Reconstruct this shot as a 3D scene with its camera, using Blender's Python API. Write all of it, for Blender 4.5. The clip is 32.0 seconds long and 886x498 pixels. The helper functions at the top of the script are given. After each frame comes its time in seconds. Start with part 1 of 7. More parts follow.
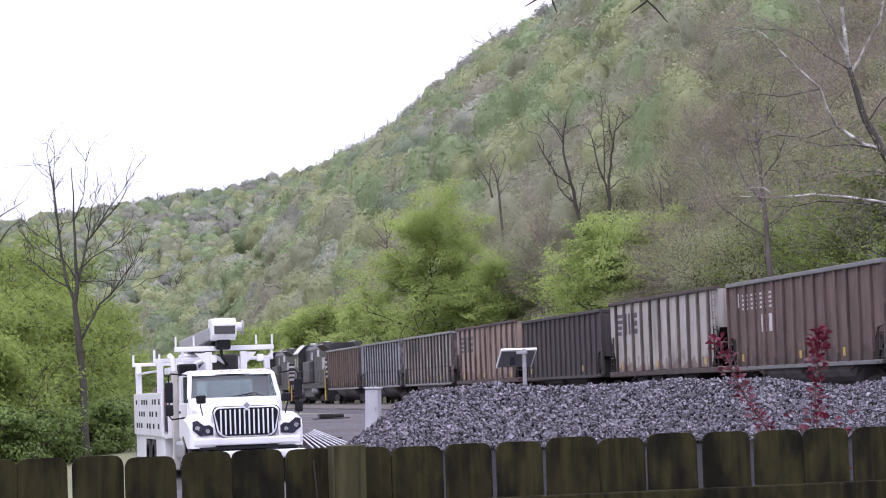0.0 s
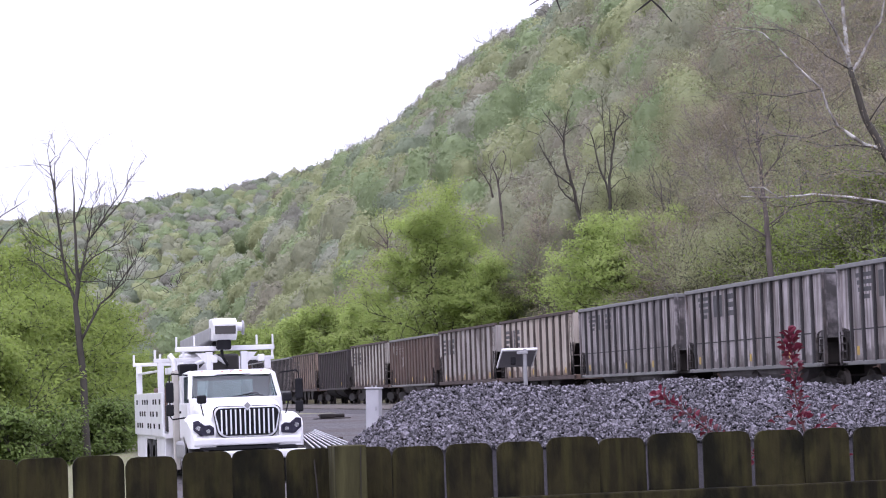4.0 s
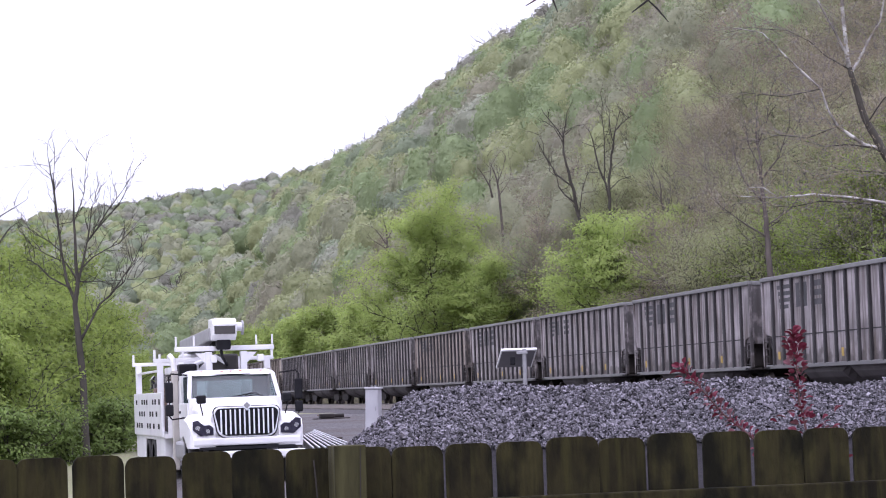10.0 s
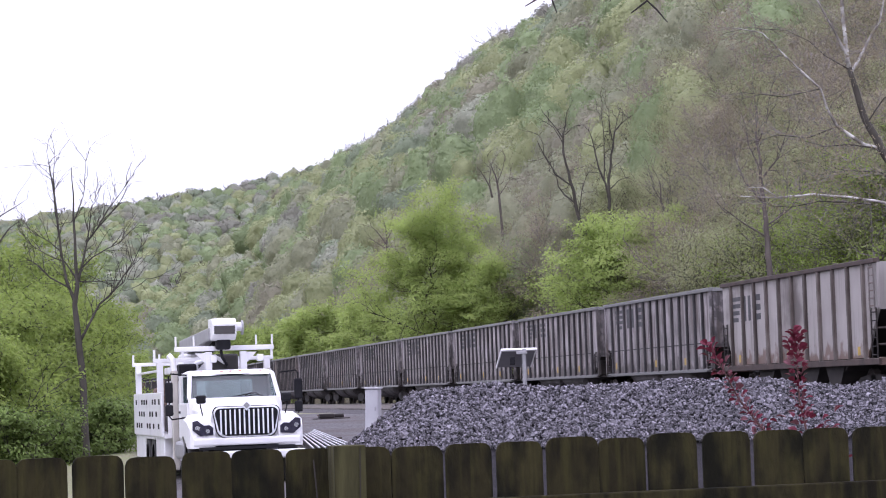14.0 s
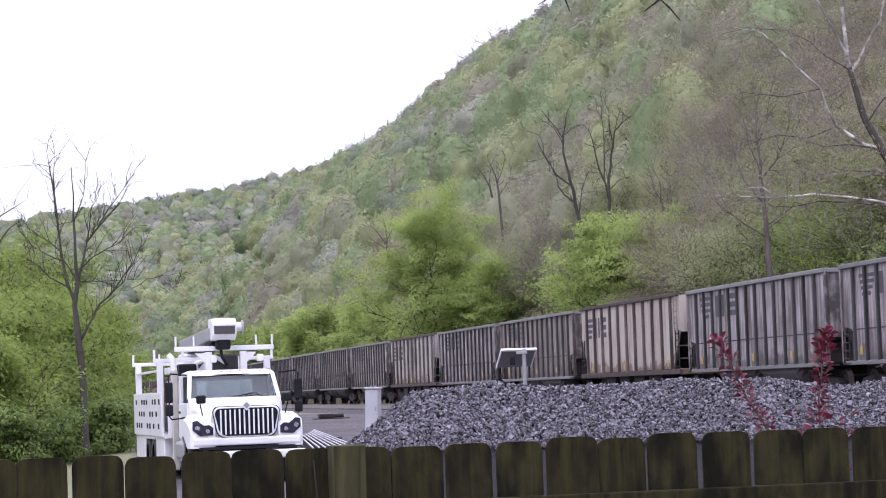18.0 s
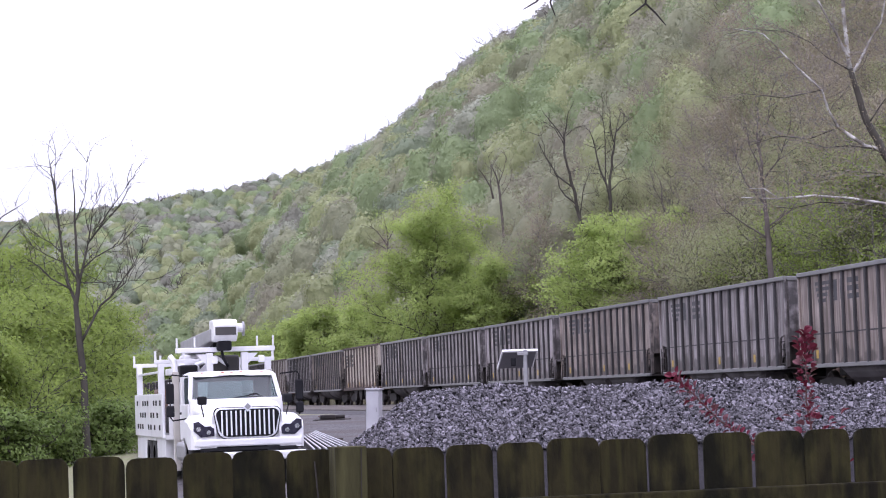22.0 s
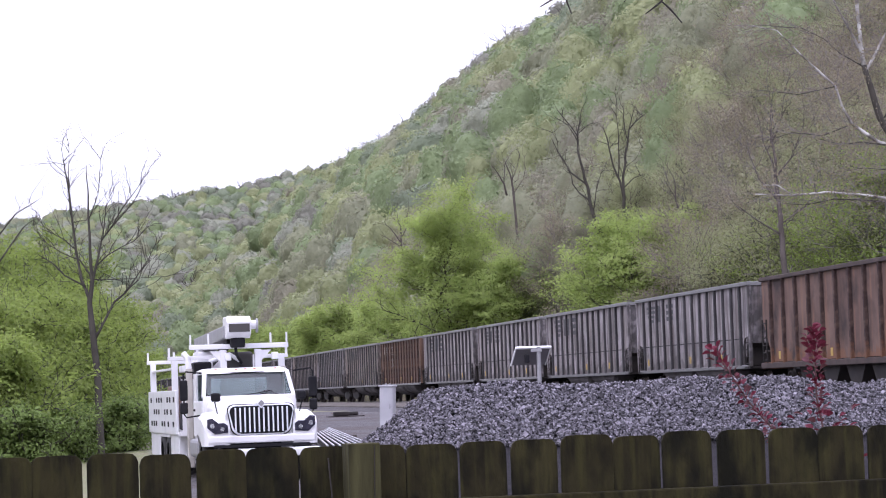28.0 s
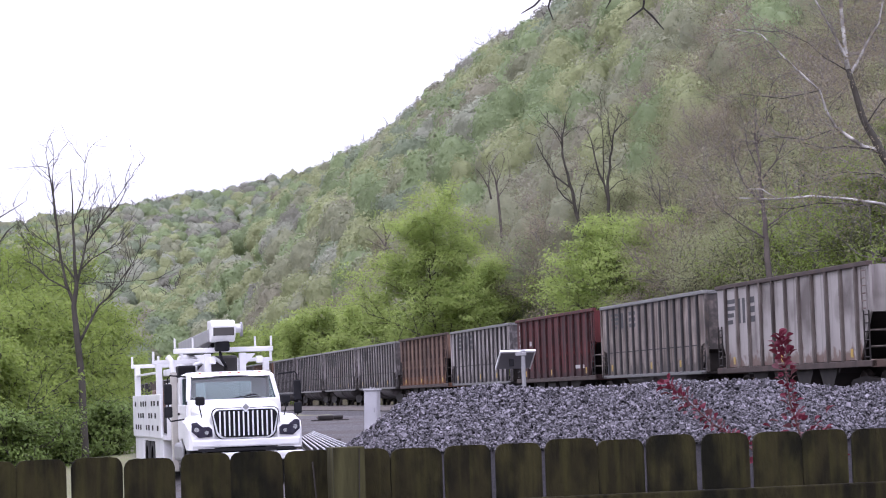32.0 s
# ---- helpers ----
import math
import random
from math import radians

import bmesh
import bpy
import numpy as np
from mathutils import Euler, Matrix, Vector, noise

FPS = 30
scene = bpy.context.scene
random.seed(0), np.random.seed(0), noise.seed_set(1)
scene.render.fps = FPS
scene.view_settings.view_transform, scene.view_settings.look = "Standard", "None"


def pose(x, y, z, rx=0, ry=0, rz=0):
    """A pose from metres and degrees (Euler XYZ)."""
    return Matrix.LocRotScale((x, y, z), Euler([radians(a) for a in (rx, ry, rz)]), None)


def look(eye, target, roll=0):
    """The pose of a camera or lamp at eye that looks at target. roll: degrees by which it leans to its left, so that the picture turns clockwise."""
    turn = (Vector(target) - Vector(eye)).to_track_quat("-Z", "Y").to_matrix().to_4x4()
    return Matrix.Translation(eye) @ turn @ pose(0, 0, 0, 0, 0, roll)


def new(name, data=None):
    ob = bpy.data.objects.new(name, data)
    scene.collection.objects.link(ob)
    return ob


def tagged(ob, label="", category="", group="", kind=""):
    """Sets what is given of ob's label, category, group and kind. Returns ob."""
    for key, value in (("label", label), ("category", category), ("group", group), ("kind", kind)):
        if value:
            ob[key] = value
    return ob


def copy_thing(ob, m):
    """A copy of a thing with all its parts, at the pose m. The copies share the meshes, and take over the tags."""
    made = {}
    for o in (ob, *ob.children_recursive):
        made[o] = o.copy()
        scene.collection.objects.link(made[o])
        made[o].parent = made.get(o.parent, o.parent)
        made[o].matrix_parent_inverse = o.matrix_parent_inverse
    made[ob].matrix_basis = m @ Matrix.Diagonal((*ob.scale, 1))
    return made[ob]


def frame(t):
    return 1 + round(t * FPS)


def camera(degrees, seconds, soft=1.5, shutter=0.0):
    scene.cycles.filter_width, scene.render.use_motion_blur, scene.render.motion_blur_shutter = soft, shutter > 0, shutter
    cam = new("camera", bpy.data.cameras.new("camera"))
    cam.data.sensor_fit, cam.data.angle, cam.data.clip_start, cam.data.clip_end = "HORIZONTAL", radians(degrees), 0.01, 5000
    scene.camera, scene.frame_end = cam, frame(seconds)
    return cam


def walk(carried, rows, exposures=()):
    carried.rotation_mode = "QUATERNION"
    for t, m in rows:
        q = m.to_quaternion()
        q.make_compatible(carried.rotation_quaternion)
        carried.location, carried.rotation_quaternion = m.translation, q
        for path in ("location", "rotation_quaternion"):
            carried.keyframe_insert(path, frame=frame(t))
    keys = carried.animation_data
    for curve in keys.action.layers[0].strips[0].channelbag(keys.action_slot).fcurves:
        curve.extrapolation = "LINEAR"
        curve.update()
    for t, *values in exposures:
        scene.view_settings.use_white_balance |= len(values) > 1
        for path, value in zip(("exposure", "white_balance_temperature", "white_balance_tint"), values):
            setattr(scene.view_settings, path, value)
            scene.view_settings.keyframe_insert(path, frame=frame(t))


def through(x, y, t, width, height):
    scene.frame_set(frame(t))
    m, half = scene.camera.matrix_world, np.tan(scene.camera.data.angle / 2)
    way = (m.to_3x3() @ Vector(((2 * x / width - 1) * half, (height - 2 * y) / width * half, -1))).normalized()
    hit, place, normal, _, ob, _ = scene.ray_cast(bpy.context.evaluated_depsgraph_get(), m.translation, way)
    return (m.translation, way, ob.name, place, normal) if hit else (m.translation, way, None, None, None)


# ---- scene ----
F_EYE = (0.0, 0.0, 1.8)


def eye_pose(yaw, pitch):
    """The camera on its tripod: degrees to the left and up; it leans two degrees."""
    return pose(*F_EYE, 90 + pitch, 0, yaw) @ pose(0, 0, 0, 0, 0, ROLL)


ROLL = -2.0
PITCH = 3.329
cam = camera(20.63, 32.0, soft=1.05)
# seconds, degrees to the left, degrees up from the resting aim
AIM = [(0, -0.006, 0), (0.5, 0.01, -0.003), (3.0, 0.01, 0), (6.0, 0.004, 0), (9.0, 0, 0), (12.0, -0.006, 0),
       (18.0, -0.008, 0), (20.0, -0.008, 0.002), (21.0, -0.015, 0.02), (21.5, -0.03, 0.037), (22.0, 0.017, 0.027),
       (22.5, 0.178, 0.043), (23.0, 0.319, 0.044), (23.5, 0.376, 0.038), (24.0, 0.376, 0.033), (25.0, 0.358, 0.017),
       (25.5, 0.356, 0.010), (27.5, 0.341, -0.031), (28.5, 0.332, -0.043), (29.0, 0.322, -0.048),
       (29.3, 0.13, 0.005), (29.5, 0.031, 0.038), (30.0, -0.03, 0.06), (30.5, 0.010, 0.059), (31.0, 0.09, 0.056),
       (31.5, 0.071, 0.053), (32.0, -0.03, 0.038)]
walk(cam, [(t, eye_pose(a, PITCH + b)) for t, a, b in AIM], exposures=[(0, 0.25, 5750, 29), (32, 0.25, 5750, 29)])

# ---- sky and light: an overcast spring noon ----
world = bpy.data.worlds.new("overcast")
scene.world = world
world.use_nodes = True
wn = world.node_tree.nodes
sky = wn.new("ShaderNodeTexSky")
sky.sky_type, sky.sun_disc = "NISHITA", False
sky.sun_elevation, sky.sun_rotation = radians(52), radians(200)
sky.air_density, sky.dust_density, sky.ozone_density = 1.0, 6.0, 1.0
grey = wn.new("ShaderNodeHueSaturation")
grey.inputs["Saturation"].default_value = 0.12
# an overcast sky is brightest overhead
place, height, lift = wn.new("ShaderNodeTexCoord"), wn.new("ShaderNodeSeparateXYZ"), wn.new("ShaderNodeMapRange")
lift.inputs[3].default_value, lift.inputs[4].default_value = 1.0, 2.7
veil = wn.new("ShaderNodeVectorMath")
veil.operation = "SCALE"
veil.inputs[0].default_value = (7.3, 7.35, 7.5)
even = wn.new("ShaderNodeMix")
even.data_type = "RGBA"
even.inputs[0].default_value = 0.8
for a_, b_ in ((place.outputs["Generated"], height.inputs[0]), (height.outputs["Z"], lift.inputs[0]), (lift.outputs[0], veil.inputs["Scale"]),
               (sky.outputs[0], grey.inputs["Color"]), (grey.outputs[0], even.inputs[6]), (veil.outputs[0], even.inputs[7]), (even.outputs[2], wn["Background"].inputs["Color"])):
    world.node_tree.links.new(a_, b_)
wn["Background"].inputs["Strength"].default_value = 0.15
sun = new("sun", bpy.data.lights.new("sun", "SUN"))
sun.data.energy, sun.data.angle, sun.data.color = 0.7, radians(30), (1, 0.97, 0.92)
sun.matrix_world = look((0, 0, 200), (60, 110, 0))


# ---- materials ----
def material(name, base, rough=0.7, metal=0.0, tone=None, scale=3.0, detail=6.0, amount=0.5, bump=0.0, bump_scale=40.0,
             streak=None, dirt=None, spread=0.0, bump_depth=0.02, stretch=(1, 1, 1), gloss=0.5, island=0.0, lines=None, foot=None):
    """A surface: base colour blotched towards tone, vertical streaks and dirt of their own colour, fine relief."""
    m = bpy.data.materials.new(name)
    m.use_nodes = True
    nt = m.node_tree
    n, link = nt.nodes, nt.links.new
    b = n["Principled BSDF"]
    b.inputs["Roughness"].default_value = rough
    b.inputs["Metallic"].default_value = metal
    b.inputs["Specular IOR Level"].default_value = gloss
    co = n.new("ShaderNodeTexCoord")
    mp = n.new("ShaderNodeMapping")
    mp.inputs["Scale"].default_value = stretch
    link(co.outputs["Object"], mp.inputs[0])
    if spread:   # alike pieces differ: each takes its own stretch of the pattern
        oi, far = n.new("ShaderNodeObjectInfo"), n.new("ShaderNodeVectorMath")
        far.operation = "SCALE"
        far.inputs[0].default_value = (37.0, 53.0, 29.0)
        link(oi.outputs["Random"], far.inputs["Scale"])
        link(far.outputs[0], mp.inputs["Location"])

    def cloud(s, d, lo, hi, vec=mp):
        t = n.new("ShaderNodeTexNoise")
        t.inputs["Scale"].default_value, t.inputs["Detail"].default_value = s, d
        link(vec.outputs[0], t.inputs["Vector"])
        r = n.new("ShaderNodeMapRange")
        r.inputs[1].default_value, r.inputs[2].default_value = lo, hi
        link(t.outputs[0], r.inputs[0])
        return r.outputs[0]

    def mix(a, c, f):
        x = n.new("ShaderNodeMix")
        x.data_type = "RGBA"
        for sock, v in ((x.inputs[6], a), (x.inputs[7], c), (x.inputs[0], f)):
            if isinstance(v, (tuple, list)):
                sock.default_value = (*v, 1)
            elif isinstance(v, float):
                sock.default_value = v
            else:
                link(v, sock)
        return x.outputs[2]

    def times(v, k):
        x = n.new("ShaderNodeMath")
        x.operation = "MULTIPLY"
        x.inputs[1].default_value = k
        link(v, x.inputs[0])
        return x.outputs[0]

    col = mix(base, tone or tuple(c * 0.6 for c in base), times(cloud(scale, detail, 0.35, 0.7), amount))
    if streak:
        mp2 = n.new("ShaderNodeMapping")
        mp2.inputs["Scale"].default_value = (1.6, 1.6, 0.12)
        link(co.outputs["Object"], mp2.inputs[0])
        if spread:
            link(far.outputs[0], mp2.inputs["Location"])
        col = mix(col, streak[0], times(cloud(streak[2], 5.0, streak[3], streak[3] + 0.2, mp2), streak[1]))
    if dirt:
        col = mix(col, dirt[0], times(cloud(dirt[2], 8.0, dirt[3], dirt[3] + 0.15), dirt[1]))
    if lines or foot:
        xyz = n.new("ShaderNodeSeparateXYZ")
        link(co.outputs["Object"], xyz.inputs[0])

    def math_node(op, a, c):
        x = n.new("ShaderNodeMath")
        x.operation = op
        for sock, v in zip(x.inputs, (a, c)):
            if isinstance(v, float):
                sock.default_value = v
            else:
                link(v, sock)
        return x.outputs[0]

    if lines:   # a darker band along each rib: start, spacing, width, colour, strength
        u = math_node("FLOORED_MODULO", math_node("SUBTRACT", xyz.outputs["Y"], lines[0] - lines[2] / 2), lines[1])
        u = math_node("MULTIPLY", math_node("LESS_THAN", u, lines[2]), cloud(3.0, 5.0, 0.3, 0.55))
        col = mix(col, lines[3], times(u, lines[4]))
    if foot:    # rust that has eaten in from the lower edge: height, reach, colour, strength
        u = n.new("ShaderNodeMapRange")
        u.inputs[1].default_value, u.inputs[2].default_value, u.inputs[3].default_value, u.inputs[4].default_value = foot[0], foot[0] + foot[1], 0.75, -0.35
        link(xyz.outputs["Z"], u.inputs[0])
        w = math_node("ADD", u.outputs[0], cloud(2.2, 7.0, 0.3, 0.7))
        r0 = n.new("ShaderNodeMapRange")
        r0.inputs[1].default_value, r0.inputs[2].default_value = 0.75, 1.05
        link(w, r0.inputs[0])
        col = mix(col, foot[2], times(r0.outputs[0], foot[3]))
    if spread or island:
        hs = n.new("ShaderNodeHueSaturation")
        src = n.new("ShaderNodeNewGeometry").outputs["Random Per Island"] if island else n.new("ShaderNodeObjectInfo").outputs["Random"]
        r = n.new("ShaderNodeMapRange")
        w = island or spread
        r.inputs[3].default_value, r.inputs[4].default_value = 1 - w, 1 + w
        link(src, r.inputs[0])
        link(r.outputs[0], hs.inputs["Value"])
        link(col, hs.inputs["Color"])
        col = hs.outputs[0]
    link(col, b.inputs["Base Color"])
    if bump:
        bp = n.new("ShaderNodeBump")
        bp.inputs["Strength"].default_value = bump
        bp.inputs["Distance"].default_value = bump_depth
        link(cloud(bump_scale, 4.0, 0.2, 0.8), bp.inputs["Height"])
        link(bp.outputs[0], b.inputs["Normal"])
    return m


def leafy(name, base, tone, island=0.2, through=0.45, scale=0.35, relief=0.0, amount=0.8):
    """Thin spring leaves: light passes through them."""
    m = material(name, base, 0.6, 0, tone, scale, 6.0, amount, island=island, gloss=0.2, bump=relief, bump_scale=0.9, bump_depth=0.6)
    nt = m.node_tree
    b, out = nt.nodes["Principled BSDF"], nt.nodes["Material Output"]
    at, rg, hs = nt.nodes.new("ShaderNodeAttribute"), nt.nodes.new("ShaderNodeMapRange"), nt.nodes.new("ShaderNodeHueSaturation")
    at.attribute_name = "tint"
    rg.inputs[3].default_value, rg.inputs[4].default_value = 0.89, 1.11
    nt.links.new(at.outputs["Fac"], rg.inputs[0])
    nt.links.new(rg.outputs[0], hs.inputs["Value"])
    nt.links.new(b.inputs["Base Color"].links[0].from_socket, hs.inputs["Color"])
    nt.links.new(hs.outputs[0], b.inputs["Base Color"])
    tr, mx = nt.nodes.new("ShaderNodeBsdfTranslucent"), nt.nodes.new("ShaderNodeMixShader")
    mx.inputs[0].default_value = through
    nt.links.new(b.inputs["Base Color"].links[0].from_socket, tr.inputs[0])
    nt.links.new(b.outputs[0], mx.inputs[1])
    nt.links.new(tr.outputs[0], mx.inputs[2])
    nt.links.new(mx.outputs[0], out.inputs[0])
    return m


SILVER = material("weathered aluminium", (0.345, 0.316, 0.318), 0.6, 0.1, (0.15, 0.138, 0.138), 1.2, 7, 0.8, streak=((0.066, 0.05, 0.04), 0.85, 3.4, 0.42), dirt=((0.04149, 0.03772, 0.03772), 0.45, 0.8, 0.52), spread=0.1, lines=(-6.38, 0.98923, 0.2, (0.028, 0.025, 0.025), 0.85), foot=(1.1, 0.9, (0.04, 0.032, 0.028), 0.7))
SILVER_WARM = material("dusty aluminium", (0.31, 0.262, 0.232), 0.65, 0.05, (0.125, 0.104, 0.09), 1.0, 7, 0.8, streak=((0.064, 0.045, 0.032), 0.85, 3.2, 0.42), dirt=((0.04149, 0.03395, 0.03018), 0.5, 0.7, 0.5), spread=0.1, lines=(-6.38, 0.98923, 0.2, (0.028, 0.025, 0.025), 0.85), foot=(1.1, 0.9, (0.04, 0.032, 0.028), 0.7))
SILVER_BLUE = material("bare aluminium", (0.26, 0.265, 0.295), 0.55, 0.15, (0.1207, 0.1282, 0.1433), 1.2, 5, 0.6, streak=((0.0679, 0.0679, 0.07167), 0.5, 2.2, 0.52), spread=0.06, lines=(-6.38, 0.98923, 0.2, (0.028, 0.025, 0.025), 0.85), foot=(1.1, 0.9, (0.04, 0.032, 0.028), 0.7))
BROWN_CAR = material("brown car paint", (0.118, 0.084, 0.07), 0.65, 0, (0.06412, 0.04526, 0.03772), 1.0, 5, 0.7, streak=((0.045, 0.035, 0.031), 0.7, 2.0, 0.48), dirt=((0.1132, 0.08676, 0.07167), 0.3, 0.9, 0.55), spread=0.06, lines=(-6.38, 0.98923, 0.2, (0.028, 0.025, 0.025), 0.5), foot=(1.1, 0.9, (0.04, 0.032, 0.028), 0.7), gloss=0.2)
TAN_CAR = material("tan brown car paint", (0.13, 0.075, 0.05), 0.65, 0, (0.09, 0.055, 0.04), 1.0, 6, 0.9, streak=((0.045, 0.032, 0.026), 0.8, 2.2, 0.47), dirt=((0.035, 0.026, 0.023), 0.7, 0.7, 0.52), gloss=0.2, lines=(-6.4, 1.28, 0.26, (0.02, 0.012, 0.012), 0.8))
DARK_CAR = material("sooty black car paint", (0.04, 0.035, 0.036), 0.7, 0, (0.06, 0.05, 0.047), 1.0, 5, 0.7, streak=((0.085, 0.07, 0.065), 0.4, 2.2, 0.55), gloss=0.2)
WHITE_CAR = material("chalky white car paint", (0.335, 0.315, 0.285), 0.6, 0, (0.225, 0.2, 0.176), 1.0, 5, 0.6, streak=((0.0984, 0.0697, 0.0492), 0.75, 2.0, 0.54), dirt=((0.0492, 0.041, 0.03936), 0.45, 0.6, 0.56), spread=0.05, lines=(-6.4, 1.28, 0.19, (0.06, 0.046, 0.038), 0.6), foot=(1.2, 0.8, (0.09, 0.045, 0.028), 0.8))
PATCH_CAR = material("patched white car paint", (0.285, 0.265, 0.25), 0.6, 0, (0.195, 0.176, 0.165), 1.0, 5, 0.6, streak=((0.082, 0.0656, 0.0615), 0.75, 2.0, 0.54), dirt=((0.0615, 0.0492, 0.04264), 0.85, 0.45, 0.53), spread=0.05, lines=(-6.4, 1.28, 0.19, (0.06, 0.046, 0.038), 0.6), foot=(1.2, 0.8, (0.09, 0.045, 0.028), 0.8))
CREAM_CAR = material("cream car paint", (0.375, 0.335, 0.285), 0.6, 0, (0.26, 0.208, 0.165), 1.0, 5, 0.6, streak=((0.1066, 0.0615, 0.041), 0.8, 2.0, 0.55), lines=(-6.4, 1.28, 0.19, (0.06, 0.046, 0.038), 0.6), foot=(1.2, 0.8, (0.09, 0.045, 0.028), 0.8))
ORANGE_CAR = material("rust bleeding cream paint", (0.2378, 0.1804, 0.1435), 0.65, 0, (0.1886, 0.123, 0.082), 1.0, 5, 0.6, streak=((0.1066, 0.0451, 0.02296), 0.9, 1.8, 0.47), dirt=((0.0902, 0.041, 0.0246), 0.6, 0.8, 0.54), lines=(-6.4, 1.28, 0.19, (0.06, 0.046, 0.038), 0.6), foot=(1.2, 0.8, (0.09, 0.045, 0.028), 0.8))
RUST_CAR = material("deep rust", (0.15, 0.1, 0.078), 0.8, 0, (0.08, 0.052, 0.042), 1.0, 7, 0.9, streak=((0.2, 0.115, 0.075), 0.7, 2.2, 0.5), dirt=((0.032, 0.025, 0.024), 0.9, 0.6, 0.5), gloss=0.2, lines=(-6.4, 1.28, 0.26, (0.02, 0.012, 0.012), 0.8), foot=(1.2, 0.7, (0.16, 0.08, 0.045), 0.7))
RED_CAR = material("oxide red car paint", (0.1, 0.024, 0.024), 0.65, 0, (0.055, 0.018, 0.018), 1.2, 7, 0.9, streak=((0.022, 0.012, 0.013), 0.9, 2.4, 0.44), dirt=((0.13, 0.05, 0.045), 0.5, 1.3, 0.58), gloss=0.2, lines=(-6.4, 1.28, 0.26, (0.02, 0.012, 0.012), 0.8), foot=(1.2, 0.8, (0.03, 0.018, 0.018), 0.8))
CHORD = material("dull grey rail", (0.1394, 0.1394, 0.1353), 0.6, 0.1, (0.0984, 0.0984, 0.0943), 1.5, 5, 0.6, spread=0.12)
DARK_RIB = material("dark aluminium rib", (0.03834, 0.03608, 0.03698), 0.7, 0.05, (0.05863, 0.05638, 0.05863), 1.5, 6, 0.8, streak=((0.0203, 0.01894, 0.01894), 0.6, 2.0, 0.5), spread=0.3, gloss=0.2)
SILL_RUST = material("dark rusty sill", (0.07, 0.052, 0.045), 0.75, 0, (0.04, 0.032, 0.03), 2, 6, 0.8, gloss=0.2)
GRIME = material("grimy black steel", (0.02, 0.018, 0.018), 0.75, 0.1, (0.04, 0.034, 0.03), 2.0, 6, 0.7, gloss=0.2)
HOPPER_RIB = material("dark hopper rib", (0.085, 0.07, 0.062), 0.75, 0, (0.17, 0.15, 0.135), 1.6, 7, 0.7, streak=((0.03, 0.024, 0.022), 0.8, 3.0, 0.44), spread=0.2, gloss=0.2)
TUB = material("sooty tub", (0.13, 0.12, 0.12), 0.7, 0.05, (0.07, 0.063, 0.062), 1.0, 5, 0.8, dirt=((0.0287, 0.0246, 0.02296), 0.6, 0.8, 0.5), spread=0.15, gloss=0.2)
MARK_DARK = material("black lettering", (0.03, 0.03, 0.033), 0.7, 0, (0.07, 0.07, 0.072), 4, 5, 0.8)
MARK_WHITE = material("white lettering", (0.42, 0.41, 0.4), 0.7, 0, (0.26, 0.245, 0.235), 4, 5, 0.7)
MARK_YELLOW = material("yellow reflector", (0.4, 0.26, 0.03), 0.5, 0, (0.22, 0.15, 0.035), 4, 5, 0.6)
ENGINE_BLACK = material("locomotive black", (0.02, 0.02, 0.022), 0.5, 0, (0.038, 0.036, 0.035), 1.5, 6, 0.7, gloss=0.2)
ENGINE_GREY = material("locomotive grime", (0.07, 0.067, 0.065), 0.6, 0, (0.045, 0.042, 0.04), 1.5, 6, 0.7, gloss=0.2)
WHEEL_STEEL = material("dark wheel steel", (0.05, 0.042, 0.038), 0.7, 0.2, (0.03, 0.026, 0.024), 3, 6, 0.8, gloss=0.2)
RAIL = material("rail steel", (0.22, 0.2, 0.19), 0.5, 0.5, (0.24, 0.2, 0.17), 3, 5, 0.6)
RUSTY = material("rusty steel", (0.16, 0.1, 0.07), 0.8, 0.1, (0.09, 0.06, 0.05), 3, 6, 0.8)
TIE = material("creosoted sleeper", (0.045, 0.038, 0.033), 0.85, 0, (0.075, 0.067, 0.06), 3, 6, 0.8, spread=0.3)
WHITE_PAINT = material("white truck paint", (0.66, 0.66, 0.67), 0.3, 0, (0.54, 0.54, 0.55), 1.5, 5, 0.6, dirt=((0.3825, 0.374, 0.3655), 0.35, 1.5, 0.56))
CHROME = material("chrome", (0.75, 0.76, 0.78), 0.18, 0.95, (0.65, 0.66, 0.68), 5, 4, 0.5)
RUBBER = material("tyre rubber", (0.025, 0.025, 0.026), 0.85, 0, (0.05, 0.048, 0.045), 6, 5, 0.7, gloss=0.2)
BRIGHT_BAR = material("polished bright metal", (0.85, 0.86, 0.9), 0.3, 0.4, (0.75, 0.76, 0.8), 5, 4, 0.4)
BOX_GREY = material("pale grey cabinet paint", (0.3696, 0.3696, 0.3872), 0.55, 0, (0.272, 0.272, 0.288), 2, 5, 0.6)
BLACK_PLASTIC = material("black plastic", (0.009, 0.009, 0.011), 0.6, 0, (0.018, 0.018, 0.02), 6, 4, 0.6, gloss=0.12)
GLASS = material("windscreen glass", (0.06, 0.085, 0.09), 0.06, 0, (0.045, 0.065, 0.07), 2, 3, 0.5, gloss=0.9)
LAMP = material("headlamp lens", (0.05, 0.047, 0.07), 0.12, 0.2, (0.015, 0.014, 0.026), 9, 3, 0.9, gloss=0.9)
AMBER = material("amber lens", (0.42, 0.13, 0.06), 0.3, 0, (0.3, 0.1, 0.05), 6, 3, 0.5)
GREY_STEEL = material("galvanised steel", (0.288, 0.288, 0.296), 0.5, 0.4, (0.216, 0.216, 0.224), 5, 5, 0.7)
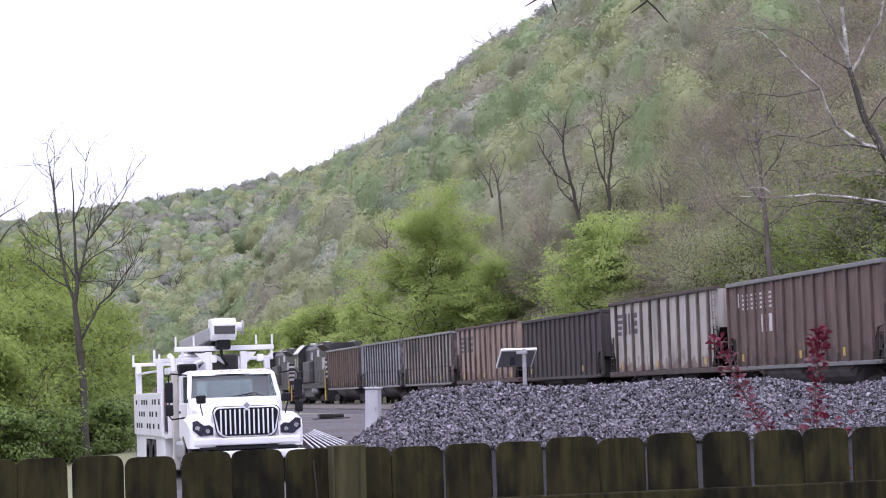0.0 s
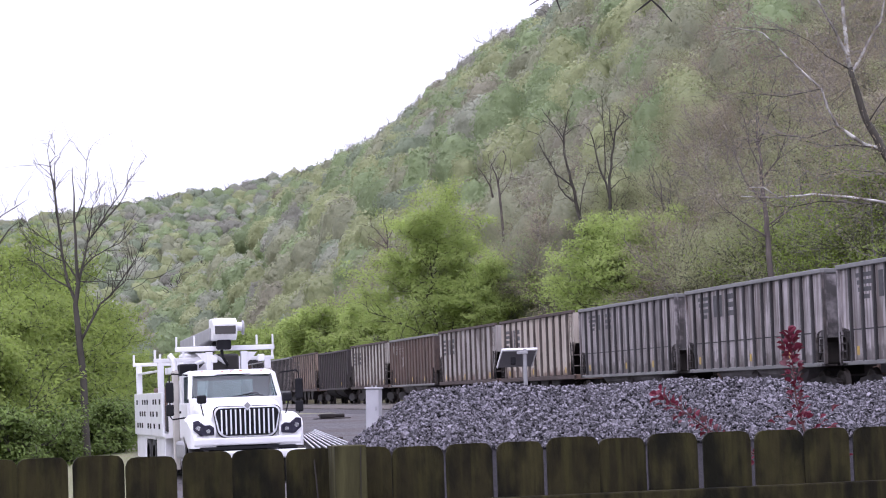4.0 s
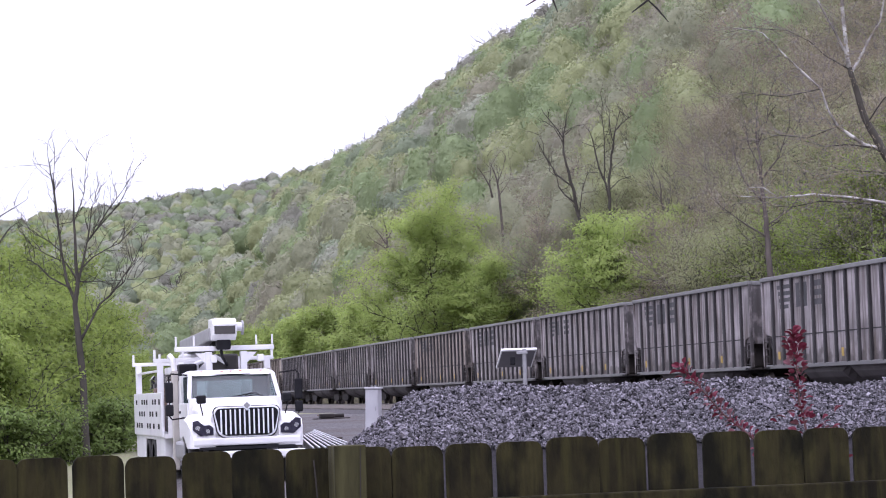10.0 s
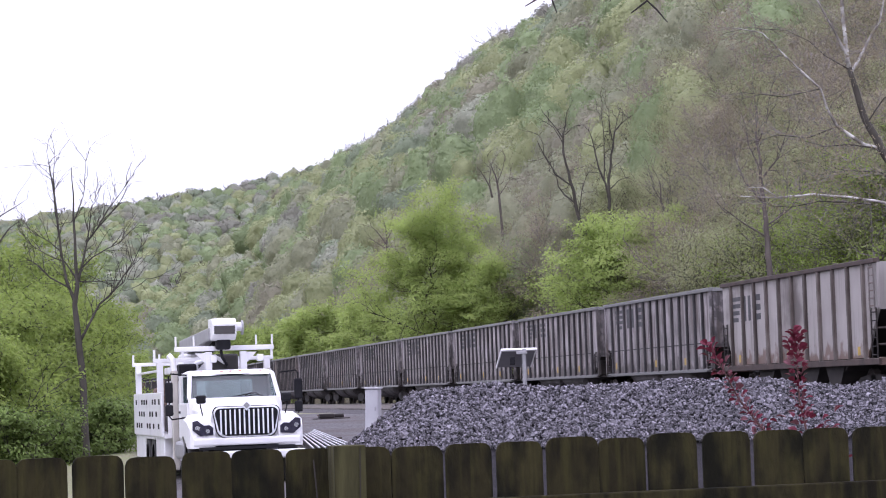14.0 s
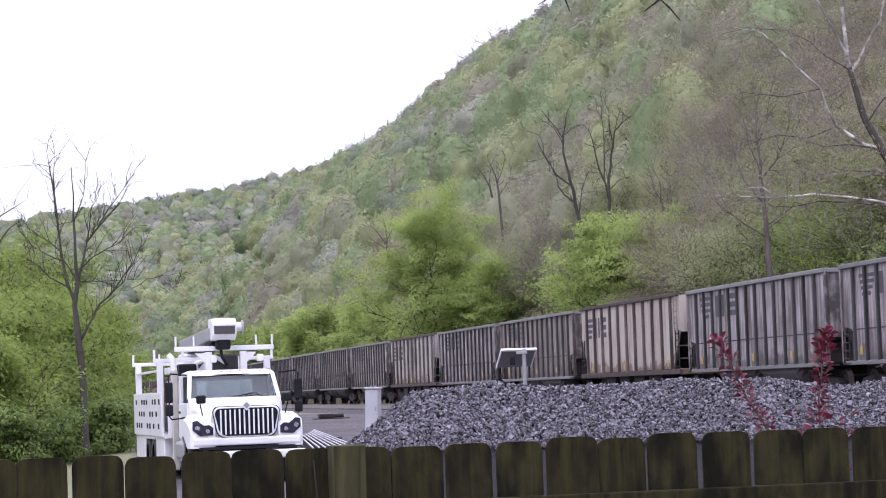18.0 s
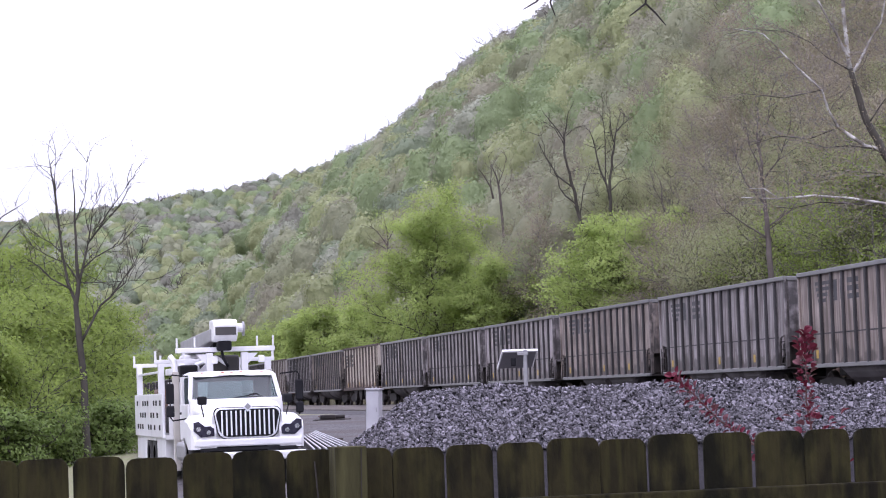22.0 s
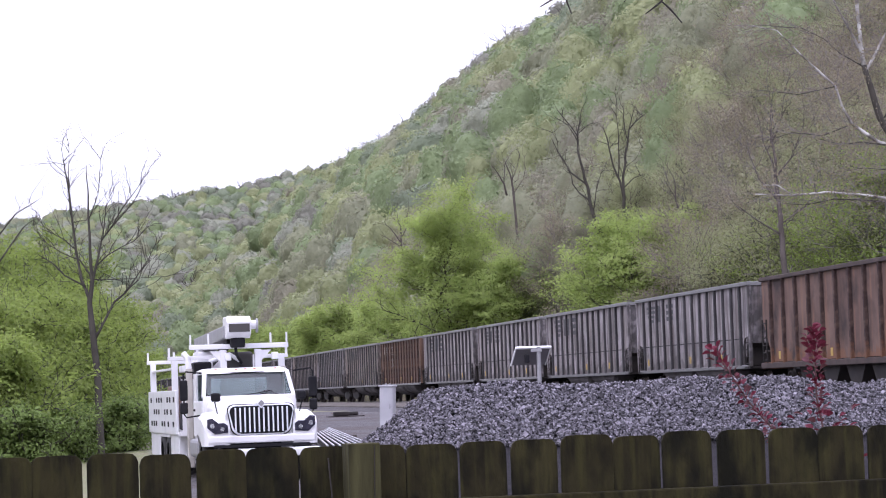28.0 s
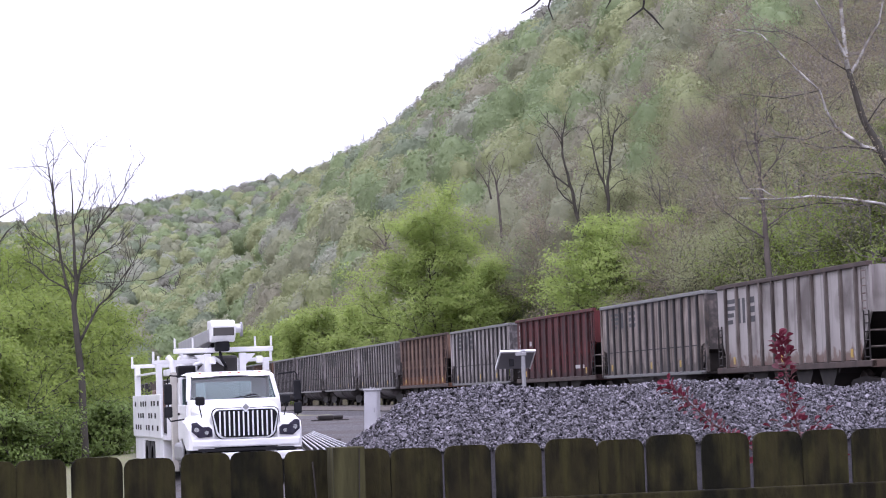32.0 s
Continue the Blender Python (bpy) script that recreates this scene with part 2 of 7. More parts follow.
BEIGE_STEEL = material("beige painted steel", (0.42, 0.4, 0.36), 0.6, 0, (0.3, 0.28, 0.25), 3, 5, 0.7)
FENCE_WOOD = material("wet mossy board", (0.026, 0.0225, 0.0095), 0.9, 0, (0.0095, 0.008, 0.005), 16, 9, 1.0, bump=0.7, bump_scale=60, bump_depth=0.006, gloss=0.12,
                      streak=((0.036, 0.0335, 0.0115), 0.7, 30.0, 0.46), dirt=((0.0046, 0.0047, 0.003), 0.9, 8.0, 0.49), spread=0.14, stretch=(1, 1, 0.45))
POST_WOOD = material("green treated post", (0.056, 0.053, 0.024), 0.9, 0, (0.014, 0.0125, 0.007), 30, 9, 1.0, bump=0.4, bump_scale=30, stretch=(1, 1, 0.12), spread=0.1, gloss=0.12)
STONE = material("wet crushed limestone", (0.132, 0.123, 0.142), 0.6, 0, (0.04, 0.038, 0.045), 8, 5, 0.7, bump=0.4, bump_scale=60, island=0.92)
# Near-black bed of the heap: the shade of its gaps as colour.
GAP_DARK = material("shade between the stones", (0.028, 0.026, 0.03), 0.9, 0, (0.015, 0.014, 0.016), 12, 8, 0.8, bump=0.8, bump_scale=60, gloss=0.2)
BALLAST = material("dusty ballast", (0.062, 0.058, 0.06), 0.9, 0, (0.034, 0.032, 0.033), 5, 8, 0.8, bump=0.8, bump_scale=14, gloss=0.2)
BARK = material("dark bark", (0.048, 0.044, 0.036), 0.9, 0, (0.078, 0.071, 0.06), 2, 6, 0.8, gloss=0.2)
BARK_GREY = material("grey bark", (0.19, 0.17, 0.158), 0.9, 0, (0.1, 0.088, 0.082), 0.4, 6, 0.9)
BARK_BROWN = material("brown-grey bark", (0.105, 0.09, 0.08), 0.9, 0, (0.065, 0.056, 0.05), 1.2, 7, 0.9, gloss=0.2)
BARK_PALE = material("pale sycamore bark", (0.6, 0.59, 0.56), 0.85, 0, (0.13, 0.115, 0.1), 1.1, 7, 1.0, dirt=((0.12, 0.105, 0.09), 0.95, 1.7, 0.47))
LEAF_BRIGHT = leafy("bright spring leaf", (0.35, 0.44, 0.125), (0.3, 0.385, 0.105), 0.08, 0.62)
LEAF_LIME = leafy("lime spring leaf", (0.256, 0.333, 0.076), (0.207, 0.276, 0.061), 0.1, 0.6)
LEAF_OLIVE = leafy("olive young leaf", (0.29, 0.305, 0.155), (0.24, 0.255, 0.13), 0.1)
LEAF_DEEP = leafy("deep green leaf", (0.17, 0.24, 0.06), (0.13, 0.19, 0.047))
LEAF_BUD = leafy("russet bud", (0.29, 0.252, 0.17), (0.24, 0.21, 0.14), 0.08, 0.4)
GLASS_CLEAR = bpy.data.materials.new("clear window glass")
GLASS_CLEAR.use_nodes = True
_n = GLASS_CLEAR.node_tree.nodes
_t, _g, _x = _n.new("ShaderNodeBsdfTransparent"), _n.new("ShaderNodeBsdfGlossy"), _n.new("ShaderNodeMixShader")
_t.inputs[0].default_value = (0.5, 0.6, 0.6, 1)
_g.inputs["Roughness"].default_value = 0.03
_x.inputs[0].default_value = 0.07
for _a, _b in ((_t.outputs[0], _x.inputs[1]), (_g.outputs[0], _x.inputs[2]), (_x.outputs[0], _n["Material Output"].inputs[0])):
    GLASS_CLEAR.node_tree.links.new(_a, _b)
GLASS_PALE = GLASS_CLEAR.copy()
GLASS_PALE.name = "pale rear glass"
for _s in GLASS_PALE.node_tree.nodes:
    if _s.bl_idname == "ShaderNodeBsdfTransparent":
        _s.inputs[0].default_value = (0.85, 0.95, 0.95, 1)
LEAF_RED = leafy("plum red leaf", (0.135, 0.02, 0.038), (0.085, 0.02, 0.032), through=0.3)
# Crown colours are lifted and greyed: the hill's haze is put into them.
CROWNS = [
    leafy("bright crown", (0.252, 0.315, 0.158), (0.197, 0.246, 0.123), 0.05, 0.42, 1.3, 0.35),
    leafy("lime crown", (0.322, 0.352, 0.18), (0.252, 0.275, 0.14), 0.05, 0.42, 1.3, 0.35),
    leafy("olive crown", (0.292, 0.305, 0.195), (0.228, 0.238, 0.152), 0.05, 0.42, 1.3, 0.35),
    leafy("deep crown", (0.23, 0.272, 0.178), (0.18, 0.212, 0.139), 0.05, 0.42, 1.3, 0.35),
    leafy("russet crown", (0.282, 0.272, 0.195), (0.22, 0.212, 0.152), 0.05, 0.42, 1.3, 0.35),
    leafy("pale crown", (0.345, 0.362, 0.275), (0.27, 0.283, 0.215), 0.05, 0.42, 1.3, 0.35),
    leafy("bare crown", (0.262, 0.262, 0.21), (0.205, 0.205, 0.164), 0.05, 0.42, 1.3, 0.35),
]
STEM_RED = material("dark red stem", (0.09, 0.04, 0.04), 0.7, 0, (0.06, 0.035, 0.03), 20, 4, 0.6)


def ground_material():
    """Grass and leaf litter with gravel where the yard is."""
    m = material("ground", (0.088, 0.081, 0.085), 0.95, 0, (0.03, 0.028, 0.03), 5, 3, 1.0, bump=0.9, bump_scale=9, bump_depth=0.06, stretch=(1.6, 0.5, 1))
    nt = m.node_tree
    n, link = nt.nodes, nt.links.new
    b = n["Principled BSDF"]
    old = b.inputs["Base Color"].links[0].from_socket
    at = n.new("ShaderNodeAttribute")
    at.attribute_name = "green"
    t = n.new("ShaderNodeTexNoise")
    t.inputs["Scale"].default_value, t.inputs["Detail"].default_value = 0.6, 8
    co = n.new("ShaderNodeTexCoord")
    link(co.outputs["Object"], t.inputs["Vector"])
    g = n.new("ShaderNodeMix")
    g.data_type = "RGBA"
    g.inputs[6].default_value, g.inputs[7].default_value = (0.13, 0.16, 0.05, 1), (0.15, 0.125, 0.085, 1)
    link(t.outputs[0], g.inputs[0])
    x = n.new("ShaderNodeMix")
    x.data_type = "RGBA"
    link(at.outputs["Fac"], x.inputs[0])
    damp, edge, wet = n.new("ShaderNodeTexNoise"), n.new("ShaderNodeMapRange"), n.new("ShaderNodeMix")
    damp.inputs["Scale"].default_value, damp.inputs["Detail"].default_value = 0.35, 9
    edge.inputs[1].default_value, edge.inputs[2].default_value = 0.44, 0.62
    wet.data_type = "RGBA"
    wet.inputs[7].default_value = (0.047, 0.037, 0.033, 1)
    link(co.outputs["Object"], damp.inputs["Vector"])
    link(damp.outputs[0], edge.inputs[0])
    link(edge.outputs[0], wet.inputs[0])
    link(old, wet.inputs[6])
    link(wet.outputs[2], x.inputs[6])
    link(g.outputs[2], x.inputs[7])
    link(x.outputs[2], b.inputs["Base Color"])
    return m


GROUND = ground_material()


# ---- mesh helpers ----
def mesh_object(name, verts, faces, mats, idx=None, parent=None, smooth=False, label=""):
    me = bpy.data.meshes.new(name)
    me.from_pydata([tuple(v) for v in verts] if not isinstance(verts, list) else verts, [], faces)
    for m in (mats if isinstance(mats, (list, tuple)) else [mats]):
        me.materials.append(m)
    if idx is not None:
        me.polygons.foreach_set("material_index", idx)
    if smooth:
        me.polygons.foreach_set("use_smooth", [True] * len(me.polygons))
    ob = new(name, me)
    if parent:
        ob.parent = parent
    if label:
        ob["label"] = label
    return ob


def quads_object(name, pts, mats, idx=None, parent=None, label="", normals=None):
    """Many loose quads or triangles from an array (n, 4 or 3, 3); normals (n, 3) shade them as one rounded mass."""
    n, k = pts.shape[:2]
    me = bpy.data.meshes.new(name)
    me.vertices.add(n * k)
    me.loops.add(n * k)
    me.polygons.add(n)
    me.vertices.foreach_set("co", np.asarray(pts, np.float32).ravel())
    me.loops.foreach_set("vertex_index", np.arange(n * k, dtype=np.int32))
    me.polygons.foreach_set("loop_start", np.arange(0, n * k, k, dtype=np.int32))
    for m in (mats if isinstance(mats, (list, tuple)) else [mats]):
        me.materials.append(m)
    if idx is not None:
        me.polygons.foreach_set("material_index", np.asarray(idx, np.int32))
    if normals is not None:
        me.attributes.new("custom_normal", "FLOAT_VECTOR", "POINT").data.foreach_set("vector", np.repeat(np.asarray(normals, np.float32), k, 0).ravel())
    me.update()
    ob = new(name, me)
    if parent:
        ob.parent = parent
    if label:
        ob["label"] = label
    return ob


def unit(a):
    return a / np.maximum(np.linalg.norm(a, axis=-1, keepdims=True), 1e-9)


def part(name, bm, mat, parent, label="", smooth=False):
    """Links a bmesh as one mesh under a thing or a part."""
    me = bpy.data.meshes.new(name)
    bm.to_mesh(me)
    bm.free()
    for m in (mat if isinstance(mat, (list, tuple)) else [mat]):
        me.materials.append(m)
    if smooth:
        me.polygons.foreach_set("use_smooth", [True] * len(me.polygons))
    ob = new(name, me)
    if parent:
        ob.parent = parent
    if label:
        ob["label"] = label
    return ob


def again(ob, m):
    """A further part on the same mesh, placed by m in the parent's space."""
    o = ob.copy()
    scene.collection.objects.link(o)
    o.matrix_basis = m
    return o


def block(x0, x1, y0, y1, z0, z1, bevel=0.0, bm=None):
    """A box between limits, its edges rounded by bevel."""
    own = bmesh.new()
    v = [own.verts.new((x, y, z)) for x in (x0, x1) for y in (y0, y1) for z in (z0, z1)]
    for f in ((0, 1, 3, 2), (4, 6, 7, 5), (0, 4, 5, 1), (2, 3, 7, 6), (0, 2, 6, 4), (1, 5, 7, 3)):
        own.faces.new([v[i] for i in f])
    if bevel:
        bmesh.ops.bevel(own, geom=own.edges[:], offset=bevel, segments=2, affect="EDGES", profile=0.5)
    bmesh.ops.recalc_face_normals(own, faces=own.faces[:])
    return own if bm is None else join(bm, own)


def join(a, b):
    me = bpy.data.meshes.new("t")
    b.to_mesh(me)
    b.free()
    a.from_mesh(me)
    bpy.data.meshes.remove(me)
    return a


def tube(points, radius, sides=8, bm=None, caps=True):
    """A round bar through points; radius may be a list."""
    own = bm or bmesh.new()
    pts = [Vector(p) for p in points]
    rad = radius if isinstance(radius, (list, tuple)) else [radius] * len(pts)
    rings = []
    for i, p in enumerate(pts):
        d = (pts[min(i + 1, len(pts) - 1)] - pts[max(i - 1, 0)]).normalized()
        a = d.cross(Vector((0, 0, 1)) if abs(d.z) < 0.9 else Vector((1, 0, 0))).normalized()
        c = d.cross(a)
        rings.append([own.verts.new(p + rad[i] * (a * math.cos(6.2832 * k / sides) + c * math.sin(6.2832 * k / sides))) for k in range(sides)])
    for r, q in zip(rings, rings[1:]):
        for k in range(sides):
            own.faces.new((r[k], r[(k + 1) % sides], q[(k + 1) % sides], q[k]))
    if caps:
        own.faces.new(rings[0][::-1])
        own.faces.new(rings[-1])
    return own


def prism(outline, lo, hi, axis="x", bevel=0.0):
    """An outline extruded along an axis; the outline's pairs are the two other axes in order."""
    bm = bmesh.new()

    def at(p, h):
        return {"x": (h, p[0], p[1]), "y": (p[0], h, p[1]), "z": (p[0], p[1], h)}[axis]

    a = [bm.verts.new(at(p, lo)) for p in outline]
    b = [bm.verts.new(at(p, hi)) for p in outline]
    bm.faces.new(a)
    bm.faces.new(b[::-1])
    for i in range(len(a)):
        j = (i + 1) % len(a)
        bm.faces.new((a[j], a[i], b[i], b[j]))
    if bevel:
        bmesh.ops.bevel(bm, geom=bm.edges[:], offset=bevel, segments=2, affect="EDGES", profile=0.5)
    bmesh.ops.recalc_face_normals(bm, faces=bm.faces[:])
    return bm


def loft(rings, closed=True, caps=True):
    """Faces between rings of equal count."""
    bm = bmesh.new()
    vs = [[bm.verts.new(p) for p in r] for r in rings]
    k = len(vs[0])
    for a, b in zip(vs, vs[1:]):
        for i in range(k if closed else k - 1):
            j = (i + 1) % k
            bm.faces.new((a[i], a[j], b[j], b[i]))
    if caps:
        bm.faces.new(vs[0][::-1])
        bm.faces.new(vs[-1])
    bmesh.ops.recalc_face_normals(bm, faces=bm.faces[:])
    return bm


def thing(name, label, category, group="", m=None):
    ob = new(name)
    ob.empty_display_size = 0.3
    if m is not None:
        ob.matrix_basis = m
    return tagged(ob, label, category, group)


# ---- the plan: track line, ground ----
RAIL_Z = 1.094
CAR_PITCH = 16.18
TRACK = (10.132, 74.86, 0.1696, 0.5158e-3, -0.3354e-5)   # x, y, heading and its two bends, of the cars' near side


def heading(s):
    s = np.clip(s, 0, 130)
    return TRACK[2] + TRACK[3] * s + TRACK[4] * s * s


LINE_S = np.arange(-420.0, 1400.0, 0.5)
_a = heading(LINE_S)
_m = (_a[1:] + _a[:-1]) / 2
_x = np.concatenate([[0], -np.cumsum(np.sin(_m)) * 0.5])
_y = np.concatenate([[0], np.cumsum(np.cos(_m)) * 0.5])
_i = int(np.argmin(abs(LINE_S)))
LINE_X, LINE_Y = _x + TRACK[0] - _x[_i], _y + TRACK[1] - _y[_i]
HALF = 1.55   # half a car's width


def on_track(s, side=0.0):
    """A point of the track's centre line, side metres to its right, and the heading there."""
    a = float(heading(s))
    x, y = float(np.interp(s, LINE_S, LINE_X)), float(np.interp(s, LINE_S, LINE_Y))
    return x + (HALF + side) * math.cos(a), y + (HALF + side) * math.sin(a), a


def bearing(x, y):
    """The bearing of a place as seen from the tripod, in units of the plan's fan (0 far left, 1568 far right)."""
    return 784 + 4308 * x / max(y, 1e-3)


FAN = [-200, 0, 240, 300, 400, 500, 600, 720, 812, 880, 1000, 1300, 1568, 1900]
RIDGE_UP = [0.01, 0.02, 0.034, 0.043, 0.0612, 0.0828, 0.0938, 0.1085, 0.1275, 0.1385, 0.1535, 0.2055, 0.245, 0.29]
RIDGE_R = [700, 720, 850, 900, 950, 1000, 1000, 950, 900, 860, 800, 700, 650, 600]
FOOT_R = [560, 560, 620, 620, 600, 420, 330, 265, 235, 220, 190, 150, 128, 115]
FAR_UP = [0.066, 0.0745, 0.0822, 0.0843, 0.0862, 0.0912, 0.0955, 0.09, 0.08, 0.07, 0.05, 0.03, 0.03, 0.03]


def ground_z(x, y):
    r = math.hypot(x, y)
    z = 0.75 * min(max((y - 52) / 66, 0), 1)
    if y > 60:
        p = bearing(x, y)
        foot, top = np.interp(p, FAN, FOOT_R), np.interp(p, FAN, RIDGE_R)
        up = max(np.interp(p, FAN, RIDGE_UP) * top - 11, 1)
        if r < top:
            h = up * (max(r - foot, 0) / (top - foot)) ** 0.92
        else:
            h = up * max(0.25, 1 - (r - top) / 600)
        far = (np.interp(p, FAN, FAR_UP) * 1900 - 13) * min(max((r - 1150) / 750, 0), 1) ** 0.9
        if r > 1900:
            far *= max(0.3, 1 - (r - 1900) / 1500)
        z += max(h, far)
    return z


# ---- ground: one sheet to the horizon ----
def build_ground():
    az = np.unique(np.concatenate([np.arange(-180, 181, 12.0), np.arange(-16, 16.1, 0.5)]))
    rr = np.unique(np.concatenate([np.arange(0, 50, 5.0), np.arange(50, 140, 4.0), np.arange(140, 400, 15.0), np.arange(400, 2100, 50.0), [2500, 3200, 4500]]))
    v, f, g = [], [], []
    for r in rr[1:]:
        for a in az[:-1]:
            x, y = r * math.sin(radians(a)), r * math.cos(radians(a))
            z = ground_z(x, y) + 0.06 * noise.noise((x * 0.3, y * 0.3, 0)) * min(1, r / 60)
            v.append((x, y, z))
            yard = 40 < y < 140 and -0.13 < x / y < 0.3
            g.append(0.0 if yard and r < 135 else 1.0)
    n, k = len(rr) - 1, len(az) - 1
    v.append((0, 0, 0))
    g.append(1.0)
    for i in range(n - 1):
        for j in range(k):
            q = (j + 1) % k
            f.append((i * k + j, (i + 1) * k + j, (i + 1) * k + q, i * k + q))
    for j in range(k):
        f.append((n * k, j, (j + 1) % k))
    ob = mesh_object("ground", v, f, GROUND, smooth=True)
    ob.data.attributes.new("green", "FLOAT", "POINT").data.foreach_set("value", g)
    tagged(ob, "gravel yard, grassy verge and wooded hillside ground", "ground", kind="structure")
    bm = ob.data
    bm.flip_normals() if bm.polygons[0].normal.z < 0 else None


build_ground()


def strip(name, sections, s0, s1, step, mat, label):
    """A band along the track: sections are (side, z) from left to right."""
    v, f = [], []
    n = len(sections)
    ss = np.arange(s0, s1 + 0.1, step)
    for s in ss:
        for side, z in sections:
            x, y, _ = on_track(s, side)
            v.append((x, y, z))
    for i in range(len(ss) - 1):
        for j in range(n - 1):
            f.append((i * n + j, i * n + j + 1, (i + 1) * n + j + 1, (i + 1) * n + j))
    ob = mesh_object(name, v, f, mat)
    return tagged(ob, label, name.split("_")[0], kind="structure")


NEAR_TRACK = -4.4
LITTER = material("leaf litter and dead weeds", (0.07, 0.058, 0.038), 0.95, 0, (0.045, 0.05, 0.022), 0.8, 8, 0.9, bump=0.9, bump_scale=5, bump_depth=0.15, gloss=0.1)
strip("bank", [(4.4, -0.3), (6.0, 1.0), (8.0, 2.1), (13.0, 2.4), (20.0, -0.5)], -300, 700, 10, LITTER, "low weedy earth bank beyond the railway")
strip("ballast_bed", [(-9.0, -0.3), (NEAR_TRACK - 2.0, 0.92), (2.0, 0.92), (4.6, -0.3)], -300, 700, 10, BALLAST, "grey crushed stone bed under two tracks")
for i, off in enumerate((-0.75, 0.75, NEAR_TRACK - 0.75, NEAR_TRACK + 0.75)):
    w = 0.036
    strip("rail_%d" % (i + 1), [(off - w, 0.93), (off - w, RAIL_Z), (off + w, RAIL_Z), (off + w, 0.93)], -300, 700, 5, RAIL, "steel running rail with a bright worn head")


def build_sleepers():
    """The sleepers of both tracks where they come near."""
    base = block(-1.3, 1.3, -0.11, 0.11, 0.85, 0.965, 0.01)
    me = bpy.data.meshes.new("sleeper")
    base.to_mesh(me)
    base.free()
    me.materials.append(TIE)
    holder = bpy.data.objects["ballast_bed"]
    for side, s0, s1 in ((NEAR_TRACK, 40, 130), (0.0, 60, 130)):
        for s in np.arange(s0, s1, 0.75):
            o = new("sleeper", me)
            o.parent = holder
            x, y, a = on_track(s, side)
            o.matrix_basis = pose(x, y, random.uniform(-0.01, 0.01), 0, 0, math.degrees(a) + random.uniform(-1, 1))


# ---- trees ----
def grow(rng, h, spread, first=0.3, limbs=14, lean=0.0, fine=3, droop=0.0, r0=None, up=0.6, twist=1.0):
    """A skeleton: segments (a, b, ra, rb, level) and tips (place, direction)."""
    segs, tips = [], []
    r0 = r0 or h * 0.016

    def shoot(p, d, length, rad, level, n=4):
        d = d.normalized()
        for i in range(n):
            q = p + d * (length / n)
            rb = rad * (1 - 0.62 * (i + 1) / n)
            ra = rad * (1 - 0.62 * i / n)
            segs.append((p, q, ra, rb, level))
            d = (d + Vector((rng.gauss(0, 0.22), rng.gauss(0, 0.22), rng.gauss(0, 0.16) + 0.05 - droop)) * twist).normalized()
            p = q
            if level < fine:
                for _ in range(2 if level == 1 else rng.choice((1, 2))):
                    side = Vector((rng.gauss(0, 1), rng.gauss(0, 1), rng.gauss(0.25, 0.6))).normalized()
                    shoot(p, d * 0.75 + side * 0.85, length * rng.uniform(0.34, 0.58), rb * 0.62, level + 1, 3)
            else:
                tips.append((p, d))
        tips.append((p, d))

    p, d = Vector((0, 0, 0)), Vector((lean, 0, 1))
    n = 10
    marks = []
    for i in range(n):
        q = p + d.normalized() * (h * 0.93 / n)
        segs.append((p, q, r0 * (1 - 0.88 * i / n), r0 * (1 - 0.88 * (i + 1) / n), 0))
        marks.append((p, q, r0 * (1 - 0.88 * (i + 0.5) / n)))
        d = (d + Vector((rng.gauss(0, 0.06), rng.gauss(0, 0.06), 0.05))).normalized()
        p = q
    tips.append((p, d))
    turn = rng.uniform(0, 6)
    for k in range(limbs):
        u = first + (0.97 - first) * (k / limbs) ** 0.9
        a, b, rad = marks[min(int(u * n), n - 1)]
        c = a.lerp(b, (u * n) % 1)
        turn += 2.4 + rng.uniform(-0.5, 0.5)
        rise = up * (0.45 + 0.9 * (u - first) / (1 - first)) + rng.uniform(-0.12, 0.12)
        reach = spread * (1.05 - 0.68 * abs((u - first) / (1 - first) - 0.28) ** 1.0) * rng.uniform(0.75, 1.15)
        shoot(c, Vector((math.cos(turn), math.sin(turn), rise)), reach, min(rad * 0.62, reach * 0.025), 1)
    return segs, tips


def tubes_mesh(segs, sides=4):
    v, f = [], []
    for a, b, ra, rb, level in segs:
        d = (b - a).normalized()
        s = d.cross(Vector((0.3, 0.2, 1) if abs(d.z) < 0.9 else (1, 0, 0))).normalized()
        t = d.cross(s)
        k = sides if level < 2 else 3
        o = len(v)
        for p, r in ((a, ra), (b, rb)):
            for i in range(k):
                w = 6.2832 * i / k
                v.append(tuple(p + (s * math.cos(w) + t * math.sin(w)) * r))
        for i in range(k):
            j = (i + 1) % k
            f.append((o + i, o + j, o + k + j, o + k + i))
    return v, f


def leaf_quads(centres, size, rng, long=1.5, out=None):
    """Little kites at the places of an array (n, 3), turned any way or, more or less, outwards."""
    n = len(centres)
    face = unit(rng.normal(size=(n, 3)) * (1 if out is None else 0.5) + (0 if out is None else out))
    a = unit(np.cross(face, rng.normal(size=(n, 3))))
    b = np.cross(face, a)
    s = size * rng.uniform(0.6, 1.3, (n, 1))
    a, b = a * s * 0.5 * long ** 0.5, b * s * 0.5 / long ** 0.5
    # a kite rather than a square, so that edges look ragged
    return np.stack([centres - a, centres - b * 0.9 + a * 0.1, centres + a, centres + b * 1.0 + a * 0.15], 1)


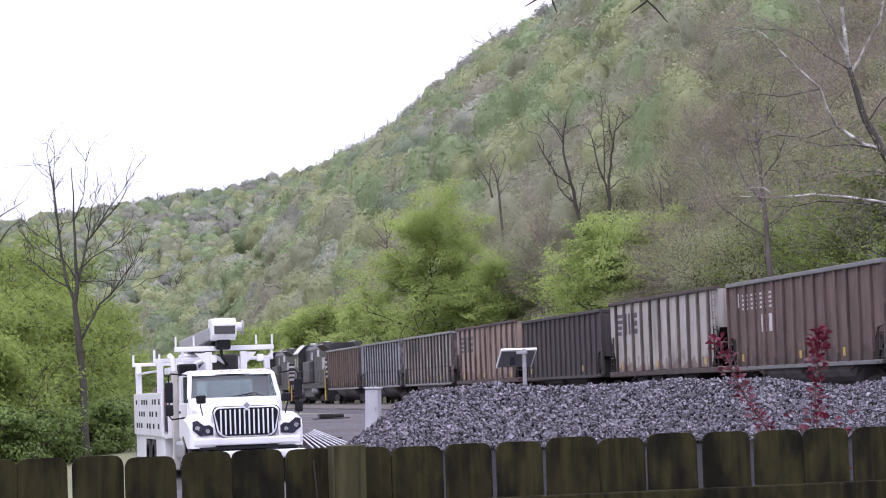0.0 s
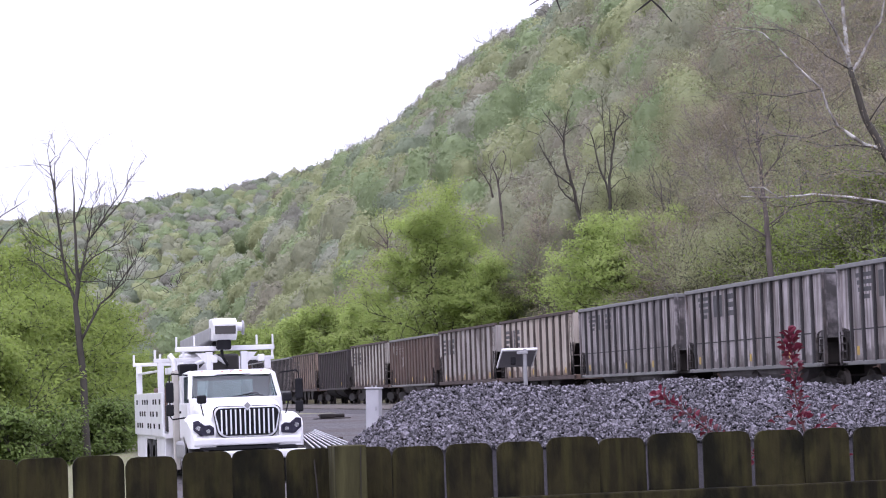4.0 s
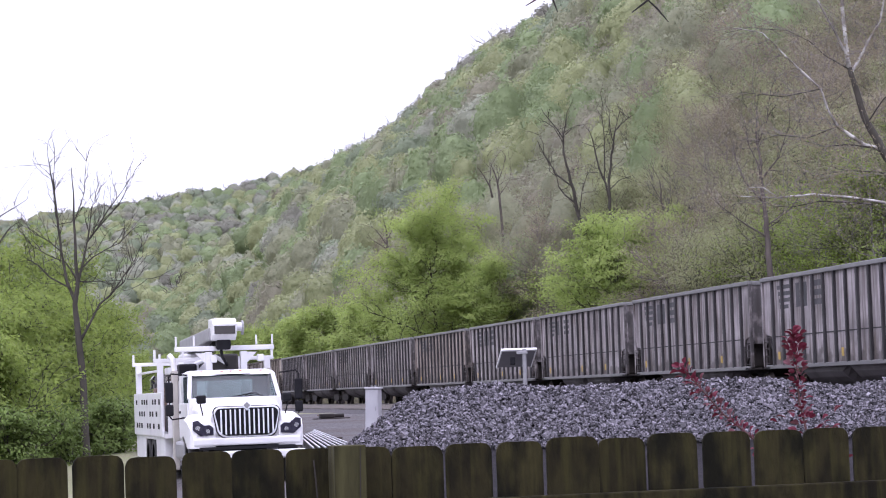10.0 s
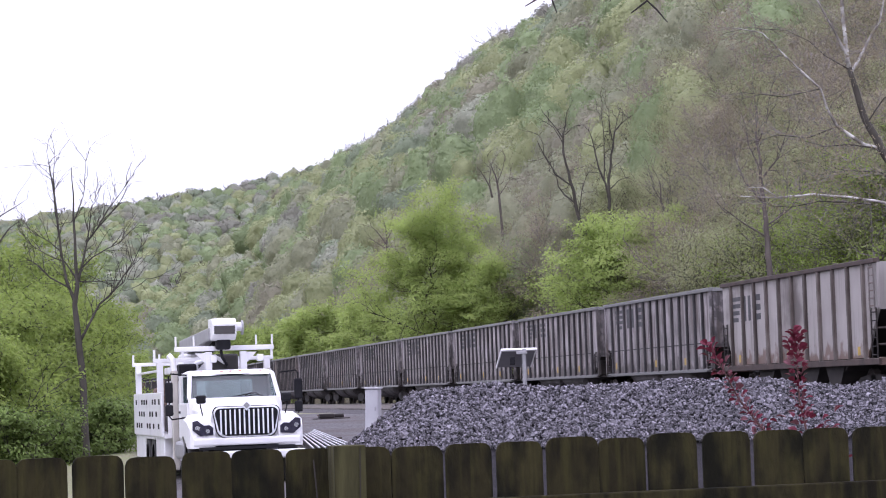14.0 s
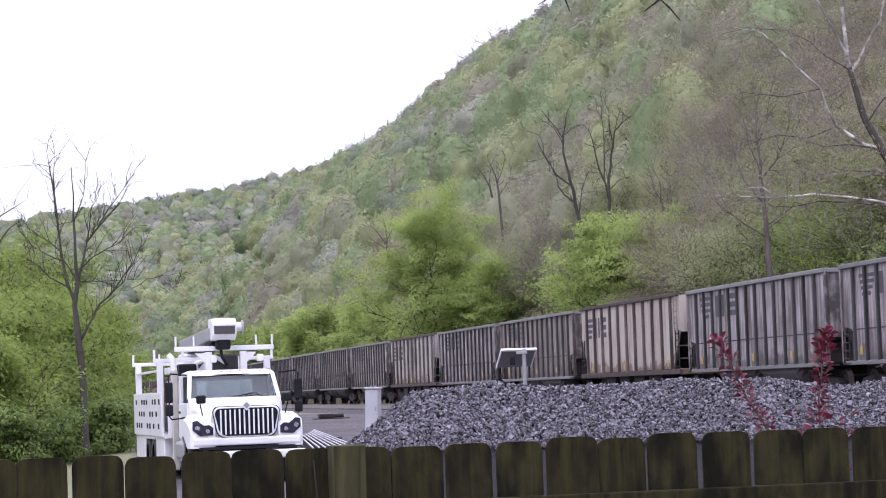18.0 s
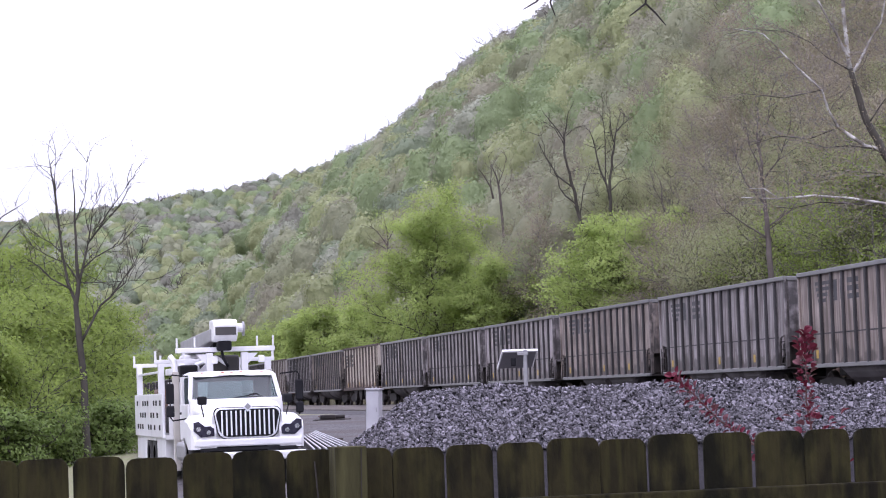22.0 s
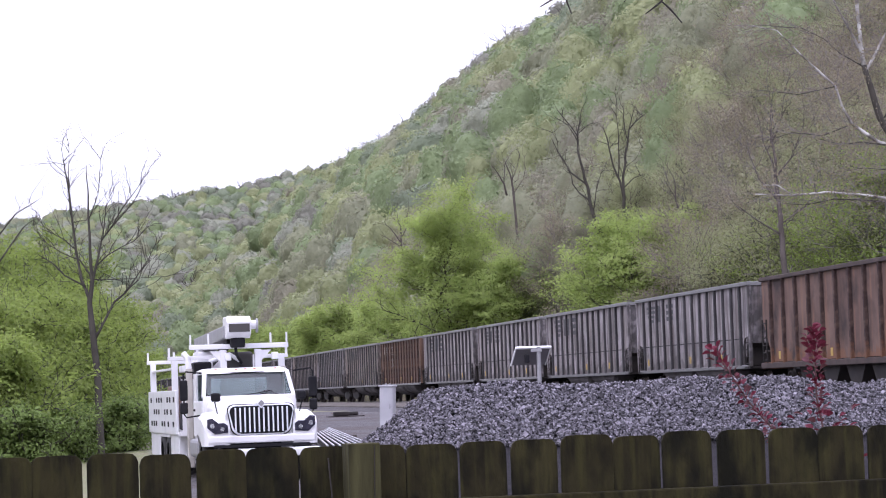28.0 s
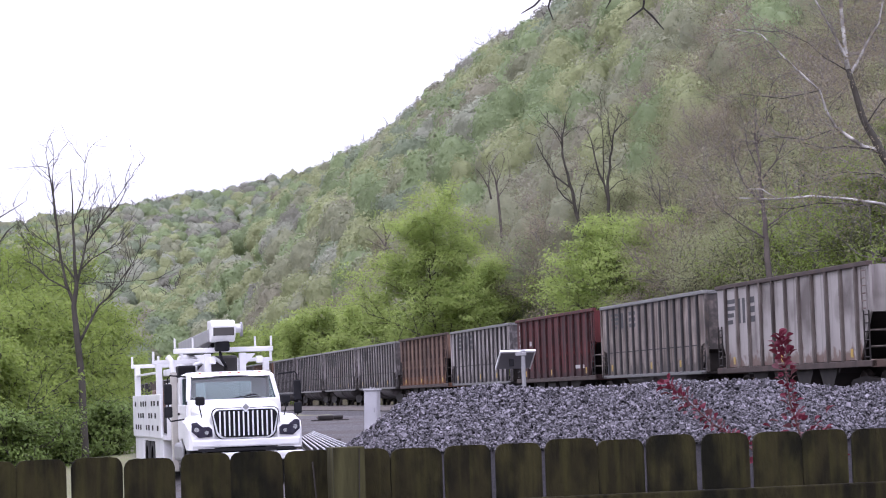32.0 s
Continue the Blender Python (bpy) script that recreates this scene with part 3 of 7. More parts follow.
def make_tree(name, label, seed, h, spread, bark, leaf, leaves=6, size=0.3, puff=0.5, first=0.3, limbs=14, fine=3, up=0.6, thin=0.011, reach_in=0.5, **kw):
    rng, nr = random.Random(seed), np.random.RandomState(seed)
    segs, tips = grow(rng, h, spread, first, limbs, fine=fine, up=up, **kw)
    segs = [(a, b, max(ra, thin), max(rb, thin * 0.8), lv) for a, b, ra, rb, lv in segs]
    ob = thing(name, label, "tree")
    stem = [s for s in segs if s[4] == 0]
    part("trunk", tube([stem[0][0]] + [s[1] for s in stem], [stem[0][2]] + [s[3] for s in stem], 8), bark, ob, smooth=True)
    v, f = tubes_mesh([s for s in segs if s[4] > 0], 3)
    mesh_object("branching", v, f, bark, parent=ob, smooth=True)
    if leaves:
        c = np.array([tuple(p) for p, d in tips])
        c = np.repeat(c, leaves, 0) + nr.normal(size=(len(c) * leaves, 3)) * (puff, puff, puff * 0.42)
        # leaves are lit as the clumps they form: out from their branch and from the stem
        hub = np.repeat(np.array([tuple(p - d * reach_in) for p, d in tips]), leaves, 0)
        way = unit(unit(c - hub) * 0.45 + unit(c - (0, 0, h * 0.45)) * 0.7 + (0, 0, 0.75) + nr.normal(size=c.shape) * 0.1)
        quads_object("crown", leaf_quads(c, size, nr, out=way), leaf, parent=ob, normals=way)
    return ob


def ball(k):
    bm = bmesh.new()
    bmesh.ops.create_icosphere(bm, subdivisions=k, radius=1)
    out = np.array([tuple(v.co) for v in bm.verts]), np.array([[v.index for v in f.verts] for f in bm.faces])
    bm.free()
    return out


def crown_form(nr):
    """The swell of one crown: for directions (n, 3), how far its leaf surface lies from the middle."""
    way = unit(nr.normal(size=(9, 3)) + (0, 0, 0.35))
    deep, tight = nr.uniform(0.16, 0.34, 9), nr.uniform(5.0, 11.0, 9)
    phase = nr.uniform(0, 6.28, 3)

    def swell(u):
        # rounded boughs that bulge over the body of the crown
        bulge = (np.exp((u @ way.T - 1) * tight) * deep).max(1)
        return 0.8 + bulge + 0.035 * np.sin(u @ np.array([[7, 3, 2], [2, 8, 3], [3, 2, 9.0]]) + phase).sum(1)

    return swell


def skin_sprays(c, u, size, nr, loose=0.55, long=1.4):
    """Three-cornered leaf sprays that face outwards, more or less."""
    n = len(c)
    d = unit(u + nr.normal(size=(n, 3)) * loose)
    a = unit(np.cross(d, nr.normal(size=(n, 3))))
    b = np.cross(d, a)
    s = size * nr.uniform(0.6, 1.3, (n, 1)) * 0.5
    a, b = a * s * long ** 0.5, b * s / long ** 0.5
    return np.stack([c - a - b * 0.7, c + a - b * 0.4, c + b * 1.2], 1)


def build_woods(name, r0, r1, fan0, fan1, area, sprays, size, mix_, seed, label, tall=(11, 18), wide=(7, 11), fine=3, ragged=0.055):
    nr = np.random.RandomState(seed)
    total = int((fan1 - fan0) / 4308 * (r1 ** 2 - r0 ** 2) / 2 / area)
    pts, way, idx, tint = [], [], [], []
    sv, sf = [], []
    core, core_m, core_t = [], [], []
    taken = {}
    core_v, core_f = ball(fine)
    for _ in range(total * 5):
        r = math.sqrt(nr.uniform(r0 ** 2, r1 ** 2))
        p = nr.uniform(fan0, fan1)
        t = math.atan((p - 784) / 4308)
        x, y = r * math.sin(t), r * math.cos(t)
        if r < np.interp(p, FAN, FOOT_R) + 6 and r < 1000:
            continue
        if abs(r - 1000) < 250 and r > np.interp(p, FAN, RIDGE_R) + 25 and r < 1250:
            continue
        h, w = nr.uniform(*tall), nr.uniform(*wide)
        # crowns stand clear of one another
        cell = (int(x // 12), int(y // 12))
        near = [q for i in (-1, 0, 1) for j in (-1, 0, 1) for q in taken.get((cell[0] + i, cell[1] + j), ())]
        if any((x - a) ** 2 + (y - b) ** 2 < (0.36 * (w + c)) ** 2 for a, b, c in near):
            continue
        taken.setdefault(cell, []).append((x, y, w))
        z = ground_z(x, y)
        # stands of one kind: the tint follows a broad pattern
        q = noise.noise((x * 0.012 + seed, y * 0.012, 0.3)) * 1.1 + nr.normal() * 0.36
        m = mix_[int(np.clip((q * 0.5 + 0.5) * len(mix_), 0, len(mix_) - 1))]
        if p > 640 and r < 1100 and r > np.interp(p, FAN, RIDGE_R) - 45:   # leafless stands along the hilltop
            m = (6, 5, 6, 4)[nr.randint(4)]
        leaf = size * (r / r1) ** 0.6
        n = int(sprays * nr.uniform(0.85, 1.15) * (w / wide[1]) ** 2 * (r1 / r) ** 1.2)
        swell = crown_form(nr)
        mid, half = np.array((x, y, z + h * 0.56)), np.array((w * 0.5, w * 0.5, h * 0.44))
        shade = nr.uniform(0, 1)
        bare = m in (4, 6)
        # the dense inside of the crown
        lump = 1 + nr.uniform(-1, 1, len(core_v)) * 0.05
        core.append(core_v * (swell(core_v) * lump * (1.0 - ragged) * (0.95 if bare else 1.0))[:, None] * half + mid)
        core_m.append(m)
        core_t.append(shade)
        u = unit(nr.normal(size=(n, 3)) + (0, 0, 0.25))
        e = 0.09
        reach = swell(u)
        # the surface's own slope, from its swell a little to each side
        s1 = unit(np.cross(u, nr.normal(size=u.shape)))
        s2 = np.cross(u, s1)
        slope = ((swell(unit(u + s1 * e)) - reach)[:, None] * s1 + (swell(unit(u + s2 * e)) - reach)[:, None] * s2) / e
        out = unit((u * reach[:, None] - slope) / half)
        c = u * (reach * nr.uniform(0.985 - ragged, 0.985 + ragged, n))[:, None] * half + mid
        pts.append(skin_sprays(c, out, leaf, nr, 0.14 + 2 * ragged, 1.6 if bare else 1.3))
        way.append(unit(out + nr.normal(size=u.shape) * 0.16))
        idx.append(np.full(n, m))
        tint.append(np.full(n, shade))
        o = len(sv)
        tw = 0.16
        for zz, k in ((z - 0.5, 1.0), (z + h * 0.75, 0.4)):
            sv += [(x - tw * k, y, zz), (x + tw * k, y - tw * k, zz), (x, y + tw * k, zz)]
        sf += [(o, o + 1, o + 4, o + 3), (o + 1, o + 2, o + 5, o + 4), (o + 2, o, o + 3, o + 5)]
        if len(sv) >= total * 6:
            break
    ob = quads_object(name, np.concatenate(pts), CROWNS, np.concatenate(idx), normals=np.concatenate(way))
    ob.data.attributes.new("tint", "FLOAT", "FACE").data.foreach_set("value", np.concatenate(tint).astype(np.float32))
    tagged(ob, label, "woods", kind="stuff")
    mass = bpy.data.meshes.new("leaf_mass")
    nc, nv, nf = len(core), len(core_v), len(core_f)
    mass.vertices.add(nc * nv)
    mass.loops.add(nc * nf * 3)
    mass.polygons.add(nc * nf)
    mass.vertices.foreach_set("co", np.asarray(core, np.float32).ravel())
    mass.loops.foreach_set("vertex_index", (core_f[None] + (np.arange(nc) * nv)[:, None, None]).astype(np.int32).ravel())
    mass.polygons.foreach_set("loop_start", np.arange(0, nc * nf * 3, 3, dtype=np.int32))
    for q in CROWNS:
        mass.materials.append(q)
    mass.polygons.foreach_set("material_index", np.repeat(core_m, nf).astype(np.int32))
    mass.attributes.new("tint", "FLOAT", "FACE").data.foreach_set("value", np.repeat(core_t, nf).astype(np.float32))
    mass.update()
    new("leaf_mass", mass).parent = ob
    mesh_object("trunks", sv, sf, BARK_GREY, parent=ob)
    return ob


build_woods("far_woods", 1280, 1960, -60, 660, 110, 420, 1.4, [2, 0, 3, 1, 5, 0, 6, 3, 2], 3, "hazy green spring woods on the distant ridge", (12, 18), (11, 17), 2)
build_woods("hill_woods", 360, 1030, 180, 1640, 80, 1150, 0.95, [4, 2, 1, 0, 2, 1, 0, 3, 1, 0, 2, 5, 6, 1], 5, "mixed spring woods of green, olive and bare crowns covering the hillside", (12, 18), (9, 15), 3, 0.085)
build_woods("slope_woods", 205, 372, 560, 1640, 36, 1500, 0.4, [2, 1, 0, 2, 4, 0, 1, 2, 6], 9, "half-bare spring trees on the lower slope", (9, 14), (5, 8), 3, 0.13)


def build_skyline():
    """Small leafless trees that fringe the ridge."""
    rng = random.Random(61)
    forms = []
    for k in range(4):
        segs, _ = grow(rng, 1.0, 0.42, 0.3, 6, fine=2, up=1.2, r0=0.02)
        forms.append([(a, b, max(ra, 0.006), max(rb, 0.005), lv) for a, b, ra, rb, lv in segs])
    v, f = [], []
    for _ in range(95):
        p = rng.uniform(30, 1010)
        far = p < 560 and rng.random() < 0.9
        top = 1890 if far else float(np.interp(p, FAN, RIDGE_R))
        r = top - rng.uniform(0, 25)
        t = math.atan((p - 784) / 4308)
        x, y = r * math.sin(t), r * math.cos(t)
        h = rng.uniform(11, 18)
        m = Matrix.Translation((x, y, ground_z(x, y))) @ Matrix.Rotation(rng.uniform(0, 6.28), 4, "Z") @ Matrix.Scale(h, 4)
        w, g = tubes_mesh([(m @ a, m @ b, ra * h, rb * h, 2) for a, b, ra, rb, lv in rng.choice(forms)])
        o = len(v)
        v += w
        f += [tuple(i + o for i in q) for q in g]
    tagged(mesh_object("skyline_trees", v, f, BARK), "leafless twiggy trees along the hilltop", "trees", kind="stuff")


build_skyline()


# ---- the coal train ----
def add_ladder(car, x, y0, y1, z0, z1, rungs, mat):
    """A side ladder: one stile that carries the other and the rungs."""
    stile = part("ladder", tube([(0, 0, z0), (0, 0, z1)], 0.025, 5), mat, car, "dark side ladder")
    stile.matrix_basis = pose(x, y0, 0)
    other = again(stile, pose(0, y1 - y0, 0))
    other.name, other.parent = "stile", stile
    rung = None
    for i in range(rungs):
        rung = part("rung", tube([(0, 0, 0), (0, y1 - y0, 0)], 0.018, 4), mat, stile) if rung is None else again(rung, Matrix())
        rung.matrix_basis = pose(0, 0, z0 + (z1 - z0) * (i + 0.5) / rungs)


def wheel_mesh():
    prof = [(0.0, 0.1), (0.16, 0.1), (0.2, 0.03), (0.38, 0.03), (0.4, 0.07), (0.455, 0.065), (0.46, -0.05), (0.5, -0.07), (0.49, -0.09), (0.2, -0.07), (0.0, -0.1)]
    k = 20
    rings = [[(x, r * math.cos(6.2832 * i / k), r * math.sin(6.2832 * i / k)) for i in range(k)] for r, x in [(max(a, 0.01), b) for a, b in prof]]
    return loft(rings)


def add_bogies(car, spots, axles=2, wheel_r=0.46):
    """Bogies with their wheels and side frames."""
    first = None
    for y in spots:
        bm = bmesh.new()
        for sx in (-1, 1):
            x = sx * 1.02
            L = 0.95 * (axles - 1) + 0.3
            join(bm, prism([(-L, 0.56), (-L + 0.15, 0.66), (-0.35, 0.74), (0.35, 0.74), (L - 0.15, 0.66), (L, 0.56), (L, 0.38), (0.45, 0.22), (-0.45, 0.22), (-L, 0.38)], x - 0.08, x + 0.08, "x"))
        join(bm, block(-1.1, 1.1, -0.2, 0.2, 0.45, 0.72))
        bg = part("bogie", bm, GRIME, car)
        bg.matrix_basis = pose(0, y, 0)
        for i in range(axles):
            dy = (i - (axles - 1) / 2) * 1.75
            for sx in (-1, 1):
                if first is None:
                    first = part("wheel", wheel_mesh(), WHEEL_STEEL, bg, smooth=True)
                    w = first
                else:
                    w = again(first, Matrix())
                w.parent = bg
                w.matrix_basis = pose(sx * 0.78, dy, wheel_r, 0, 0, 0 if sx > 0 else 180)


def add_coupler(car, y):
    s = 1 if y > 0 else -1
    bm = block(-0.12, 0.12, min(y, y + s * 0.62), max(y, y + s * 0.62), 0.78, 0.98, 0.02)
    join(bm, block(-0.2, 0.2, y + s * 0.62 - 0.12, y + s * 0.62 + 0.1, 0.74, 1.02, 0.03))
    part("coupler", bm, RUSTY, car)


def bars(spec, x, sx=-1):
    """Painted marks on a side: rows of (y0, y1, z0, z1)."""
    bm = bmesh.new()
    for y0, y1, z0, z1 in spec:
        join(bm, block(min(x, x + sx * 0.004), max(x, x + sx * 0.004), y0, y1, z0, z1))
    return bm


def logo(y, z, s, h):
    """A maker's emblem: four slanting stripes and plain blocks; s is a third of its length, h its height."""
    out = [(y - s * (0.95 - 0.1 * i), y - 0.05 * s * i, z - h * 0.28 * i - 0.17 * h, z - h * 0.28 * i) for i in range(4)]
    out += [(y - 1.34 * s, y - 1.12 * s, z - h, z), (y - 1.75 * s, y - 1.53 * s, z - h, z)]
    out += [(y - 2.6 * s, y - 1.95 * s, z - 0.24 * h - 0.38 * h * i, z - 0.38 * h * i) for i in range(3)]
    return out


def gondola(label, mat, mark, mark_kind, tub=TUB, chord=CHORD, top=3.86, ribs=14):
    car = thing("coal_gondola", label, "railway car", "cars of the coal train")
    e = 7.45
    side = [(-e, top - 0.1), (e, top - 0.1), (e, 1.95), (e - 0.2, 2.1), (e - 0.75, 2.02), (e - 0.98, 1.75), (e - 0.98, 1.1), (-e + 0.98, 1.1), (-e + 0.98, 1.75), (-e + 0.75, 2.02), (-e + 0.2, 2.1), (-e, 1.95)]
    for sx in (-1, 1):
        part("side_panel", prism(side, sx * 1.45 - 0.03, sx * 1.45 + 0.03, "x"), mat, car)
        rib = None
        for i in range(ribs):
            y = -e + 0.95 + 0.12 + (2 * e - 2.14) * i / (ribs - 1)
            if rib is None:
                rib = part("rib", block(-0.045, 0.045, -0.06, 0.06, 1.12, top - 0.13, 0.015), DARK_RIB if mat in (SILVER, SILVER_WARM, SILVER_BLUE) else mat, car)
                r = rib
            else:
                r = again(rib, Matrix())
            r.matrix_basis = pose(sx * 1.515, y, 0)
        for y in (-e + 0.06, e - 0.06):
            part("corner_post", block(sx * 1.5 - 0.05, sx * 1.5 + 0.05, y - 0.06, y + 0.06, 1.1, top - 0.1, 0.012), mat, car)
        part("top_chord", block(sx * 1.48 - 0.09, sx * 1.48 + 0.09, -e, e, top - 0.13, top, 0.02), chord, car)
        part("side_sill", block(sx * 1.48 - 0.07, sx * 1.48 + 0.07, -e + 0.3, e - 0.3, 1.02, 1.14, 0.015), chord, car)
        part("seam", block(sx * 1.478 - 0.012, sx * 1.478 + 0.012, -e + 0.95, e - 0.95, 1.99, 2.025), DARK_RIB if mat in (SILVER, SILVER_WARM, SILVER_BLUE) else mat, car)
        for s in (-1, 1):
            add_ladder(car, sx * 1.52, s * (e - 0.1), s * (e - 0.62), 1.08, 1.98, 4, GRIME)
        for s in (-1, 1):
            part("end_step", block(sx * 1.35 - 0.2, sx * 1.35 + 0.2, min(s * (e - 0.05), s * (e - 0.7)), max(s * (e - 0.05), s * (e - 0.7)), 1.03, 1.09), GRIME, car)
        ref = None
        for y in (e - 1.9, 0.4, -e + 3.3):
            ref = part("reflector", block(-0.004, 0.004, -0.1, 0.1, -0.12, 0.12), MARK_YELLOW, car) if ref is None else again(ref, Matrix())
            ref.matrix_basis = pose(sx * 1.485, -e + 1.07 + 0.989 * (round((y + e - 1.07) / 0.989 - 0.5) + 0.5), 1.42)
    for s in (-1, 1):
        part("end_sheet", block(-1.42, 1.42, s * (e - 0.05) - 0.03, s * (e - 0.05) + 0.03, 1.85, top - 0.1), mat, car)
        part("end_chord", block(-1.45, 1.45, s * (e - 0.06) - 0.08, s * (e - 0.06) + 0.08, top - 0.14, top - 0.01, 0.02), chord, car)
        part("end_slope", prism([(s * (e - 0.05), 1.9), (s * (e - 0.09), 1.98), (s * (e - 1.2), 1.2), (s * (e - 1.2), 1.12)], -1.4, 1.4, "x"), GRIME, car)
        # Dark block added so that the open end recess reads as shade.
        part("brake_rigging", block(-1.36, 1.36, min(s * (e - 0.98), s * (e - 0.3)), max(s * (e - 0.98), s * (e - 0.3)), 1.1, 1.84, 0.05), GRIME, car, "dark block filling the shaded end recess")
        part("draft_sill", block(-0.3, 0.3, s * (e - 2.2) - 0.3 if s < 0 else e - 2.2, -e + 2.2 if s < 0 else e + 0.1, 0.78, 1.1), GRIME, car)
        add_coupler(car, s * e)
    part("floor", block(-1.42, 1.42, -e + 1.1, e - 1.1, 1.08, 1.16), GRIME, car)
    ring = lambda y, k: [(1.4 * math.cos(a), y, 1.04 - k * math.sin(a)) for a in [math.pi * i / 12 for i in range(13)]]
    for y0, y1 in ((-4.3, -0.15), (0.15, 4.3)):
        part("tub", loft([ring(y0, 0.1), ring(y0 + 0.35, 0.66), ring(y1 - 0.35, 0.66), ring(y1, 0.1)], closed=False, caps=True), tub, car, smooth=False)
    for sx in (-1, 1):
        x = sx * 1.484
        spec = {"dark": logo(e - 1.5, top - 0.3, 1.65, 0.72), "faint": logo(e - 1.5, top - 0.34, 1.45, 0.6), "white": [(e - 0.9, e - 1.25, 3.05, 3.5)] + [(e - 1.6 - 0.95 * i, e - 2.2 - 0.95 * i, 2.95 + 0.14 * j, 3.02 + 0.14 * j) for i in range(4) for j in range(4)] + [(e - 3.6, e - 4.1, 2.2, 2.75), (e - 4.4, e - 4.9, 2.2, 2.75)], "none": []}[mark_kind]
        if spec:
            part("lettering", bars([(min(a, b), max(a, b), c, d) for a, b, c, d in spec], x, sx), mark, car)
    add_bogies(car, (-5.9, 5.9))
    return car


def hopper(label, mat, mark, mark_kind, chord=SILL_RUST, top=3.9, ribs=11):
    car = thing("coal_hopper", label, "railway car", "cars of the coal train")
    e = 7.45
    side = [(-e, top - 0.1), (e, top - 0.1), (e, 2.55), (e - 1.0, 1.2), (-e + 1.0, 1.2), (-e, 2.55)]
    for sx in (-1, 1):
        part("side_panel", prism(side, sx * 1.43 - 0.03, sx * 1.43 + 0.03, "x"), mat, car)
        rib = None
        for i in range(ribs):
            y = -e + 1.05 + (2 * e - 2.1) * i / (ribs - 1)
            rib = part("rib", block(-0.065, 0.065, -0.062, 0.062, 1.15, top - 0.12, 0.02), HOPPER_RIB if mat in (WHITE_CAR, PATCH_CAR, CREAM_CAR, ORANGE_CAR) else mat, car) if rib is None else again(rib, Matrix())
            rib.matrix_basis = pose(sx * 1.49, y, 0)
        part("top_chord", block(sx * 1.46 - 0.09, sx * 1.46 + 0.09, -e, e, top - 0.13, top, 0.02), mat if chord is None else chord, car)
        part("side_sill", block(sx * 1.46 - 0.08, sx * 1.46 + 0.08, -e - 0.1, e + 0.1, 1.0, 1.18, 0.02), SILL_RUST, car)
        for s in (-1, 1):
            add_ladder(car, sx * 1.5, s * (e - 0.08), s * (e - 0.5), 1.15, 2.55, 6, GRIME)
        add_ladder(car, sx * 1.53, -e + 0.1, -e + 0.5, 2.5, top - 0.15, 6, mat)
        ref = None
        for y in (e - 1.7, 0.64, -e + 1.7):
            ref = part("reflector", block(-0.004, 0.004, -0.1, 0.1, -0.12, 0.12), MARK_YELLOW, car) if ref is None else again(ref, Matrix())
            ref.matrix_basis = pose(sx * 1.464, y, 1.4)
        x = sx * 1.462
        spec = {"dark": logo(e - 0.9, top - 0.5, 1.25, 0.8), "white": [(e - 0.5, e - 0.95, 2.6 + 0.28 * j, 2.8 + 0.28 * j) for j in range(4)] + [(e - 2.6, e - 3.0, 2.2 + 0.45 * j, 2.4 + 0.45 * j) for j in range(2)] + [(-e + 2.0, -e + 4.0, 1.5, 1.65)], "none": []}[mark_kind]
        if spec:
            part("lettering", bars([(min(a, b), max(a, b), c, d) for a, b, c, d in spec], x, sx), mark, car)
    for s in (-1, 1):
        part("end_sheet", block(-1.42, 1.42, s * (e - 0.04) - 0.03, s * (e - 0.04) + 0.03, 2.5, top - 0.1), mat, car)
        part("end_slope", prism([(s * (e - 0.04), 2.5), (s * (e - 0.1), 2.62), (s * (e - 3.1), 0.95), (s * (e - 3.1), 0.85)], -1.4, 1.4, "x"), GRIME, car)
        for z in (1.55, 2.0):
            part("end_bar", tube([(-1.45, s * (e - 0.15), z), (1.45, s * (e - 0.15), z)], 0.035, 6), HOPPER_RIB, car, "grimy cross bar over the end platform")
        part("end_sill", block(-1.5, 1.5, s * e - 0.1, s * e + 0.1, 0.98, 1.2, 0.02), mat, car)
        bm = bmesh.new()
        for x in (-0.9, 0.9):
            tube([(x, s * (e - 0.1), 1.15), (x, s * (e - 0.1), 2.55)], 0.05, 5, bm)
        part("end_strut", bm, GRIME, car)
        add_coupler(car, s * e)
    part("centre_sill", block(-0.3, 0.3, -e, e, 0.78, 1.05), GRIME, car)
    chute = None
    for y in (-3.3, -1.1, 1.1, 3.3):
        v = prism([(-1.0, 1.2), (1.0, 1.2), (0.35, 0.38), (-0.35, 0.38)], -1.35, 1.35, "x")
        chute = part("hopper_chute", v, GRIME, car) if chute is None else again(chute, Matrix())
        chute.matrix_basis = pose(0, y, 0)
    add_bogies(car, (-5.8, 5.8))
    return car


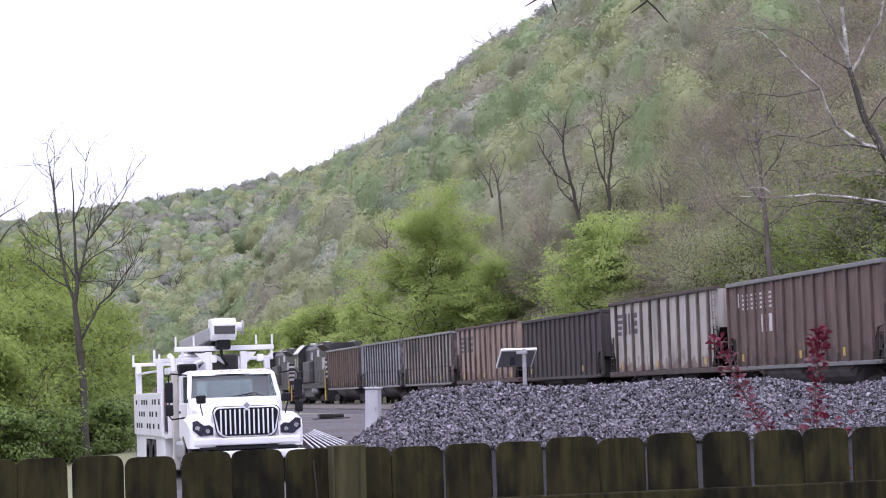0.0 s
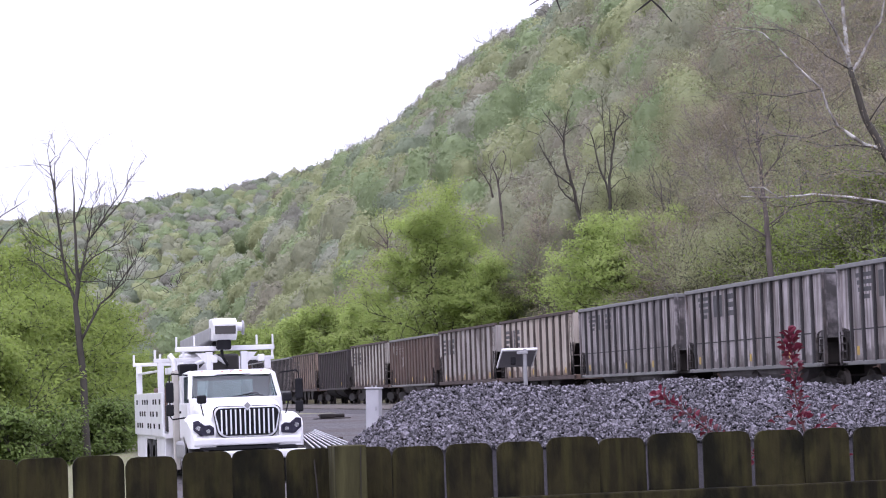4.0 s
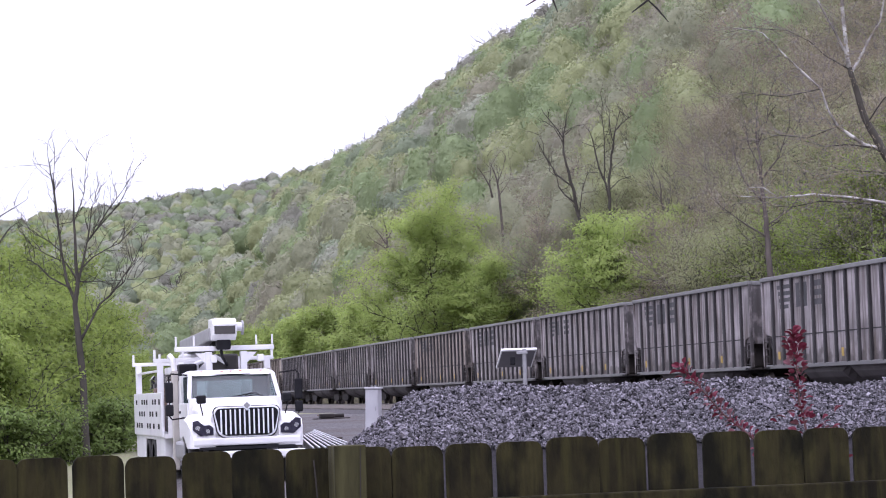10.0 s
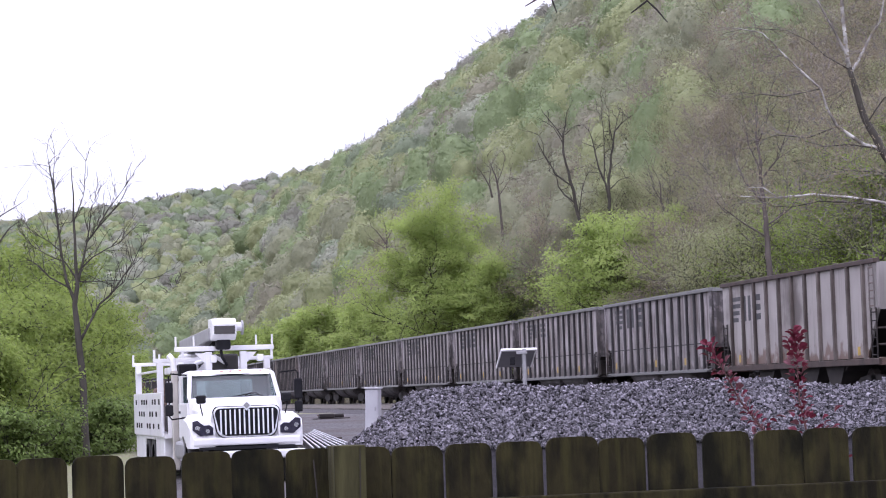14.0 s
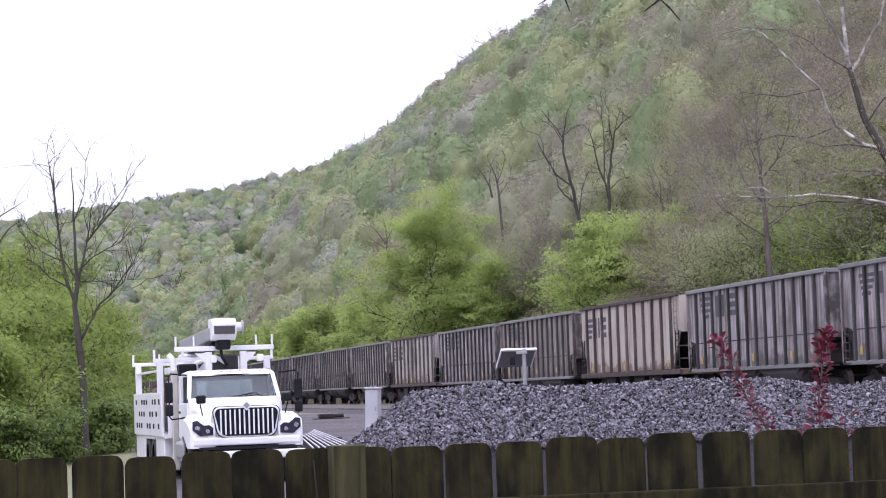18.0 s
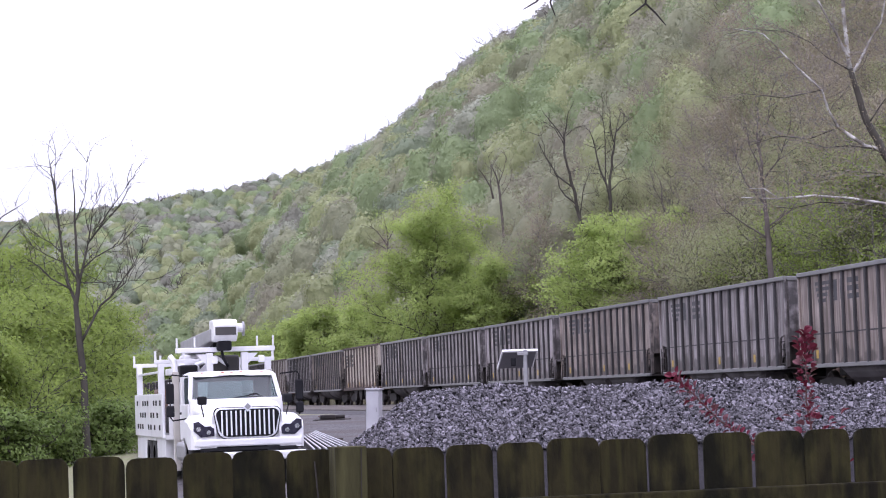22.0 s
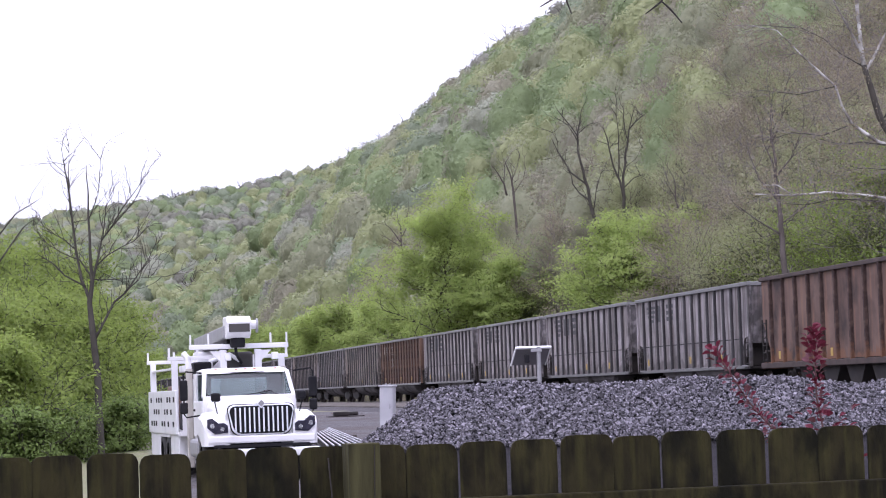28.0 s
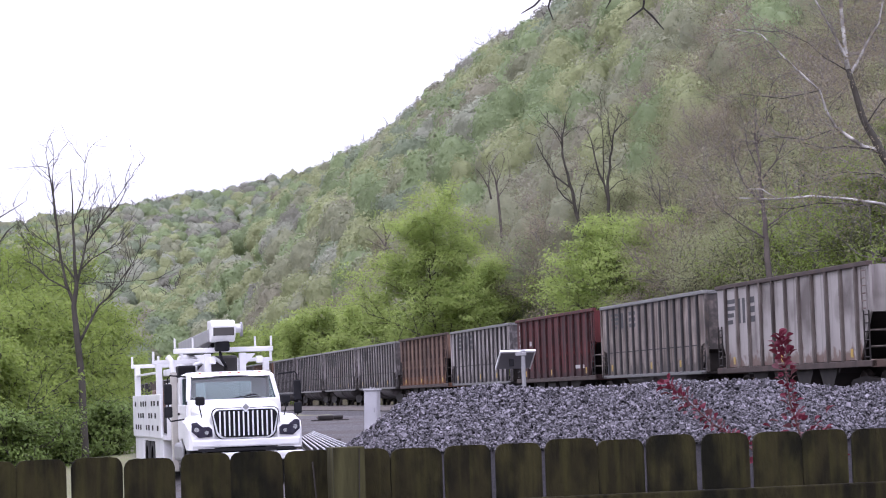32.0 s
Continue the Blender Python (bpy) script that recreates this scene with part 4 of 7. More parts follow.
def locomotive():
    """A six-axle diesel with its cab leading."""
    car = thing("diesel_locomotive", "black six-axle diesel locomotive with white end stripes pulling coal cars", "locomotive", "locomotives of the train")
    part("frame", block(-1.5, 1.5, -10.4, 10.4, 1.2, 1.55, 0.03), ENGINE_BLACK, car)
    part("walkway", block(-1.53, 1.53, -10.4, 10.4, 1.55, 1.6), ENGINE_GREY, car)
    part("long_hood", prism([(-0.95, 1.6), (-0.95, 4.2), (-0.75, 4.5), (0.75, 4.5), (0.95, 4.2), (0.95, 1.6)], -9.6, 5.2, "y", 0.03), ENGINE_BLACK, car)
    for sx in (-1, 1):
        part("radiator_wing", prism([(sx * 0.9, 3.9), (sx * 1.45, 4.35), (sx * 1.45, 4.55), (sx * 0.9, 4.55)], -9.3, -5.6, "y"), ENGINE_GREY, car, "grey flared radiator wing")
        part("blower_duct", block(min(sx * 0.93, sx * 1.25), max(sx * 0.93, sx * 1.25), 0.5, 4.6, 1.7, 3.3, 0.05), ENGINE_GREY, car)
        door = None
        for i in range(9):
            door = part("hood_door", block(-0.01, 0.01, -0.4, 0.4, 1.75, 3.6, 0.004), ENGINE_GREY, car) if door is None else again(door, Matrix())
            door.matrix_basis = pose(sx * 0.958, -8.8 + 0.95 * i, 0)
        bm = bmesh.new()
        for i in range(12):
            y = -10.0 + 1.8 * i
            tube([(sx * 1.48, y, 1.55), (sx * 1.48, y, 2.6)], 0.02, 5, bm)
        tube([(sx * 1.48, -10.0, 2.6), (sx * 1.48, 9.8, 2.6)], 0.018, 5, bm)
        part("handrail", bm, ENGINE_GREY, car, "dull grey handrail")
        for y in (-10.2, 10.2):
            bm = bmesh.new()
            for k in range(4):
                join(bm, block(sx * 1.3 - 0.18, sx * 1.3 + 0.18, y - 0.16, y + 0.16, 0.35 + 0.3 * k, 0.39 + 0.3 * k))
            join(bm, block(sx * 1.5 - 0.02, sx * 1.5 + 0.02, y - 0.2, y + 0.2, 0.3, 1.6))
            part("steps", bm, MARK_YELLOW, car, "yellow boarding steps")
    part("cab", prism([(-1.48, 1.6), (-1.48, 3.9), (-0.9, 4.6), (0.9, 4.6), (1.48, 3.9), (1.48, 1.6)], 5.2, 8.0, "y", 0.04), ENGINE_BLACK, car)
    part("nose", prism([(-0.85, 1.6), (-0.85, 3.1), (-0.6, 3.3), (0.6, 3.3), (0.85, 3.1), (0.85, 1.6)], 8.0, 9.9, "y", 0.05), ENGINE_BLACK, car)
    for sx in (-1, 1):
        for y in (5.9, 7.1):
            part("cab_window", block(sx * 1.485 - 0.012, sx * 1.485 + 0.012, y - 0.4, y + 0.4, 2.95, 3.65), GLASS, car)
    bm = bmesh.new()
    for x in (-0.6, 0.6):
        for k in range(4):
            join(bm, block(x - 0.22, x + 0.22, -9.64, -9.61, 1.9 + 0.34 * k, 2.06 + 0.34 * k))
    part("end_stripes", bm, MARK_WHITE, car, "white hazard stripes on the hood end")
    for sx in (-1, 1):
        panel = part("corner_panel", block(sx * 1.22 - 0.25, sx * 1.22 + 0.25, -10.36, -10.32, 1.6, 3.3, 0.01), ENGINE_BLACK, car, "black end railing panel")
        for k in range(4):
            part("stripe", block(sx * 1.22 - 0.24, sx * 1.22 + 0.24, -10.375, -10.362, 1.95 + 0.34 * k, 2.12 + 0.34 * k), MARK_WHITE, panel, "white stripe")
        part("stair_rail", tube([(sx * 1.5, -10.3, 0.4), (sx * 1.5, -10.3, 1.5), (sx * 1.45, -9.6, 2.5)], 0.045, 6), MARK_YELLOW, car, "yellow stair rail")
        # white block marks on the hood's side
        part("side_mark", bars([(-6.6, -6.2, 2.6, 3.5), (-5.9, -5.5, 2.6, 3.5), (-5.2, -4.8, 2.6, 3.5), (0.4, 0.8, 3.4, 4.0), (1.1, 1.5, 3.4, 4.0), (5.7, 7.4, 2.2, 2.7)], sx * 0.97, sx), MARK_WHITE, car, "plain white block marks")
        # White strips along the roof edges paint in the sky light on them.
        part("roof_panel", prism([(sx * 0.9, 4.56), (sx * 1.5, 4.36), (sx * 1.52, 4.4), (sx * 0.9, 4.62)], -9.2, -5.7, "y"), MARK_WHITE, car, "radiator top painted white as if lit by the sky")
        part("cab_eave", prism([(sx * 0.95, 4.62), (sx * 1.55, 3.95), (sx * 1.58, 4.0), (sx * 0.95, 4.68)], 5.1, 8.1, "y"), MARK_WHITE, car, "cab roof edge painted white as if lit by the sky")
        for y, r, L in ((-3.6, 0.3, 1.5), (3.7, 0.3, 1.5), (-4.4, 0.2, 0.8)):
            part("air_tank", tube([(sx * 1.28, y - L / 2, 1.0), (sx * 1.28, y - L / 2 + 0.1, 1.0), (sx * 1.28, y + L / 2 - 0.1, 1.0), (sx * 1.28, y + L / 2, 1.0)], [r * 0.7, r, r, r * 0.7], 12), CHORD, car, "grey air tank", True)
    part("exhaust", block(-0.3, 0.3, 0.4, 1.4, 4.48, 4.75, 0.04), ENGINE_BLACK, car)
    part("horn", tube([(0.3, 2.5, 4.55), (0.3, 2.9, 4.6)], [0.04, 0.1], 8), MARK_WHITE, car)
    part("aerial_dome", block(-0.35, 0.35, 6.0, 6.6, 4.6, 4.8, 0.06), MARK_WHITE, car, "pale roof aerial")
    part("number_board", block(-0.98, -0.965, -3.5, -2.2, 3.6, 4.1), MARK_WHITE, car)
    part("fuel_tank", prism([(-1.35, 1.2), (1.35, 1.2), (1.35, 0.6), (0.9, 0.3), (-0.9, 0.3), (-1.35, 0.6)], -2.8, 2.8, "y", 0.04), ENGINE_GREY, car)
    for s in (-1, 1):
        part("pilot", block(-1.4, 1.4, s * 10.3 - 0.15, s * 10.3 + 0.15, 0.25, 1.2, 0.03), ENGINE_BLACK, car)
        add_coupler(car, s * 10.4)
    part("roof_fan", tube([(0, -4, 4.48), (0, -4, 4.62)], 0.6, 16), ENGINE_GREY, car)
    add_bogies(car, (-6.6, 6.6), 3, 0.5)
    return car


TRAIN = []   # (thing, length ahead of it: place of its middle behind the head of car one)


def build_train():
    g = {
        "s": lambda: gondola("grey weathered aluminium coal gondola with vertical ribs", SILVER, MARK_DARK, "dark"),
        "f": lambda: gondola("grey weathered aluminium coal gondola, its emblem faded", SILVER, MARK_DARK, "faint"),
        "w": lambda: gondola("dusty warm-grey coal gondola with rust streaks", SILVER_WARM, MARK_DARK, "faint"),
        "u": lambda: gondola("bluish bare-metal coal gondola", SILVER_BLUE, MARK_DARK, "none"),
        "b": lambda: gondola("faded brown coal gondola with white lettering", BROWN_CAR, MARK_WHITE, "white", TUB),
        "t": lambda: gondola("tan brown coal gondola with white lettering", TAN_CAR, MARK_WHITE, "white", TUB),
        "k": lambda: gondola("sooty dark coal gondola with close ribs", DARK_CAR, MARK_WHITE, "none", GRIME, DARK_CAR, 3.75, 15),
        "d": lambda: gondola("dull brown smooth-sided coal gondola", BROWN_CAR, MARK_WHITE, "none", TUB),
        "h": lambda: hopper("chalky white coal hopper with a black emblem", WHITE_CAR, MARK_DARK, "dark"),
        "p": lambda: hopper("white coal hopper with dark repair patches", PATCH_CAR, MARK_DARK, "dark"),
        "c": lambda: hopper("cream coal hopper with rust streaks and a black emblem", CREAM_CAR, MARK_DARK, "dark"),
        "o": lambda: hopper("cream coal hopper bleeding orange rust", ORANGE_CAR, MARK_DARK, "dark"),
        "r": lambda: hopper("rust-brown coal hopper with bare panels", RUST_CAR, MARK_WHITE, "none"),
        "m": lambda: hopper("oxide-red coal hopper with white lettering", RED_CAR, MARK_WHITE, "white", None),
    }
    order = "duw" "okhbpc" "fssswsfsssfs" "pswcsfswfw" "tsfsf" "rsmwpc" "sfs"
    made = {}
    for i, k in enumerate(order):
        if k not in made:
            made[k] = ob = g[k]()
        else:
            ob = copy_thing(made[k], Matrix())
        TRAIN.append((ob, i + 1, 0.0))
    one = locomotive()
    two = copy_thing(one, Matrix())
    TRAIN.append((one, 0, 3.05))
    TRAIN.append((two, 0, 25.2))


build_train()


def run(t):
    """Metres that the head of the seventeenth car has gone past the mark at t seconds."""
    u = t - 9
    return -0.00858 * u * u + 17.348 * u + 0.27


def car_pose(s, base):
    """A car whose middle is at s, standing on its two bogies."""
    x0, y0, _ = on_track(s - base)
    x1, y1, _ = on_track(s + base)
    return pose((x0 + x1) / 2, (y0 + y1) / 2, RAIL_Z, 0, 0, math.degrees(math.atan2(-(x1 - x0), y1 - y0)))


# ---- the stone heap ----
def heap_z(x, y):
    crest = np.interp(x, [-4, -0.57, 0.76, 1.9, 3.7, 5.0, 6.3, 7.0, 8.5, 12], [-0.75, 1.79, 1.87, 1.79, 1.82, 1.81, 1.64, 1.78, 1.7, 0.6])
    return crest - abs(y - 38.4) * 0.72


def build_heap():
    nr = np.random.RandomState(4)
    v, f = [], []
    xs, ys = np.arange(-3.6, 12.1, 0.3), np.arange(35, 42, 0.3)
    for x in xs:
        for y in ys:
            v.append((x, y, max(heap_z(x, y), -0.4) - 0.05 + 0.05 * noise.noise((x * 1.5, y * 1.5, 2))))
    k = len(ys)
    for i in range(len(xs) - 1):
        for j in range(k - 1):
            f.append((i * k + j, (i + 1) * k + j, (i + 1) * k + j + 1, i * k + j + 1))
    heap = mesh_object("stone_heap", v, f, GAP_DARK, smooth=True)
    tagged(heap, "long heap of grey crushed railway ballast stones", "stone heap", kind="stuff")
    cube = np.array([(-1, -1, -1), (1, -1, -1), (1, 1, -1), (-1, 1, -1), (-1, -1, 1), (1, -1, 1), (1, 1, 1), (-1, 1, 1)], float) * 0.62
    faces = np.array([(0, 3, 2, 1), (4, 5, 6, 7), (0, 1, 5, 4), (1, 2, 6, 5), (2, 3, 7, 6), (3, 0, 4, 7)])
    n = 70000
    x = nr.uniform(-1.9, 9.6, n)
    y = nr.uniform(36.2, 38.9, n)
    z = np.array([heap_z(a, b) + 0.05 * noise.noise((a * 1.5, b * 1.5, 2)) for a, b in zip(x, y)]) + nr.uniform(-0.02, 0.03, n)
    keep = z > 0.9
    x, y, z = x[keep], y[keep], z[keep]
    n = len(x)
    size = nr.lognormal(math.log(0.0195), 0.3, n)
    q, _ = np.linalg.qr(nr.normal(size=(n, 3, 3)))
    shape = cube[None] * nr.uniform(0.6, 1.25, (n, 8, 1)) * nr.uniform(0.5, 1.5, (n, 1, 3))
    co = np.einsum("nij,nkj->nki", q, shape) * size[:, None, None] + np.stack([x, y, z], 1)[:, None]
    quads = co[:, faces].reshape(-1, 4, 3)
    vv = co.reshape(-1, 3)
    ff = (faces[None] + (np.arange(n) * 8)[:, None, None]).reshape(-1, 4)
    ob = mesh_object("stones", [tuple(p) for p in vv.tolist()], ff.tolist(), STONE, parent=heap)
    return ob


build_heap()


# ---- the garden fence ----
def build_fence():
    turn = 13.5
    fence = thing("picket_fence", "dark wet mossy dog-eared wooden garden fence", "fence", m=pose(0, 6.42, 0, 0, 0, turn))
    top = 1.663
    seams = [-1.966, -1.825, -1.685, -1.545, -1.405, -1.265, -1.127, -0.992, -0.855, -0.718, -0.581, -0.436, -0.3, -0.163, -0.015, 0.12, 0.256, 0.403, 0.544,
             0.694, 0.84, 0.983, 1.127, 1.268, 1.41, 1.55, 1.69, 1.83, 1.97]
    pick = None
    for i, (a, b) in enumerate(zip(seams, seams[1:])):
        gap = 0.0065 if a < -0.75 else 0.0065 + 0.012 * math.tan(radians(turn) + a / 6.4) if i % 4 else 0.003
        w, c = 0.07, 0.024
        out = [(-w, 0.02), (-w, top - c), (-w + c * 0.22, top - c * 0.42), (-w + c * 0.62, top - c * 0.09), (-w + c * 1.3, top), (w - c * 1.3, top), (w - c * 0.62, top - c * 0.09), (w - c * 0.22, top - c * 0.42), (w, top - c), (w, 0.02)]
        if pick is None:
            pick = part("picket", prism(out, -0.006, 0.006, "y", 0.002), FENCE_WOOD, fence)
            p = pick
        else:
            p = again(pick, Matrix())
        p.matrix_basis = pose((a + b) / 2, random.uniform(-0.003, 0.003), random.uniform(-0.006, 0.003), 0, random.uniform(-0.25, 0.25), 0) @ Matrix.Diagonal(((b - a - gap) / 0.14, 1, 1, 1))
    for z in (1.47, 0.95, 0.4):
        part("fence_rail", block(-0.245 if z > 1 else -2.0, 2.0, -0.048, -0.0115, z - 0.045, z + 0.045, 0.004), FENCE_WOOD, fence, "weathered horizontal rail")
    post = part("fence_post", block(-0.041, 0.041, -0.14, -0.05, -0.3, 1.669, 0.0025), POST_WOOD, fence, "paler green-tinged square post")
    post.matrix_basis = pose(-0.295, 0, 0)
    part("post_crack", block(-0.0015, 0.0015, -0.1415, -0.138, 1.2, 1.64), GRIME, fence, "dark drying crack").matrix_basis = pose(-0.275, 0, 0, 0, -4, 0)
    part("post_crack", block(-0.001, 0.001, -0.1415, -0.138, 1.3, 1.665), GRIME, fence, "dark drying crack").matrix_basis = pose(-0.312, 0, 0, 0, 1.5, 0)
    for x in (-2.0, 1.95):
        again(post, pose(x, 0, 0))


build_fence()


# ---- the boom truck ----
def disc_wheel(r, w, rim):
    bm = bmesh.new()
    k = 24
    prof = [(rim, -w / 2), (r - 0.04, -w / 2), (r, -w / 2 + 0.05), (r, w / 2 - 0.05), (r - 0.04, w / 2), (rim, w / 2)]
    rings = [[(x, a * math.cos(6.2832 * i / k), a * math.sin(6.2832 * i / k)) for i in range(k)] for a, x in prof]
    return loft(rings, caps=False)


def add_wheel(parent, x, y, r=0.5, w=0.3):
    s = 1 if x > 0 else -1
    tyre = part("tyre", disc_wheel(r, w, 0.29), RUBBER, parent, "black road tyre", True)
    tyre.matrix_basis = pose(x, y, r)
    part("rim", tube([(-0.02, 0, 0), (0.02, 0, 0)], 0.3, 20), WHITE_PAINT, tyre, "white steel rim").matrix_basis = pose(s * w * 0.2, 0, 0)
    part("hub", tube([(-0.05, 0, 0), (0.05, 0, 0)], [0.1, 0.08], 12), GREY_STEEL, tyre).matrix_basis = pose(s * w * 0.3, 0, 0)


def build_truck():
    tr = thing("boom_truck", "white utility boom truck with ladder rack and slotted side bins", "truck", m=pose(-4.2, 50.7, 0, 0, 0, 12.5))
    W = WHITE_PAINT
    part("chassis", block(-0.45, 0.45, 0.3, 11.2, 0.6, 0.9), BLACK_PLASTIC, tr)
    part("bumper", block(-1.2, 1.2, -0.18, 0.0, 0.53, 0.71, 0.04), W, tr)
    for x in (-0.55, 0.95):
        part("tow_bracket", prism([(x - 0.11, 0.56), (x + 0.11, 0.56), (x + 0.03, 0.3), (x - 0.03, 0.3)], -0.1, -0.06, "y"), W, tr)
    part("front_valance", block(-1.13, 1.13, -0.05, 0.3, 0.82, 0.99, 0.04), W, tr)
    # bonnet: a rounded loft from the grille to the windscreen
    def ring(y, w0, w1, z0, z1, c=0.16):
        return [(-w0, y, z0), (-w0, y, z1 - c * 1.3), (-w1, y, z1 - c * 0.45), (-w1 + c, y, z1), (0, y, z1 + 0.03), (w1 - c, y, z1), (w1, y, z1 - c * 0.45), (w0, y, z1 - c * 1.3), (w0, y, z0)]
    part("bonnet", loft([ring(0.05, 0.74, 0.7, 0.95, 1.6), ring(0.5, 0.8, 0.76, 0.95, 1.68), ring(1.2, 0.88, 0.82, 0.95, 1.75), ring(1.85, 0.95, 0.9, 0.95, 1.79)]), W, tr, smooth=False)
    for sx in (-1, 1):
        def fr(y, x1, z1, z0=0.78):
            xs = [0.66, 0.66, 0.82, x1 - 0.1, x1, x1]
            zs = [z0, z1, z1, z1 - 0.03, z1 - 0.13, z0]
            return [(sx * a, y, b) for a, b in zip(xs, zs)]
        part("wing", loft([fr(-0.02, 1.12, 1.1), fr(0.06, 1.18, 1.32), fr(0.35, 1.21, 1.45), fr(0.9, 1.22, 1.5, 1.02), fr(1.35, 1.2, 1.45, 1.02), fr(1.65, 1.12, 1.3)]), W, tr, smooth=False)
        part("headlamp", prism([(sx * 0.7, 1.05), (sx * 0.98, 1.03), (sx * 1.13, 1.16), (sx * 1.13, 1.34), (sx * 1.02, 1.36), (sx * 0.9, 1.24), (sx * 0.78, 1.26), (sx * 0.7, 1.2)], -0.05, 0.05, "y", 0.01), LAMP, tr, "dark headlamp lens with bright reflectors")
        for x, z, r in ((0.82, 1.13, 0.045), (1.03, 1.2, 0.05)):
            part("reflector_bowl", tube([(sx * x, -0.062, z), (sx * x, -0.052, z)], [r, r * 0.8], 14), CHROME, tr, "bright lamp reflector")
        add_wheel(tr, sx * 1.0, 1.0)
        part("step_tank", block(sx * 0.85 - 0.28, sx * 0.85 + 0.28, 1.9, 3.5, 0.5, 0.9, 0.08), GREY_STEEL, tr)
        bm = tube([(sx * 1.0, 1.95, 2.32), (sx * 1.35, 1.85, 2.36), (sx * 1.4, 1.85, 2.3), (sx * 1.4, 1.85, 1.45), (sx * 1.35, 1.85, 1.38), (sx * 1.0, 1.95, 1.42)], 0.018, 6)
        arm = part("mirror_arm", bm, BLACK_PLASTIC, tr)
        part("mirror", block(sx * 1.4 - 0.085, sx * 1.4 + 0.085, 1.8, 1.9, 1.74, 2.18, 0.03), BLACK_PLASTIC, arm, "black door mirror")
        part("spot_mirror", block(sx * 1.4 - 0.085, sx * 1.4 + 0.085, 1.8, 1.9, 1.46, 1.7, 0.03), BLACK_PLASTIC, arm)
        stalk = part("bonnet_mirror_stalk", tube([(sx * 0.86, 0.35, 1.42), (sx * 0.92, 0.3, 1.68), (sx * 0.9, 0.28, 1.74)], 0.014, 6), BLACK_PLASTIC, tr)
        part("bonnet_mirror", block(sx * 0.9 - 0.1, sx * 0.9 + 0.1, 0.25, 0.34, 1.7, 1.88, 0.04), BLACK_PLASTIC, stalk, "black convex bonnet mirror")
    # grille
    def gr(w0, w1, z0, z1):
        out = []
        for sx, w, z, r, a0 in ((1, w1, z1, 0.12, 0), (-1, w1, z1, 0.12, 90), (-1, w0, z0, 0.2, 180), (1, w0, z0, 0.2, 270)):
            for k in range(5):
                a = radians(a0 + 22.5 * k)
                out.append((sx * (w - r) + r * math.cos(a), (z - r if z == z1 else z + r) + r * math.sin(a)))
        return out
    part("grille_seal", prism(gr(0.645, 0.705, 0.975, 1.635), -0.02, 0.05, "y"), BLACK_PLASTIC, tr, "black outline round the grille")
    part("grille_surround", prism(gr(0.63, 0.69, 0.99, 1.62), -0.03, 0.06, "y", 0.01), BRIGHT_BAR, tr, "bright chrome grille surround")
    part("grille_back", prism(gr(0.6, 0.66, 1.02, 1.59), -0.05, -0.028, "y"), BLACK_PLASTIC, tr, "black grille recess")
    bar = None
    for i in range(12):
        x = -0.54 + 1.08 * i / 11
        bm = block(-0.016, 0.016, -0.085, -0.052, 1.05, 1.56, 0.006)
        bar = part("grille_bar", bm, BRIGHT_BAR, tr, "upright chrome grille bar") if bar is None else again(bar, Matrix())
        bar.matrix_basis = pose(x, 0, 0)
    badge = part("bonnet_badge", prism([(0, 1.74), (0.1, 1.64), (0, 1.53), (-0.1, 1.64)], -0.11, -0.05, "y", 0.006), BRIGHT_BAR, tr, "plain bright diamond badge")
    part("badge_field", prism([(0, 1.71), (0.07, 1.64), (0, 1.57), (-0.07, 1.64)], -0.114, -0.109, "y"), GREY_STEEL, badge)
    # cab from panels round a hollow
    part("cab_floor", block(-1.0, 1.0, 1.8, 3.5, 0.9, 1.05), W, tr)
    part("firewall", block(-1.0, 1.0, 1.72, 1.85, 0.95, 1.82, 0.02), W, tr)
    part("dashboard", block(-0.93, 0.93, 1.9, 2.25, 1.4, 1.8, 0.06), BLACK_PLASTIC, tr)
    part("roof", loft([[(x * k, y, z) for x, y in ((-0.93, f), (-0.8, f - 0.1), (0.8, f - 0.1), (0.93, f), (0.95, 3.45), (-0.95, 3.45))] for k, f, z in ((1.0, 2.28, 2.3), (0.99, 2.34, 2.37), (0.86, 2.6, 2.42))]), W, tr)
    bm = bmesh.new()
    for x0, x1, z0, z1 in ((-1.0, 1.0, 0.95, 1.75), (-1.0, -0.62, 1.75, 2.32), (0.62, 1.0, 1.75, 2.32), (-0.62, 0.62, 2.2, 2.32)):
        join(bm, block(x0, x1, 3.42, 3.5, z0, z1))
    part("rear_panel", bm, W, tr)
    part("rear_window", block(-0.62, 0.62, 3.45, 3.46, 1.75, 2.2), GLASS_PALE, tr)
    part("windscreen", loft([[(-0.94, 1.86, 1.8), (0, 1.79, 1.8), (0.94, 1.86, 1.8)], [(-0.86, 2.24, 2.3), (0, 2.19, 2.3), (0.86, 2.24, 2.3)]], closed=False, caps=False), GLASS_CLEAR, tr, "tinted curved windscreen", True)
    part("windscreen_seal", tube([(-0.93, 1.85, 1.81), (0, 1.78, 1.81), (0.93, 1.85, 1.81)], 0.018, 6), BLACK_PLASTIC, tr)
    part("windscreen_frame", tube([(-0.93, 1.85, 1.81), (-0.855, 2.232, 2.3), (0, 2.18, 2.31), (0.855, 2.232, 2.3), (0.93, 1.85, 1.81)], 0.018, 6), BLACK_PLASTIC, tr, "black rubber windscreen frame")
    # Black block stands in for the shade between valance and bumper.
    part("bonnet_gap", block(-1.0, 1.0, -0.06, 0.02, 0.74, 0.8), BLACK_PLASTIC, tr, "black block for the shaded gap over the bumper")
